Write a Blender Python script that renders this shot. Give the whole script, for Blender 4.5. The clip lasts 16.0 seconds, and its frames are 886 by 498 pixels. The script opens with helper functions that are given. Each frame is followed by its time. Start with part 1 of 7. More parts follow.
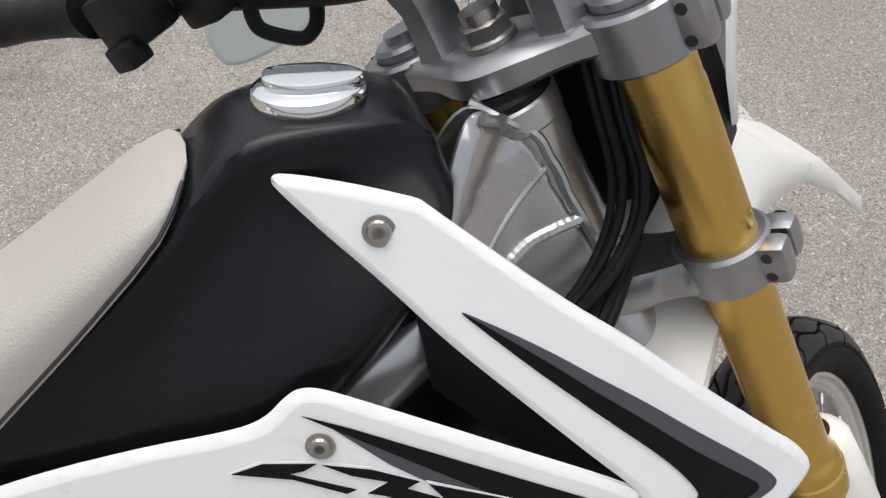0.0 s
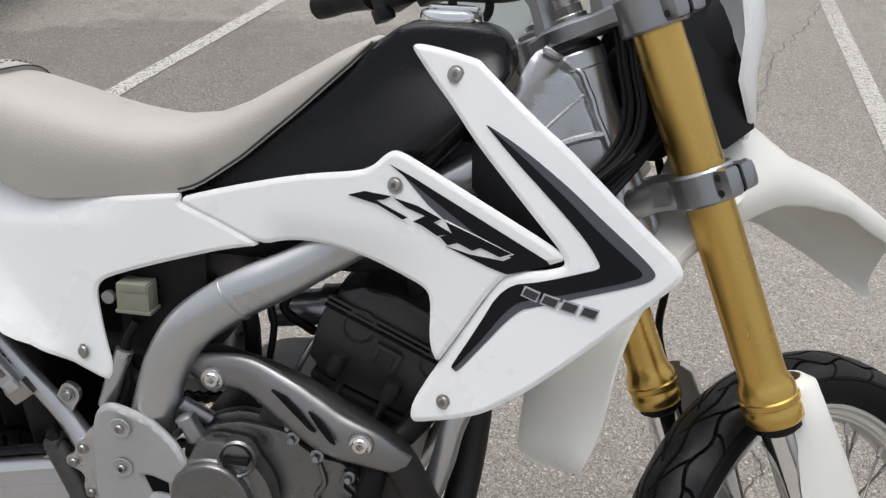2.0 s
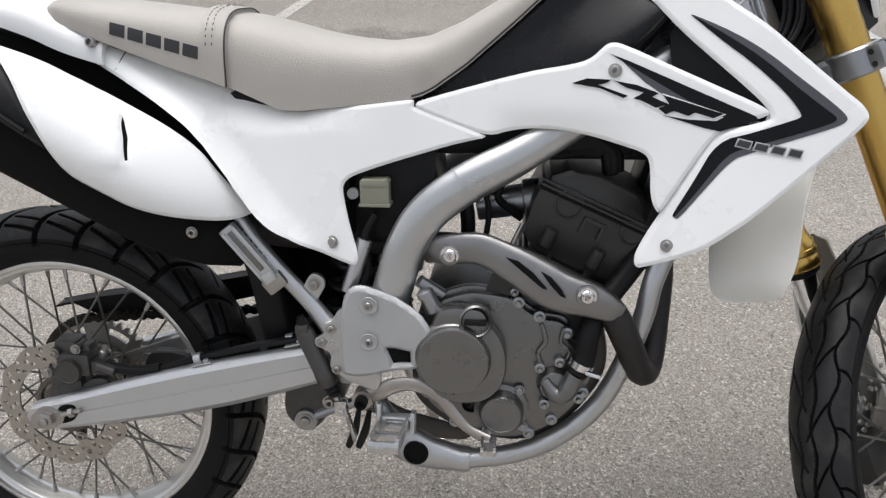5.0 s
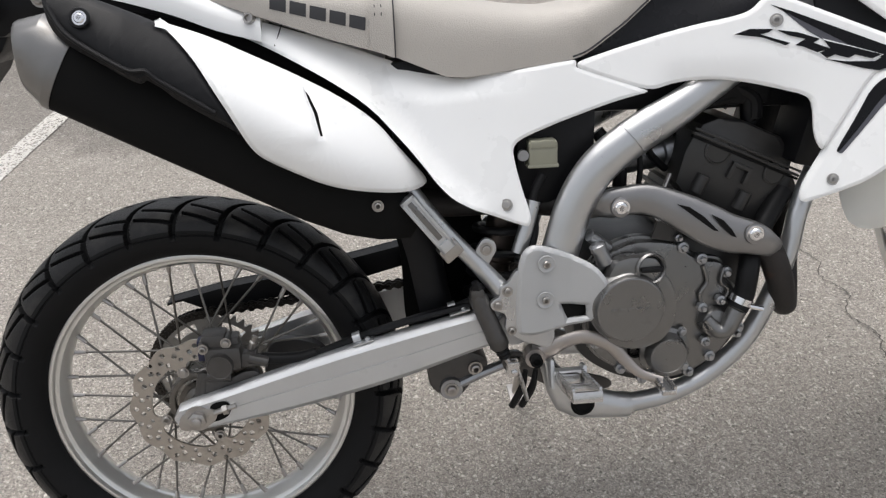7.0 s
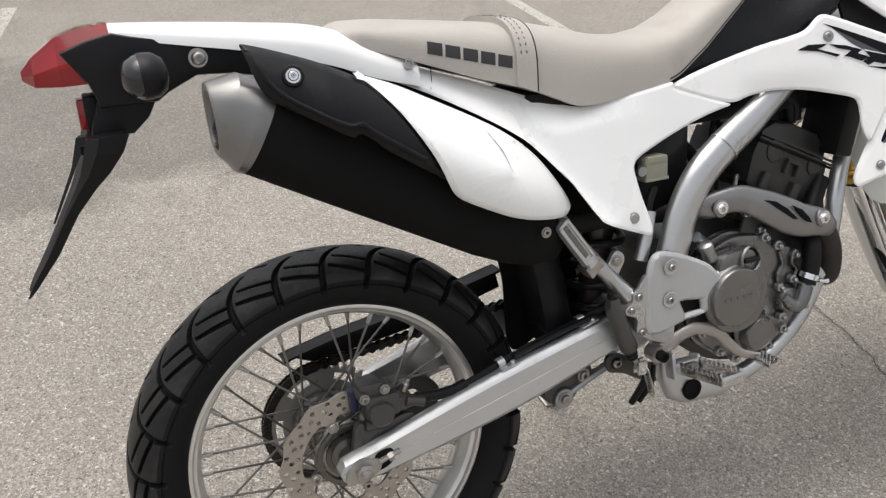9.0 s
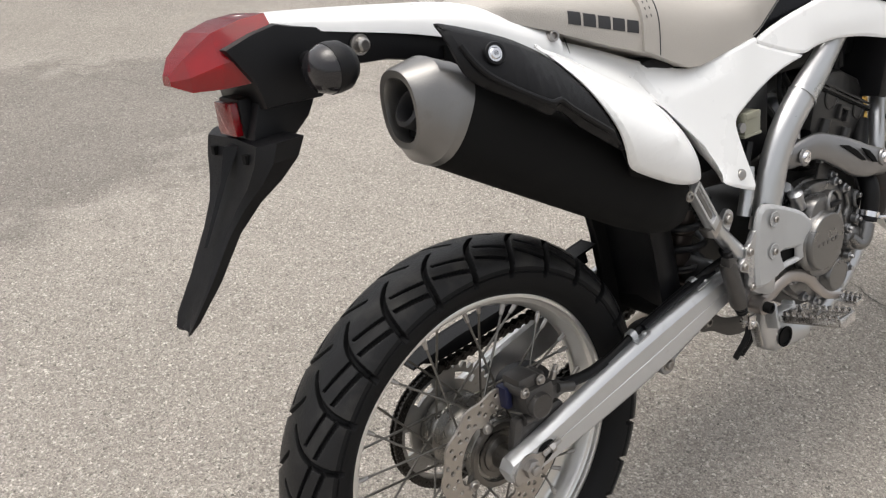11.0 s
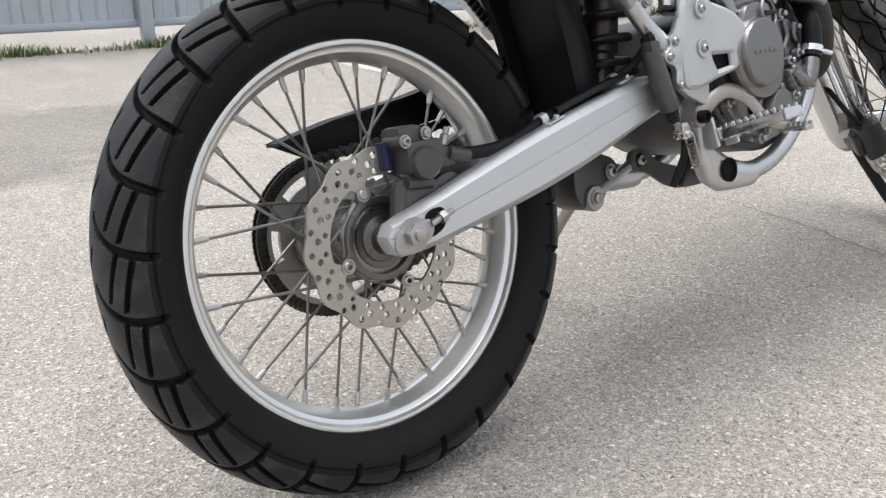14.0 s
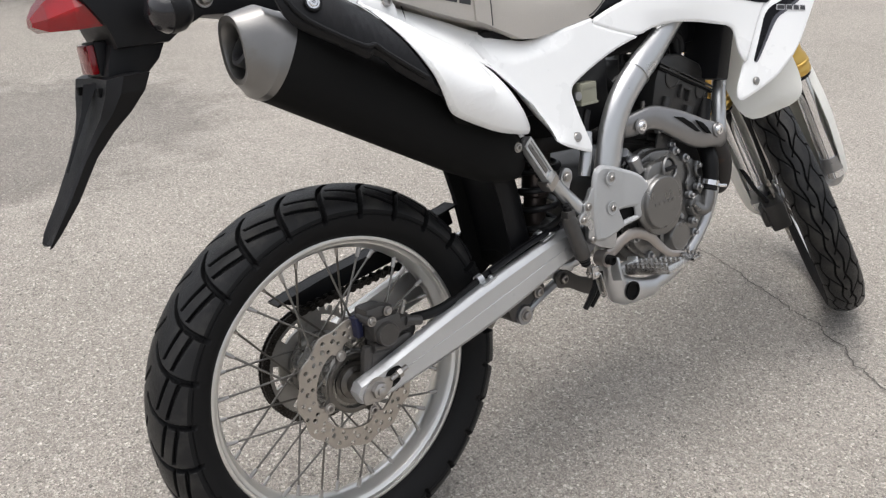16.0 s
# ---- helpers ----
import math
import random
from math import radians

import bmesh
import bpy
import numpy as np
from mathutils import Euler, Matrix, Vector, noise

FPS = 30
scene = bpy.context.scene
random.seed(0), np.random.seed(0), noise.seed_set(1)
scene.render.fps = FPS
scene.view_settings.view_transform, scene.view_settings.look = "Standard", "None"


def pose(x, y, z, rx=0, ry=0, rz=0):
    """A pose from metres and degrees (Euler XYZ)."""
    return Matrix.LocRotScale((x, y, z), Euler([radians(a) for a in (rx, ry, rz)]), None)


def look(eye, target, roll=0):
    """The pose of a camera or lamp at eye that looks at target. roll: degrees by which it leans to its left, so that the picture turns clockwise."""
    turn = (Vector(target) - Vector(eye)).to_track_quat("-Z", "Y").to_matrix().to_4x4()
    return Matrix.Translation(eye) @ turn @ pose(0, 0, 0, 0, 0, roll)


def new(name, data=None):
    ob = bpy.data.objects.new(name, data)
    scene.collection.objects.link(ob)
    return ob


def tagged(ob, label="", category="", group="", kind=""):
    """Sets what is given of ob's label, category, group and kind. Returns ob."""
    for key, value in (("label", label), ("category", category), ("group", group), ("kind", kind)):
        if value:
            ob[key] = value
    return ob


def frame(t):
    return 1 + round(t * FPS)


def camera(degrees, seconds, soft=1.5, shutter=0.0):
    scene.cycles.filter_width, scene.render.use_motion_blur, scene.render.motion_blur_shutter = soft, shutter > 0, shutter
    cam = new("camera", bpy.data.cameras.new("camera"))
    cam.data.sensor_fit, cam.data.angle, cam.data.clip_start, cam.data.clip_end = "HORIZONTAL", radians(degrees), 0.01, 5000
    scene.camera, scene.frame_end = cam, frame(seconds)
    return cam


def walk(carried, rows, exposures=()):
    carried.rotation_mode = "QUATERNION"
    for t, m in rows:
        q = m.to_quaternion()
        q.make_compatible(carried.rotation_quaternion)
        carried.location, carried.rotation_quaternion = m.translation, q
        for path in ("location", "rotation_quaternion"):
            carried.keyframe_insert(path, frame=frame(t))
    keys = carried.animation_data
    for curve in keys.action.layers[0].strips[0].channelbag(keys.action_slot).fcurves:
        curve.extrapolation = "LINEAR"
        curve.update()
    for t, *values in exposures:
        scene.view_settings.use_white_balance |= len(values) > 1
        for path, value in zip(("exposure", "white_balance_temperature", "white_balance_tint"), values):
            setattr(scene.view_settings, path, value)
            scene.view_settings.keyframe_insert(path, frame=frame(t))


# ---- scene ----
cam = camera(54.9, 16.0, soft=1.3)
PATH = [
    (0, (0.8377, -0.2942, 1.3323), (1.0757, 0.4482, 0.5562), 2.50),
    (0.5, (0.8650, -0.4293, 1.3303), (0.9731, 0.3749, 0.5876), 1.38),
    (1, (0.8964, -0.5909, 1.3440), (0.9248, 0.2809, 0.6739), 1.74),
    (1.5, (0.9574, -0.6972, 1.3375), (0.9003, 0.2192, 0.7317), 1.58),
    (2, (1.0328, -0.8013, 1.3047), (0.8873, 0.1267, 0.7322), 0.95),
    (2.5, (1.0608, -0.8884, 1.2806), (0.8474, 0.0272, 0.7096), -2.21),
    (3, (1.0365, -0.9982, 1.2628), (0.8008, -0.0856, 0.6958), -4.20),
    (3.2, (1.0152, -1.0457, 1.2672), (0.7803, -0.1306, 0.7038), -4.73),
    (5.3, (0.6884, -1.1000, 1.2239), (0.6191, -0.1455, 0.6815), -0.27),
    (5.5, (0.6517, -1.1040, 1.2168), (0.5989, -0.1549, 0.6633), 0.17),
    (6, (0.4851, -1.1458, 1.2245), (0.4909, -0.2014, 0.6605), 0.19),
    (6.5, (0.3576, -1.1790, 1.2329), (0.4209, -0.2350, 0.6718), -0.07),
    (7, (0.2696, -1.1316, 1.2239), (0.3708, -0.1904, 0.6636), -0.55),
    (7.5, (0.1490, -1.0602, 1.2426), (0.3091, -0.1291, 0.6793), -2.55),
    (8, (0.0365, -1.0270, 1.2558), (0.2908, -0.1114, 0.7017), -0.46),
    (8.5, (-0.1623, -1.0428, 1.2598), (0.1861, -0.1490, 0.7215), 1.21),
    (9, (-0.2924, -1.0186, 1.2586), (0.1095, -0.1474, 0.7206), 1.23),
    (9.2, (-0.3197, -0.9819, 1.2522), (0.0942, -0.1172, 0.7127), 0.83),
    (11.3, (-0.6549, -0.7467, 1.2016), (-0.0553, -0.0051, 0.6534), 0.73),
    (11.5, (-0.6544, -0.7485, 1.1790), (-0.0459, -0.0149, 0.6299), 1.08),
    (12, (-0.6442, -0.8170, 1.1025), (-0.0318, -0.0880, 0.5515), 1.45),
    (12.5, (-0.5977, -0.8695, 0.9580), (0.0166, -0.1177, 0.4409), 0.79),
    (13, (-0.5552, -0.8489, 0.7633), (0.0866, -0.0627, 0.3390), 0.21),
    (13.5, (-0.5509, -0.8541, 0.6519), (0.1028, -0.0514, 0.2800), 0.03),
    (14, (-0.5531, -0.8646, 0.6550), (0.0945, -0.0523, 0.2933), -0.44),
    (14.5, (-0.5518, -0.8794, 0.6634), (0.0974, -0.0660, 0.3070), -0.45),
    (15, (-0.5532, -0.8788, 0.6952), (0.1002, -0.0778, 0.3190), -0.03),
    (15.5, (-0.5618, -0.9161, 0.9165), (0.0770, -0.1453, 0.4606), 0.34),
    (16, (-0.6164, -1.0322, 1.1552), (0.0036, -0.2708, 0.6593), 0.94),
]
EXPOSURES = [(0, 0.08, 6550, 10), (0.5, 0.02, 6450, 10), (1.5, 0.05, 6450, 10), (3.2, 0.06, 6450, 10), (5.5, 0.18, 6450, 10), (7.0, 0.22, 6550, 10), (8.0, 0.22, 6700, 10), (9.0, 0.28, 6700, 10), (11.5, 0.44, 6800, 10), (12.0, 0.52, 6800, 10), (12.5, 0.60, 6600, 10), (13.5, 0.80, 6400, 10), (15.0, 0.80, 6400, 10), (15.5, 0.72, 6450, 10), (16.0, 0.42, 6550, 10)]
walk(cam, [(t, look(eye, target, roll)) for t, eye, target, roll in PATH], EXPOSURES)

# ---- light ----
world = bpy.data.worlds.new("sky")
scene.world = world
world.use_nodes = True
wn = world.node_tree
sky = wn.nodes.new("ShaderNodeTexSky")
sky.sky_type = "NISHITA"
sky.sun_disc = False
sky.sun_elevation, sky.sun_rotation = radians(75), radians(-22)
sky.air_density, sky.dust_density, sky.ozone_density = 1.0, 4.0, 1.0
hsv = wn.nodes.new("ShaderNodeHueSaturation")
hsv.inputs["Saturation"].default_value = 0.28
wn.links.new(sky.outputs["Color"], hsv.inputs["Color"])
# an overcast dome: brighter overhead than towards the horizon
wco = wn.nodes.new("ShaderNodeTexCoord")
wsep = wn.nodes.new("ShaderNodeSeparateXYZ")
wn.links.new(wco.outputs["Generated"], wsep.inputs[0])
wramp = wn.nodes.new("ShaderNodeMapRange")
wramp.inputs[1].default_value, wramp.inputs[2].default_value = 0.0, 1.0
wramp.inputs[3].default_value, wramp.inputs[4].default_value = 0.80, 1.20
wn.links.new(wsep.outputs["Z"], wramp.inputs[0])
wmul = wn.nodes.new("ShaderNodeVectorMath")
wmul.operation = "SCALE"
wn.links.new(hsv.outputs["Color"], wmul.inputs[0])
wn.links.new(wramp.outputs[0], wmul.inputs["Scale"])
wn.links.new(wmul.outputs[0], wn.nodes["Background"].inputs["Color"])
wn.nodes["Background"].inputs["Strength"].default_value = 0.18
sun = new("sun", bpy.data.lights.new("sun", "SUN"))
sun.data.energy, sun.data.angle, sun.data.color = 0.75, radians(60), (1.0, 0.98, 0.95)
sun.matrix_world = look((-0.4, -0.15, 4.0), (0, 0, 0))


# ---- materials ----
def mat(name, base, rough=0.5, metal=0.0, var=0.12, scale=30.0, bump=0.0, bscale=200.0, coat=0.0, rvar=0.12, dirt=None, dirt_at=0.62, spec=None):
    """A surface whose colour, gloss and relief vary at two scales."""
    m = bpy.data.materials.new(name)
    m.use_nodes = True
    t = m.node_tree
    b = t.nodes["Principled BSDF"]
    co = t.nodes.new("ShaderNodeTexCoord")
    big = t.nodes.new("ShaderNodeTexNoise")
    big.inputs["Scale"].default_value, big.inputs["Detail"].default_value = scale, 6
    fine = t.nodes.new("ShaderNodeTexNoise")
    fine.inputs["Scale"].default_value, fine.inputs["Detail"].default_value = bscale, 3
    t.links.new(co.outputs["Object"], big.inputs["Vector"])
    t.links.new(co.outputs["Object"], fine.inputs["Vector"])
    mix = t.nodes.new("ShaderNodeMix")
    mix.data_type = "RGBA"
    mix.inputs[6].default_value = (*[c * (1 - var) for c in base], 1)
    mix.inputs[7].default_value = (*[min(1, c * (1 + var)) for c in base], 1)
    t.links.new(big.outputs["Fac"], mix.inputs[0])
    out = mix.outputs[2]
    if dirt:
        ramp = t.nodes.new("ShaderNodeMapRange")
        ramp.inputs[1].default_value, ramp.inputs[2].default_value = dirt_at, dirt_at + 0.18
        t.links.new(big.outputs["Fac"], ramp.inputs[0])
        m2 = t.nodes.new("ShaderNodeMix")
        m2.data_type = "RGBA"
        t.links.new(ramp.outputs[0], m2.inputs[0])
        t.links.new(out, m2.inputs[6])
        m2.inputs[7].default_value = (*dirt, 1)
        out = m2.outputs[2]
    t.links.new(out, b.inputs["Base Color"])
    rr = t.nodes.new("ShaderNodeMapRange")
    rr.inputs[3].default_value, rr.inputs[4].default_value = max(0.02, rough - rvar), min(1, rough + rvar)
    t.links.new(big.outputs["Fac"], rr.inputs[0])
    t.links.new(rr.outputs[0], b.inputs["Roughness"])
    b.inputs["Metallic"].default_value = metal
    b.inputs["Coat Weight"].default_value = coat
    b.inputs["Coat Roughness"].default_value = 0.12
    if spec is not None:
        b.inputs["Specular IOR Level"].default_value = spec
    if bump:
        bp = t.nodes.new("ShaderNodeBump")
        bp.inputs["Strength"].default_value, bp.inputs["Distance"].default_value = bump, 0.002
        t.links.new(fine.outputs["Fac"], bp.inputs["Height"])
        t.links.new(bp.outputs["Normal"], b.inputs["Normal"])
    return m


def asphalt_mat():
    """Worn asphalt with pale chippings, and large lighter and darker stains."""
    m = bpy.data.materials.new("asphalt")
    m.use_nodes = True
    t = m.node_tree
    b = t.nodes["Principled BSDF"]
    co = t.nodes.new("ShaderNodeTexCoord")

    def node(kind, **k):
        n = t.nodes.new(kind)
        for key, v in k.items():
            n.inputs[key].default_value = v
        if "Vector" in n.inputs:
            t.links.new(co.outputs["Object"], n.inputs["Vector"])
        return n

    def mixc(fac, a, c):
        n = t.nodes.new("ShaderNodeMix")
        n.data_type = "RGBA"
        for sock, v in ((n.inputs[0], fac), (n.inputs[6], a), (n.inputs[7], c)):
            if isinstance(v, tuple):
                sock.default_value = v
            elif isinstance(v, float):
                sock.default_value = v
            else:
                t.links.new(v, sock)
        return n.outputs[2]

    def rng(src, lo, hi, a=0.0, c=1.0):
        n = t.nodes.new("ShaderNodeMapRange")
        n.inputs[1].default_value, n.inputs[2].default_value, n.inputs[3].default_value, n.inputs[4].default_value = lo, hi, a, c
        t.links.new(src, n.inputs[0])
        return n.outputs[0]

    stones = node("ShaderNodeTexVoronoi", Scale=190.0)
    small = node("ShaderNodeTexVoronoi", Scale=420.0)
    grit = node("ShaderNodeTexNoise", Scale=260.0, Detail=6.0)
    patch = node("ShaderNodeTexNoise", Scale=0.55, Detail=6.0, Roughness=0.6)
    mid = node("ShaderNodeTexNoise", Scale=3.2, Detail=8.0, Roughness=0.65)
    sep = t.nodes.new("ShaderNodeSeparateColor")
    t.links.new(stones.outputs["Color"], sep.inputs[0])
    sep2 = t.nodes.new("ShaderNodeSeparateColor")
    t.links.new(small.outputs["Color"], sep2.inputs[0])
    base = mixc(rng(patch.outputs["Fac"], 0.42, 0.6), (0.292, 0.267, 0.236, 1), (0.372, 0.340, 0.303, 1))
    base = mixc(rng(mid.outputs["Fac"], 0.35, 0.7, 0.0, 0.45), base, (0.203, 0.185, 0.163, 1))
    base = mixc(rng(grit.outputs["Fac"], 0.35, 0.65, 0.0, 0.4), base, (0.180, 0.165, 0.146, 1))
    base = mixc(rng(sep2.outputs[1], 0.6, 0.95, 0.0, 0.6), base, (0.47, 0.432, 0.385, 1))
    base = mixc(rng(sep2.outputs[0], 0.86, 0.9, 0.0, 0.6), base, (0.12, 0.11, 0.10, 1))
    base = mixc(rng(sep.outputs[0], 0.88, 0.97, 0.0, 0.7), base, (0.53, 0.495, 0.45, 1))
    base = mixc(rng(sep.outputs[1], 0.955, 0.98, 0.0, 0.65), base, (0.09, 0.083, 0.075, 1))
    for src, lo, hi in ((sep2.outputs[2], 0.70, 1.30), (sep.outputs[2], 0.82, 1.18)):
        n = t.nodes.new("ShaderNodeVectorMath")
        n.operation = "SCALE"
        t.links.new(base, n.inputs[0])
        t.links.new(rng(src, 0.0, 1.0, lo, hi), n.inputs["Scale"])
        base = n.outputs[0]
    # an old oil-dark stain behind the bike, with a ragged edge
    rag = node("ShaderNodeTexNoise", Scale=2.6, Detail=9.0, Roughness=0.62)
    place = t.nodes.new("ShaderNodeMapping")
    place.vector_type = "TEXTURE"
    place.inputs["Location"].default_value, place.inputs["Scale"].default_value = (-0.45, 2.62, 0), (1.45, 0.85, 1.0)
    t.links.new(co.outputs["Object"], place.inputs["Vector"])
    far = t.nodes.new("ShaderNodeVectorMath")
    far.operation = "LENGTH"
    t.links.new(place.outputs[0], far.inputs[0])
    edge = t.nodes.new("ShaderNodeMath")
    edge.operation = "ADD"
    t.links.new(far.outputs["Value"], edge.inputs[0])
    t.links.new(rng(rag.outputs["Fac"], 0.25, 0.75, -0.4, 0.4), edge.inputs[1])
    n = t.nodes.new("ShaderNodeVectorMath")
    n.operation = "SCALE"
    t.links.new(base, n.inputs[0])
    t.links.new(rng(edge.outputs[0], 0.85, 1.1, 0.70, 1.0), n.inputs["Scale"])
    base = n.outputs[0]
    t.links.new(base, b.inputs["Base Color"])
    b.inputs["Roughness"].default_value = 0.88
    add = t.nodes.new("ShaderNodeMath")
    add.operation = "ADD"
    t.links.new(stones.outputs["Distance"], add.inputs[0])
    t.links.new(grit.outputs["Fac"], add.inputs[1])
    bp = t.nodes.new("ShaderNodeBump")
    bp.inputs["Strength"].default_value, bp.inputs["Distance"].default_value = 0.75, 0.004
    t.links.new(add.outputs[0], bp.inputs["Height"])
    t.links.new(bp.outputs["Normal"], b.inputs["Normal"])
    return m


def road_paint_mat():
    """Old white road paint, worn through in specks."""
    m = mat("road_paint", (0.55, 0.53, 0.49), 0.85, 0, 0.15, 9, 0.8, 260)
    t = m.node_tree
    b = t.nodes["Principled BSDF"]
    co = t.nodes["Texture Coordinate"]
    n = t.nodes.new("ShaderNodeTexNoise")
    n.inputs["Scale"].default_value, n.inputs["Detail"].default_value = 120, 8
    t.links.new(co.outputs["Object"], n.inputs["Vector"])
    r = t.nodes.new("ShaderNodeMapRange")
    r.inputs[1].default_value, r.inputs[2].default_value = 0.40, 0.47
    t.links.new(n.outputs["Fac"], r.inputs[0])
    t.links.new(r.outputs[0], b.inputs["Alpha"])
    return m


WHITE = mat("white_plastic", (0.88, 0.885, 0.88), 0.28, 0, 0.008, 14, 0.03, 500, coat=0.15, rvar=0.03)
CREAM = mat("aged_white_plastic", (0.78, 0.77, 0.72), 0.36, 0, 0.03, 12, 0.03, 500, rvar=0.08)
PALE = mat("pale_green_white_plastic", (0.70, 0.76, 0.72), 0.4, 0, 0.02, 12)
TANKBLACK = mat("black_tank_plastic", (0.007, 0.007, 0.0085), 0.26, 0, 0.2, 25, 0.04, 900, spec=0.27)
BLACK = mat("black_plastic", (0.0065, 0.0065, 0.0075), 0.44, 0, 0.25, 30, 0.12, 700, spec=0.24)
# coated parts, and the painted shade of sockets, slots, holes and backings
MATTE = mat("matte_black_coat_and_shade", (0.007, 0.007, 0.007), 0.8, 0, 0.25, 30, 0.1, 700, spec=0.12)
DARK = mat("dark_grey_plastic", (0.024, 0.024, 0.026), 0.5, 0, 0.2, 30, 0.1, 600)
DECALBLACK = mat("black_decal", (0.005, 0.005, 0.006), 0.26, 0, 0.1, 30, spec=0.2)
DECALGREY = mat("grey_decal", (0.07, 0.07, 0.083), 0.32, 0, 0.1, 30)
SEAT = mat("pale_grey_vinyl", (0.46, 0.43, 0.392), 0.42, 0, 0.06, 9, 0.5, 560, rvar=0.08, dirt=(0.40, 0.37, 0.335))
LETTER = mat("silver_print", (0.42, 0.42, 0.43), 0.4, 0, 0.05, 30)
INK = mat("dark_print", (0.03, 0.03, 0.033), 0.5)
SILVER = mat("silver_frame_paint", (0.54, 0.545, 0.55), 0.30, 0.85, 0.05, 18, 0.04, 400, rvar=0.08)
PLATE = mat("silver_plastic_cover", (0.45, 0.455, 0.458), 0.42, 0.35, 0.05, 20, 0.08, 800)
ALU = mat("brushed_aluminium", (0.60, 0.61, 0.62), 0.44, 0.85, 0.06, 25, 0.05, 300, rvar=0.1, dirt=(0.45, 0.45, 0.45))
CAST = mat("cast_aluminium", (0.36, 0.365, 0.375), 0.32, 0.88, 0.1, 30, 0.08, 350, rvar=0.1)
ENGINE = mat("grey_brown_engine_paint", (0.205, 0.202, 0.198), 0.30, 0.85, 0.06, 40, 0.06, 500, rvar=0.1, dirt=(0.165, 0.16, 0.155))
ENGINEDARK = mat("dark_engine_paint", (0.05, 0.049, 0.048), 0.36, 0.5, 0.15, 40, 0.15, 500, dirt=(0.042, 0.040, 0.038))
SHIELD = mat("steel_heat_shield", (0.27, 0.265, 0.265), 0.34, 0.8, 0.08, 30, 0.05, 400)
GOLD = mat("gold_anodised_aluminium", (0.70, 0.455, 0.13), 0.29, 1.0, 0.06, 16, 0.02, 500, rvar=0.07)
CHROME = mat("chrome", (0.85, 0.85, 0.86), 0.07, 1.0, 0.03, 30, rvar=0.04)
STEEL = mat("zinc_steel", (0.42, 0.40, 0.38), 0.33, 0.95, 0.15, 90, 0.1, 400, dirt=(0.30, 0.26, 0.22))
BRIGHT = mat("bright_zinc_steel", (0.62, 0.61, 0.60), 0.22, 1.0, 0.12, 90, 0.1, 400, dirt=(0.42, 0.40, 0.37))
SPOKE = mat("dull_steel_spoke", (0.20, 0.19, 0.175), 0.38, 0.9, 0.2, 120, 0.1, 400)
DISC = mat("worn_brake_steel", (0.44, 0.405, 0.365), 0.36, 0.9, 0.12, 60, 0.1, 500, dirt=(0.26, 0.235, 0.21))
RUBBER = mat("tyre_rubber", (0.0075, 0.0075, 0.008), 0.66, 0, 0.3, 25, 0.15, 600, spec=0.18)
TREAD = mat("dusty_tread_rubber", (0.013, 0.013, 0.0135), 0.42, 0, 0.35, 22, 0.35, 500, dirt=(0.036, 0.0345, 0.032), dirt_at=0.50, spec=0.30)
HOSE = mat("black_rubber_hose", (0.007, 0.007, 0.0075), 0.48, 0, 0.2, 40, 0.1, 500, spec=0.22)
RIMALU = mat("polished_rim_aluminium", (0.73, 0.725, 0.705), 0.33, 0.9, 0.06, 35, 0.05, 300, rvar=0.06)
HEADER = mat("burnt_black_header", (0.022, 0.019, 0.018), 0.55, 0.2, 0.35, 30, 0.25, 350, dirt=(0.06, 0.032, 0.022))
CHAIN = mat("oily_chain_steel", (0.05, 0.046, 0.042), 0.3, 0.9, 0.3, 80, 0.2, 300)
RESERVOIR = mat("yellowed_reservoir_plastic", (0.26, 0.258, 0.20), 0.35, 0, 0.08, 40)
MUFFLEREND = mat("satin_steel", (0.225, 0.22, 0.215), 0.34, 0.85, 0.1, 40, 0.08, 500, dirt=(0.21, 0.20, 0.19))
FENCE = mat("galvanised_fence_sheet", (0.42, 0.46, 0.50), 0.5, 0.25, 0.08, 3, 0.08, 80)
GRASS = mat("grass_blades", (0.10, 0.13, 0.035), 0.7, 0, 0.4, 12)
SPRING = mat("black_spring_steel", (0.02, 0.02, 0.022), 0.35, 0.2, 0.2, 40)
PINKSTEEL = mat("worn_pedal_aluminium", (0.42, 0.385, 0.36), 0.38, 0.85, 0.1, 50, 0.1, 400)
BLUE = mat("blue_plastic", (0.008, 0.011, 0.045), 0.4)
ASPHALT = asphalt_mat()
PAINT = road_paint_mat()


def lens_mat(name, colour, rough, clear, coat):
    m = bpy.data.materials.new(name)
    m.use_nodes = True
    b = m.node_tree.nodes["Principled BSDF"]
    b.inputs["Base Color"].default_value = (*colour, 1)
    b.inputs["Roughness"].default_value = rough
    b.inputs["Transmission Weight"].default_value = clear
    b.inputs["Coat Weight"].default_value = coat
    return m


RED = lens_mat("red_lens", (0.36, 0.002, 0.007), 0.08, 0.45, 0.4)
SMOKE = lens_mat("smoked_lens", (0.018, 0.017, 0.019), 0.16, 0.1, 0.2)


# ---- shaping helpers ----
def part(name, bm, material, parent=None, label="", angle=35, local=None):
    """Links a bmesh as one mesh object under a thing or a part."""
    if isinstance(bm, bmesh.types.BMesh):
        bmesh.ops.recalc_face_normals(bm, faces=bm.faces)
        me = bpy.data.meshes.new(name)
        bm.to_mesh(me)
        bm.free()
        for p in me.polygons:
            p.use_smooth = True
        me.set_sharp_from_angle(angle=radians(angle))
        me.materials.append(material)
    else:
        me = bm
    ob = new(name, me)
    if parent is not None:
        ob.parent = parent
    if local is not None:
        ob.matrix_basis = local
    if label:
        tagged(ob, label)
    return ob


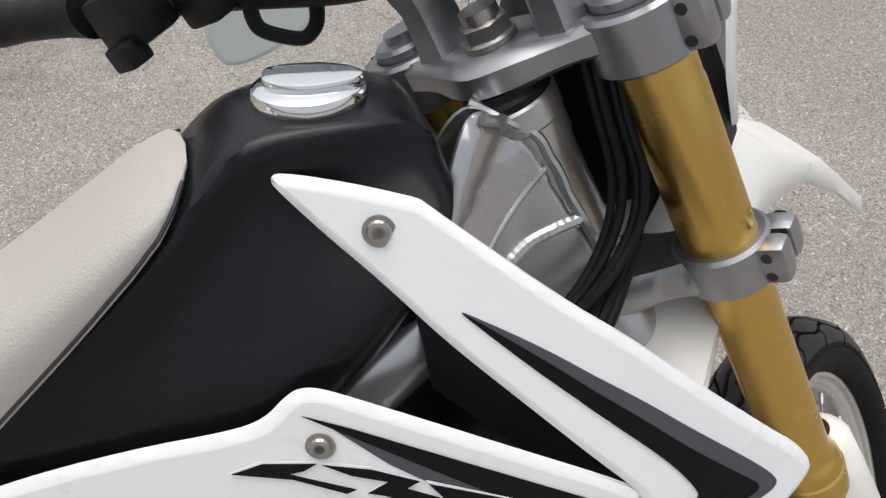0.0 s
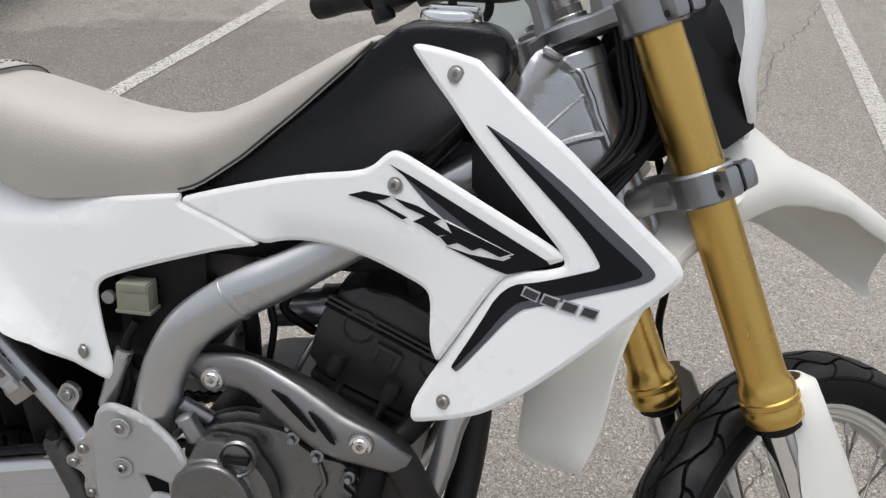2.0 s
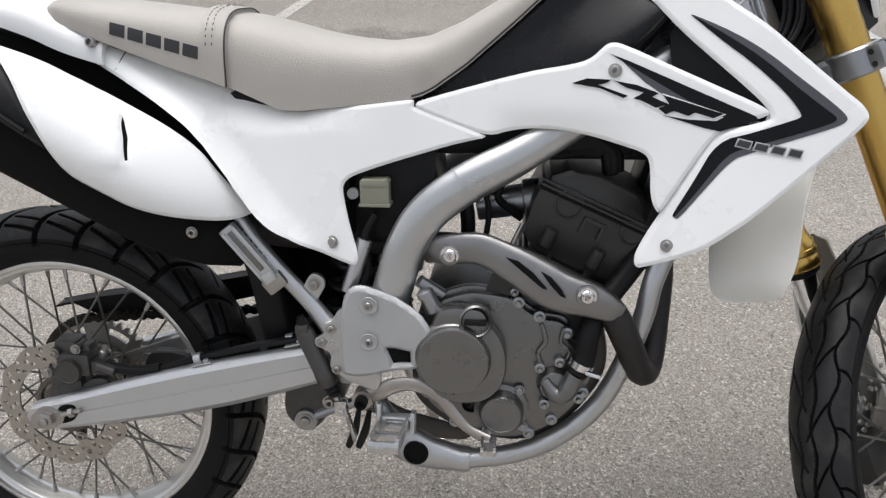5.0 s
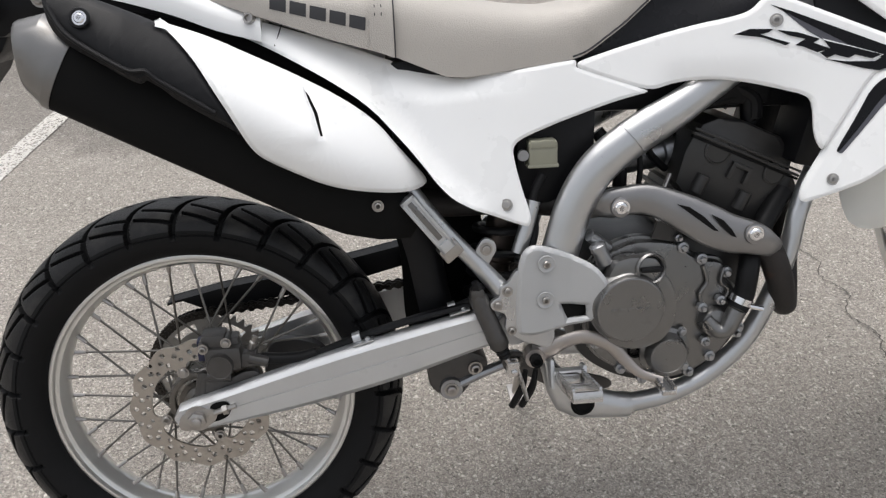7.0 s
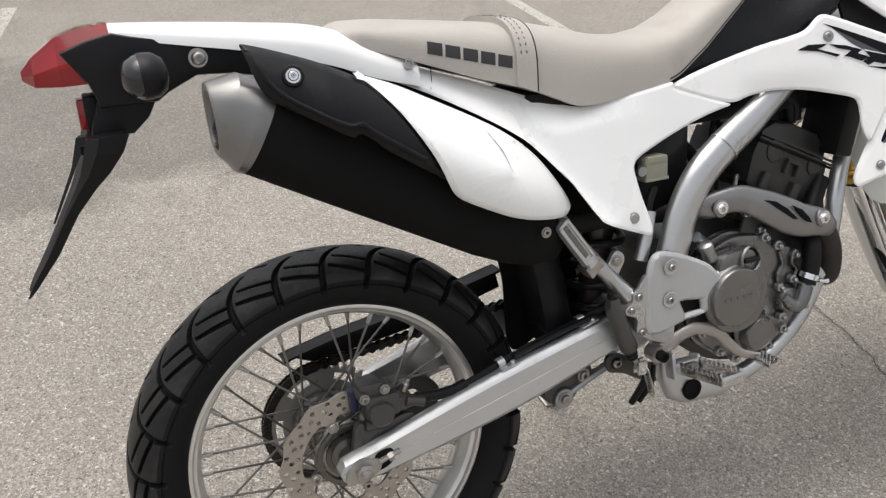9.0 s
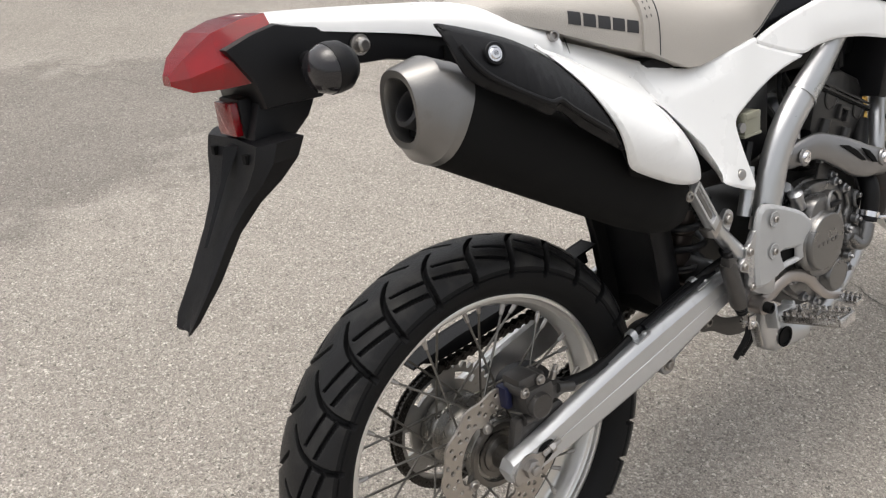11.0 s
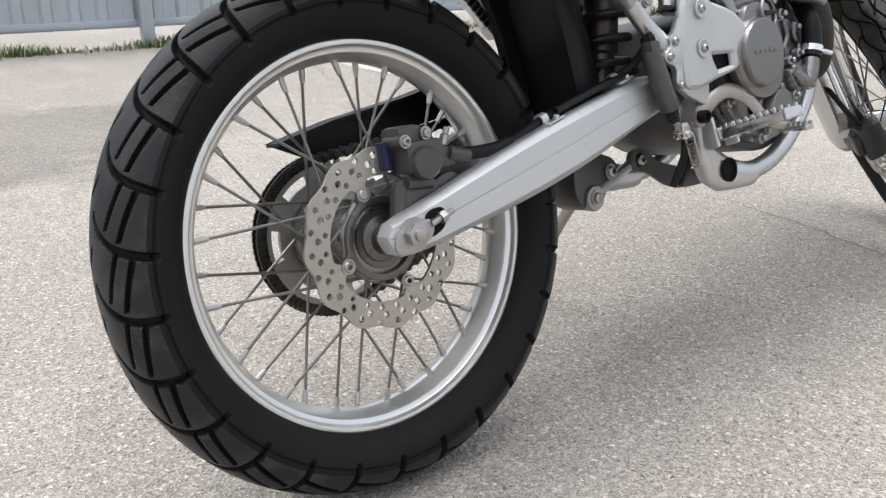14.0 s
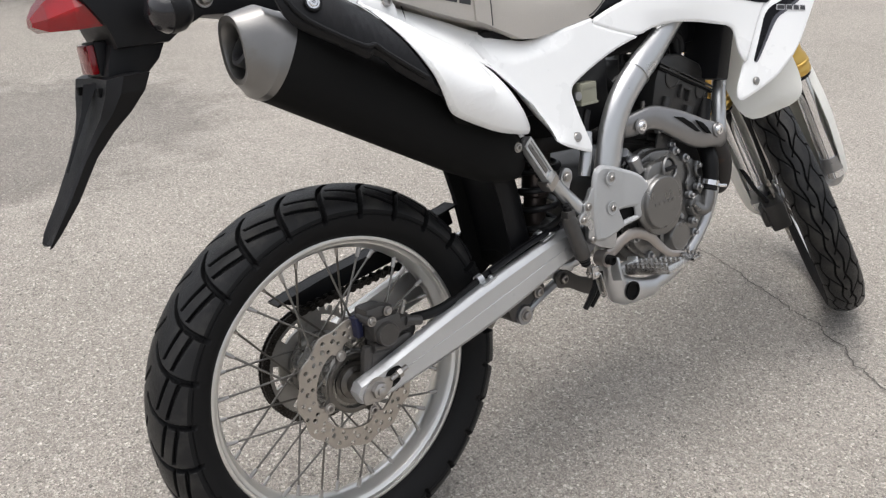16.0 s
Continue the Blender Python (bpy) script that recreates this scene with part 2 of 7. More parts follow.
def spline(pts, n):
    """n points along a smooth curve through pts, evenly spread over the spans' lengths."""
    P = [Vector(p) for p in pts]
    P = [2 * P[0] - P[1]] + P + [2 * P[-1] - P[-2]]
    dense = []
    for i in range(1, len(P) - 2):
        a, b, c, d = P[i - 1:i + 3]
        for k in range(12):
            s = k / 12
            dense.append(0.5 * (2 * b + (c - a) * s + (2 * a - 5 * b + 4 * c - d) * s * s + (3 * b - a - 3 * c + d) * s ** 3))
    dense.append(P[-2])
    run = [0.0]
    for a, b in zip(dense, dense[1:]):
        run.append(run[-1] + (b - a).length)
    out, j = [], 0
    for k in range(n):
        s = run[-1] * k / (n - 1)
        while j < len(run) - 2 and run[j + 1] < s:
            j += 1
        f = (s - run[j]) / max(1e-9, run[j + 1] - run[j])
        out.append(dense[j].lerp(dense[j + 1], min(1, max(0, f))))
    return out


def tube(pts, r, seg=14, n=None, bm=None, smooth=True, flat=1.0, side=(0, 1, 0)):
    """A tube along pts. r: one radius or a list of them along the way. flat: its width across 'side' over the other."""
    bm = bm or bmesh.new()
    n = n or (max(12, 7 * len(pts)) if smooth and len(pts) > 2 else len(pts))
    C = spline(pts, n) if smooth and len(pts) > 2 else [Vector(p) for p in pts]
    n = len(C)
    rs = [r] * n if isinstance(r, (int, float)) else [float(np.interp(i / (n - 1), np.linspace(0, 1, len(r)), r)) for i in range(n)]
    rings, u = [], None
    for i in range(n):
        d = (C[min(n - 1, i + 1)] - C[max(0, i - 1)]).normalized()
        if u is None:
            u = Vector(side) if abs(d.dot(Vector(side))) < 0.95 else Vector((1, 0, 0))
        u = (u - d * u.dot(d)).normalized()
        v = d.cross(u)
        rings.append([bm.verts.new(C[i] + (u * math.cos(a) * flat + v * math.sin(a)) * rs[i]) for a in (2 * math.pi * k / seg for k in range(seg))])
    for a, b in zip(rings, rings[1:]):
        for k in range(seg):
            bm.faces.new((a[k], a[(k + 1) % seg], b[(k + 1) % seg], b[k]))
    bm.faces.new(rings[0][::-1])
    bm.faces.new(rings[-1])
    return bm


def turned(prof, c=(0, 0, 0), axis=(0, 1, 0), seg=40, bm=None, close=False):
    """A turned body: prof of (radius, way along the axis) from c."""
    bm = bm or bmesh.new()
    a = Vector(axis).normalized()
    u = a.orthogonal().normalized()
    v = a.cross(u)
    c = Vector(c)
    rings = []
    for r, h in prof:
        if r < 1e-6:
            rings.append([bm.verts.new(c + a * h)])
        else:
            rings.append([bm.verts.new(c + a * h + (u * math.cos(t) + v * math.sin(t)) * r) for t in (2 * math.pi * k / seg for k in range(seg))])
    pairs = list(zip(rings, rings[1:])) + ([(rings[-1], rings[0])] if close else [])
    for p, q in pairs:
        for k in range(seg):
            a1, a2, b1, b2 = p[k % len(p)], p[(k + 1) % len(p)], q[k % len(q)], q[(k + 1) % len(q)]
            f = [a1]
            for w in (a2, b2, b1):
                if w not in f:
                    f.append(w)
            if len(f) > 2:
                bm.faces.new(f)
    if not close:
        for ring in (rings[0], rings[-1]):
            if len(ring) > 2:
                bm.faces.new(ring)
    return bm


def ring2(cx, cz, r, n=14, ph=0.0):
    return [(cx + r * math.cos(2 * math.pi * k / n + ph), cz + r * math.sin(2 * math.pi * k / n + ph)) for k in range(n)]


def smooth2(pts, n=None, closed=True):
    """A rounded outline through 2D points."""
    P = [(p[0], 0, p[1]) for p in pts]
    if closed:
        m = len(P)
        Q = spline(P[-2:] + P + P[:2], 4 * (m + 3) * 2)
        ext = [Vector(p) for p in P]
        i0 = min(range(len(Q) // 2), key=lambda i: (Q[i] - ext[0]).length)
        i1 = min(range(len(Q) // 2, len(Q)), key=lambda i: (Q[i] - ext[0]).length)
        Q = Q[i0:i1]
    else:
        Q = spline(P, n or 8 * len(P))
    return [(q.x, q.z) for q in Q]


def fill(loops, y0, y1, bevel=0.0, bm=None):
    """A plate cut to its first loop, with the other loops as holes, from y0 to y1."""
    own = bm is None
    bm = bm or bmesh.new()
    edges = []
    for loop in loops:
        vs = [bm.verts.new((p[0], y0, p[1])) for p in loop]
        edges += [bm.edges.new((vs[i], vs[(i + 1) % len(vs)])) for i in range(len(vs))]
    got = bmesh.ops.triangle_fill(bm, use_beauty=True, use_dissolve=False, edges=edges)
    faces = [g for g in got["geom"] if isinstance(g, bmesh.types.BMFace)]
    ext = bmesh.ops.extrude_face_region(bm, geom=faces)
    bmesh.ops.translate(bm, vec=(0, y1 - y0, 0), verts=[g for g in ext["geom"] if isinstance(g, bmesh.types.BMVert)])
    if bevel and own:
        bm.normal_update()
        sel = [e for e in bm.edges if len(e.link_faces) == 2 and e.calc_face_angle(0) > 1.2 and abs(e.verts[0].co.y - e.verts[1].co.y) < 1e-6]
        bmesh.ops.bevel(bm, geom=sel, offset=bevel, segments=2, affect="EDGES", profile=0.6)
    return bm


def edge_dist(x, z, loop):
    best = 9.0
    for i in range(len(loop)):
        ax, az = loop[i]
        bx, bz = loop[(i + 1) % len(loop)]
        dx, dz = bx - ax, bz - az
        s = max(0, min(1, ((x - ax) * dx + (z - az) * dz) / max(1e-12, dx * dx + dz * dz)))
        best = min(best, math.hypot(x - ax - s * dx, z - az - s * dz))
    return best


def rounded(loop):
    """The outline with its bends eased: gentle ones widely, sharp ones just at the corner."""
    for _ in range(2):
        out = []
        for i in range(len(loop)):
            a, p, b = (Vector(loop[(i + k) % len(loop)]) for k in (-1, 0, 1))
            u, v = a - p, b - p
            sharp = u.length > 1e-6 and v.length > 1e-6 and u.angle(v, 0) < radians(130)
            for d in (u, v):
                out.append(tuple(p + d.normalized() * min(0.25 * d.length, 0.0035 if sharp else 0.02)))
        loop = out
    return loop


def sheet(loop, depth, thick=0.003, step=0.012, roll=0.0, rollw=0.014, holes=(), flip=False):
    """A moulded panel: the outline in x and z, its depth y as a function, its edges rolled in. flip: its mirror image."""
    if roll:
        loop = rounded(loop)
    bm = bmesh.new()
    edges = []
    for lp in (loop, *holes):
        vs = [bm.verts.new((p[0], 0, p[1])) for p in lp]
        edges += [bm.edges.new((vs[i], vs[(i + 1) % len(vs)])) for i in range(len(vs))]
    bmesh.ops.triangle_fill(bm, use_beauty=True, use_dissolve=False, edges=edges)
    if roll:
        bmesh.ops.inset_region(bm, faces=bm.faces[:], thickness=rollw, use_boundary=True, use_even_offset=True)
        for e in bm.edges[:]:
            a, b = e.verts
            if a.is_boundary != b.is_boundary:
                a, b = (a, b) if a.is_boundary else (b, a)
                if (b.co - a.co).length > 1.7 * rollw and sum(1 for q in b.link_edges if q.other_vert(b).is_boundary) == 1:
                    b.co = a.co + (b.co - a.co).normalized() * 1.7 * rollw
        core = [f for f in bm.faces if not any(v.is_boundary for v in f.verts)]
        bmesh.ops.inset_region(bm, faces=core, thickness=0.0012, use_boundary=True, use_even_offset=False)
    xs, zs = [p[0] for p in loop], [p[1] for p in loop]
    for lo, hi, ax in ((min(xs), max(xs), 0), (min(zs), max(zs), 2)):
        k = lo + step
        while k < hi:
            co, no = [0, 0, 0], [0, 0, 0]
            co[ax], no[ax] = k, 1
            bmesh.ops.bisect_plane(bm, geom=bm.verts[:] + bm.edges[:] + bm.faces[:], plane_co=co, plane_no=no, dist=1e-5)
            k += step
    s = -1 if flip else 1
    if roll:
        pts = np.array([(v.co.x, v.co.z) for v in bm.verts])
        near = np.full(len(pts), 9.0)
        for lp in (loop, *holes):
            a = np.array(lp)
            for p, q in zip(a, np.roll(a, -1, 0)):
                d = q - p
                k = np.clip(((pts - p) @ d) / max(1e-12, d @ d), 0, 1)
                near = np.minimum(near, np.hypot(*(pts - p - k[:, None] * d).T))
        edge = roll * np.clip(1 - near / rollw, 0, 1) ** 1.7
    for i, v in enumerate(bm.verts):
        v.co.y = s * (depth(v.co.x, v.co.z) + (float(edge[i]) if roll else 0.0))
    faces = bm.faces[:]
    ext = bmesh.ops.extrude_face_region(bm, geom=faces)
    bmesh.ops.translate(bm, vec=(0, s * thick, 0), verts=[g for g in ext["geom"] if isinstance(g, bmesh.types.BMVert)])
    return bm


def loft(rings, bm=None, caps=True, closed=True):
    """A skin over cross-sections with the same number of points."""
    bm = bm or bmesh.new()
    R = [[bm.verts.new(p) for p in ring] for ring in rings]
    m = len(R[0])
    for a, b in zip(R, R[1:]):
        for k in range(m if closed else m - 1):
            bm.faces.new((a[k], a[(k + 1) % m], b[(k + 1) % m], b[k]))
    if caps:
        bm.faces.new(R[0][::-1])
        bm.faces.new(R[-1])
    return bm


def box(lo, hi, bevel=0.004, bm=None, m=None):
    bm2 = bmesh.new()
    bmesh.ops.create_cube(bm2, size=1)
    for v in bm2.verts:
        v.co = Vector([(lo[i] + hi[i]) / 2 + v.co[i] * (hi[i] - lo[i]) for i in range(3)])
    if bevel:
        bmesh.ops.bevel(bm2, geom=bm2.edges[:], offset=bevel, segments=2, affect="EDGES", profile=0.6)
    if m is not None:
        bmesh.ops.transform(bm2, matrix=m, verts=bm2.verts)
    if bm is None:
        return bm2
    me = bpy.data.meshes.new("join")
    bm2.to_mesh(me)
    bm2.free()
    bm.from_mesh(me)
    bpy.data.meshes.remove(me)
    return bm


BOLTS = {}


def bolt(parent, c, n=(0, -1, 0), r=0.008, h=0.005, material=None, name="bolt", washer=True):
    """A button-head bolt with a hexagon socket, its inside coloured black for shade."""
    material = material or STEEL
    key = (round(r, 4), round(h, 4), material.name, washer)
    if key not in BOLTS:
        bm = bmesh.new()
        if washer:
            turned([(0, 0), (r * 1.35, 0), (r * 1.35, h * 0.25), (0, h * 0.25)], axis=(0, 0, 1), seg=18, bm=bm)
        turned([(r, h * 0.2), (r, h * 0.55), (r * 0.86, h * 0.9), (r * 0.6, h)], axis=(0, 0, 1), seg=18, bm=bm)
        plain = set(bm.faces)
        turned([(r * 0.6, h), (r * 0.5, h * 1.001), (r * 0.46, h * 0.35), (0, h * 0.3)], axis=(0, 0, 1), seg=6, bm=bm)
        # the socket's shade is put into the colour of its faces
        for f in bm.faces:
            if f not in plain and f.calc_center_median().z < h * 0.9:
                f.material_index = 1
        me = bpy.data.meshes.new("bolt")
        bmesh.ops.recalc_face_normals(bm, faces=bm.faces)
        bm.to_mesh(me)
        bm.free()
        me.materials.append(material)
        me.materials.append(MATTE)
        BOLTS[key] = me
    q = Vector(n).to_track_quat("Z", "Y").to_matrix().to_4x4()
    return part(name, BOLTS[key], material, parent, local=Matrix.Translation(c) @ q)

# ---- the place ----
def ground_sheet():
    bm = bmesh.new()
    S = 160
    n = 8
    vs = [[bm.verts.new((-S + 2 * S * i / n, -S + 2 * S * j / n, 0)) for j in range(n + 1)] for i in range(n + 1)]
    for i in range(n):
        for j in range(n):
            bm.faces.new((vs[i][j], vs[i + 1][j], vs[i + 1][j + 1], vs[i][j + 1]))
    return tagged(part("ground", bm, ASPHALT), "worn grey asphalt of a parking lot with pale chippings", "ground", kind="structure")


ground = ground_sheet()


def road_line(a, b, w):
    bm = bmesh.new()
    A, Bv = Vector((*a, 0)), Vector((*b, 0))
    d = (Bv - A).normalized()
    s = Vector((-d.y, d.x, 0)) * w / 2
    n = 60
    rows = []
    for i in range(n + 1):
        p = A.lerp(Bv, i / n)
        j = [noise.noise(Vector((i * 0.9, k * 7.3, a[0]))) * 0.008 for k in (0, 1)]
        rows.append([bm.verts.new(p + s * (1 + j[0] / w) + Vector((0, 0, 0.004))), bm.verts.new(p - s * (1 + j[1] / w) + Vector((0, 0, 0.004)))])
    for p, q in zip(rows, rows[1:]):
        bm.faces.new((p[0], p[1], q[1], q[0]))
    return tagged(part("parking_line", bm, PAINT), "worn white painted parking line on asphalt", "parking line", kind="structure")


LINE_A = road_line((-0.955, 1.45), (-0.52, 4.6), 0.085)
LINE_B = road_line((2.13, 1.2), (2.44, 4.6), 0.085)

# ---- the motorcycle: x forward, y to its left, z up, from the rear axle ----
bike = tagged(new("motorcycle"), "white trail motorcycle with gold forks leaning on its side stand", "motorcycle")
bike.empty_display_size = 0.2
bike.matrix_basis = pose(0, 0, 0.317, -12.1, 0, 0)

# the steered front end, turned to the left about the tilted steering axis
RAKE, STEER, CANT = radians(23.56), radians(43.9), 0.1178
UP = Vector((-math.sin(RAKE), math.sin(CANT), math.cos(RAKE) * math.cos(CANT))).normalized()
F0 = Vector((0, 1, 0)).cross(UP).normalized()
L0 = UP.cross(F0)
FW = F0 * math.cos(STEER) + L0 * math.sin(STEER)
LF = UP.cross(FW)
HEADPOINT = Vector((1.126, 0.017, 0.5))
FRONT = Matrix((FW, LF, UP)).transposed().to_4x4()
FRONT.translation = HEADPOINT


def tyre_mesh(R, bead, hw, kind):
    """A tyre with its tread blocks standing proud of the grooves."""
    h = (R - bead) / 1.848
    rc = R - h
    N, Mv = (1500, 160) if kind == "front" else (1500, 180)
    amax = radians(148)
    th = np.linspace(0, 2 * np.pi, N, endpoint=False)[:, None]
    a = np.linspace(-amax, amax, Mv)[None, :]
    deg = np.degrees(np.abs(a)) + 0 * th
    side = np.sign(a) + 0 * th
    if kind == "rear":
        # curved cross grooves, cut by slots that climb from the shoulder to the crown
        K, high, low_at = 27, 97.0, -1
        pitch = 360 / K
        lead = np.degrees(th) + np.where(side > 0, pitch / 2, 0.0) - 164.0
        u = (lead - 8.4 * (1 - np.exp(-deg / 25))) / pitch + 0.5
        cross = np.abs((u % 1) - 0.5) * 2 * np.pi * R / K
        cross = np.pi * R / K - cross
        gw = 0.0015 + 0.0012 * np.clip(deg / 60, 0, 1)
        along = (lead + 164.0 - 159.0) % pitch
        slot = np.full(deg.shape, 1.0)
        for turn in (0, 1):
            at = along + turn * pitch
            miss = np.abs(deg - (62 - 1.72 * at)) * np.pi / 180 * h
            slot = np.minimum(slot, np.where((at < 10.2) | ((at > 12.0) & (at < 21.5)), miss + 0.0012 * at / 20.5, 1.0))
    else:
        K, high = 26, 86.0
        wave = 2 * np.pi * (K * th / (2 * np.pi) + np.where(side > 0, 0.5, 0.0))
        zig, zig2 = 12 + 4 * np.sin(wave), 46 + 7 * np.sin(wave + 2.0)
        slant = 0.75 * np.sin(deg / 80 * np.pi * 0.7) + 0.5 * (deg > zig2)
        u = K * th / (2 * np.pi) + np.where(side > 0, 0.5, 0.0) + slant
        cross = np.abs((u % 1) - 0.5) * 2 * np.pi * R / K
        gw, low_at = 0.0008, -1
    def cut(d, w, soft):
        k = np.clip((w + soft - d) / soft, 0, 1)
        return k * k * (3 - 2 * k)
    gc = cut(np.pi * R / K - cross, gw, 0.0032 if kind == "rear" else 0.0020) * ((deg < high) & (deg > low_at))
    lc = 0.8 * cut(slot, 0.0012, 0.0024) if kind == "rear" else cut(np.minimum(np.abs(deg - zig), np.abs(deg - zig2)), 0.9, 1.8)
    depth = (0.0075 if kind == "rear" else 0.0055) * np.maximum(gc, lc)
    fade = np.clip((98 - deg) / 10, 0, 1)
    depth = depth * fade
    step = np.where((deg > 86) & (deg < 90), 0.0015, 0)
    lump = 0.0006 * np.sin(7 * th + 3 * a)
    hh = h - depth - step + lump
    shape = np.where(deg > 90, hw * (np.abs(np.sin(a)) ** 0.9), hw * np.abs(np.sin(a)) ** 0.95)
    y = side * shape * (hh / h)
    r = rc + hh * np.cos(a)
    X, Z = r * np.cos(th), r * np.sin(th)
    verts = np.stack([X, y + 0 * th, Z], -1).reshape(-1, 3)
    i = np.arange(N)[:, None]
    j = np.arange(Mv - 1)[None, :]
    f = np.stack([i * Mv + j, i * Mv + j + 1, ((i + 1) % N) * Mv + j + 1, ((i + 1) % N) * Mv + j], -1).reshape(-1, 4)
    me = bpy.data.meshes.new("tyre")
    me.from_pydata(verts.tolist(), [], f.tolist())
    for p in me.polygons:
        p.use_smooth = True
    me.set_sharp_from_angle(angle=radians(40))
    me.materials.append(RUBBER)
    me.materials.append(TREAD)
    top = ((depth < 0.002) & (deg < 80)).astype(int)
    face = np.minimum(np.minimum(top[:, :-1], top[:, 1:]), np.minimum(np.roll(top, -1, 0)[:, :-1], np.roll(top, -1, 0)[:, 1:])).reshape(-1)
    for p, k in zip(me.polygons, face.tolist()):
        p.material_index = k
    me.flip_normals()
    return me


def rim_bm(r, w):
    """A drop-centre rim: r of the flange's lip, w half of its width."""
    side = [(r, w - 0.001), (r - 0.002, w + 0.0012), (r - 0.005, w + 0.002), (r - 0.0085, w + 0.0012), (r - 0.0100, w - 0.0015), (r - 0.0105, w - 0.0055), (r - 0.0125, w - 0.0075), (r - 0.0165, w - 0.0085), (r - 0.0195, w - 0.0125), (r - 0.0225, 0.0125), (r - 0.0255, 0.0085), (r - 0.0265, 0.0)]
    back = [(r - 0.0215, 0.0), (r - 0.0205, 0.008), (r - 0.012, w - 0.010), (r - 0.005, w - 0.0045)]
    prof = side + [(q, -y) for q, y in side[-2::-1]] + [(q, -y) for q, y in back[:0:-1]] + back
    return turned(prof, axis=(0, 1, 0), seg=120, close=True)


def spokes(parent, r_hub, y_hub, r_rim, count, cross):
    """Crossed spokes with their nipples, each an object on one mesh."""
    def ends(k):
        side = -1 if k % 2 else 1
        a = 2 * math.pi * k / count
        b = a + (cross if (k // 2) % 2 else -cross)
        return Vector((r_hub * math.cos(b), side * y_hub, r_hub * math.sin(b))), Vector((r_rim * math.cos(a), side * 0.006, r_rim * math.sin(a)))
    p, q = ends(0)
    L = (q - p).length
    bm = turned([(0.0019, 0), (0.0019, L - 0.019), (0.0030, L - 0.0185), (0.0038, L - 0.010), (0.0038, L - 0.003), (0.0046, L - 0.002), (0.0046, L)], axis=(0, 0, 1), seg=8)
    turned([(0.003, -0.003), (0.003, 0.002)], axis=(0, 0, 1), seg=8, bm=bm)
    me = None
    for k in range(count):
        p, q = ends(k)
        m = Matrix.Translation(p) @ (q - p).to_track_quat("Z", "Y").to_matrix().to_4x4()
        if me is None:
            me = part("spoke", bm, SPOKE, parent, local=m).data
            me.materials.append(STEEL)
            for f in me.polygons:
                if f.center.z > L - 0.0188:
                    f.material_index = 1
        else:
            part("spoke", me, SPOKE, parent, local=m)


def wave_disc(R, r_in, waves, rows, amp=0.004, tabs=None):
    out = [((R + amp * math.cos(waves * t)) * math.cos(t), (R + amp * math.cos(waves * t)) * math.sin(t)) for t in (2 * math.pi * k / 160 for k in range(160))]
    inn = [((r_in + amp * math.cos(waves * t + 1)) * math.cos(t), (r_in + amp * math.cos(waves * t + 1)) * math.sin(t)) for t in (2 * math.pi * k / 96 for k in range(96))]
    if tabs:
        n_, t0, dep = tabs
        inn = [(q * math.cos(t), q * math.sin(t)) for t, q in ((t, r_in - dep * max(0, math.cos(n_ * (t - t0))) ** 10) for t in (2 * math.pi * k / 160 for k in range(160)))]
    holes = []
    for i in range(rows):
        for rr, dt, hr in ((R - 0.0072, 0, 0.0042), (R - 0.0166, 0.10, 0.0045), (R - 0.0255, 0.02, 0.0038)):
            t = 2 * math.pi * i / rows + dt
            holes.append(ring2(rr * math.cos(t), rr * math.sin(t), hr, 10))
    return [out, inn] + holes


# rear wheel
WORNHUB = mat("worn_cast_hub", (0.25, 0.24, 0.222), 0.28, 0.9, 0.2, 45, 0.12, 300, rvar=0.12, dirt=(0.12, 0.108, 0.094))
# dirt, and a base colour darkened for the shadows inside the disc
HUBM = mat("dirty_shaded_cast_hub", (0.15, 0.14, 0.127), 0.34, 0.85, 0.2, 60, 0.2, 300, dirt=(0.09, 0.08, 0.07))
hub = turned([(0.016, -0.046), (0.030, -0.046), (0.036, -0.052), (0.046, -0.052), (0.052, -0.048), (0.0535, -0.040), (0.046, -0.034), (0.042, -0.02), (0.042, 0.016), (0.047, 0.026), (0.060, 0.032), (0.062, 0.040), (0.058, 0.066), (0.05, 0.069), (0.03, 0.076), (0.02, 0.09)], axis=(0, 1, 0), seg=40)
part_hub = part("rear_wheel", hub, WORNHUB, bike, "cast aluminium rear wheel hub")
rear_wheel = part_hub
part("bearing_seal", turned([(0.017, -0.100), (0.0195, -0.098), (0.0195, -0.060), (0.028, -0.056), (0.031, -0.047), (0.0355, -0.0535), (0.0365, -0.0535)]), HUBM, rear_wheel, "dark bearing seal and axle spacer")
part("tyre", tyre_mesh(0.3215, 0.2395, 0.061, "rear"), RUBBER, rear_wheel, "black block-tread rear tyre")
part("rim", rim_bm(0.2425, 0.034), RIMALU, rear_wheel, "polished aluminium rim")
spokes(rear_wheel, 0.047, 0.042, 0.2185, 36, radians(62))
disc = fill(wave_disc(0.1085, 0.0765, 12, 24, 0.0028, (4, radians(111), 0.020)), -0.062, -0.058)
rear_disc = part("brake_disc", disc, DISC, rear_wheel, "drilled wavy brake disc")
loop = [((0.0515 + 0.0155 * max(0, math.cos(4 * (t - radians(111)))) ** 8) * math.cos(t), (0.0515 + 0.0155 * max(0, math.cos(4 * (t - radians(111)))) ** 8) * math.sin(t)) for t in (2 * math.pi * k / 120 for k in range(120))]
bm = fill([loop, ring2(0, 0, 0.043, 40)], -0.0575, -0.049, bevel=0.0015)
part("disc_carrier", bm, HUBM, rear_wheel, "grey disc carrier")
for k in range(4):
    t = 2 * math.pi * k / 4 + radians(111)
    bolt(rear_wheel, (0.0615 * math.cos(t), -0.0625, 0.0615 * math.sin(t)), r=0.0068, h=0.004)


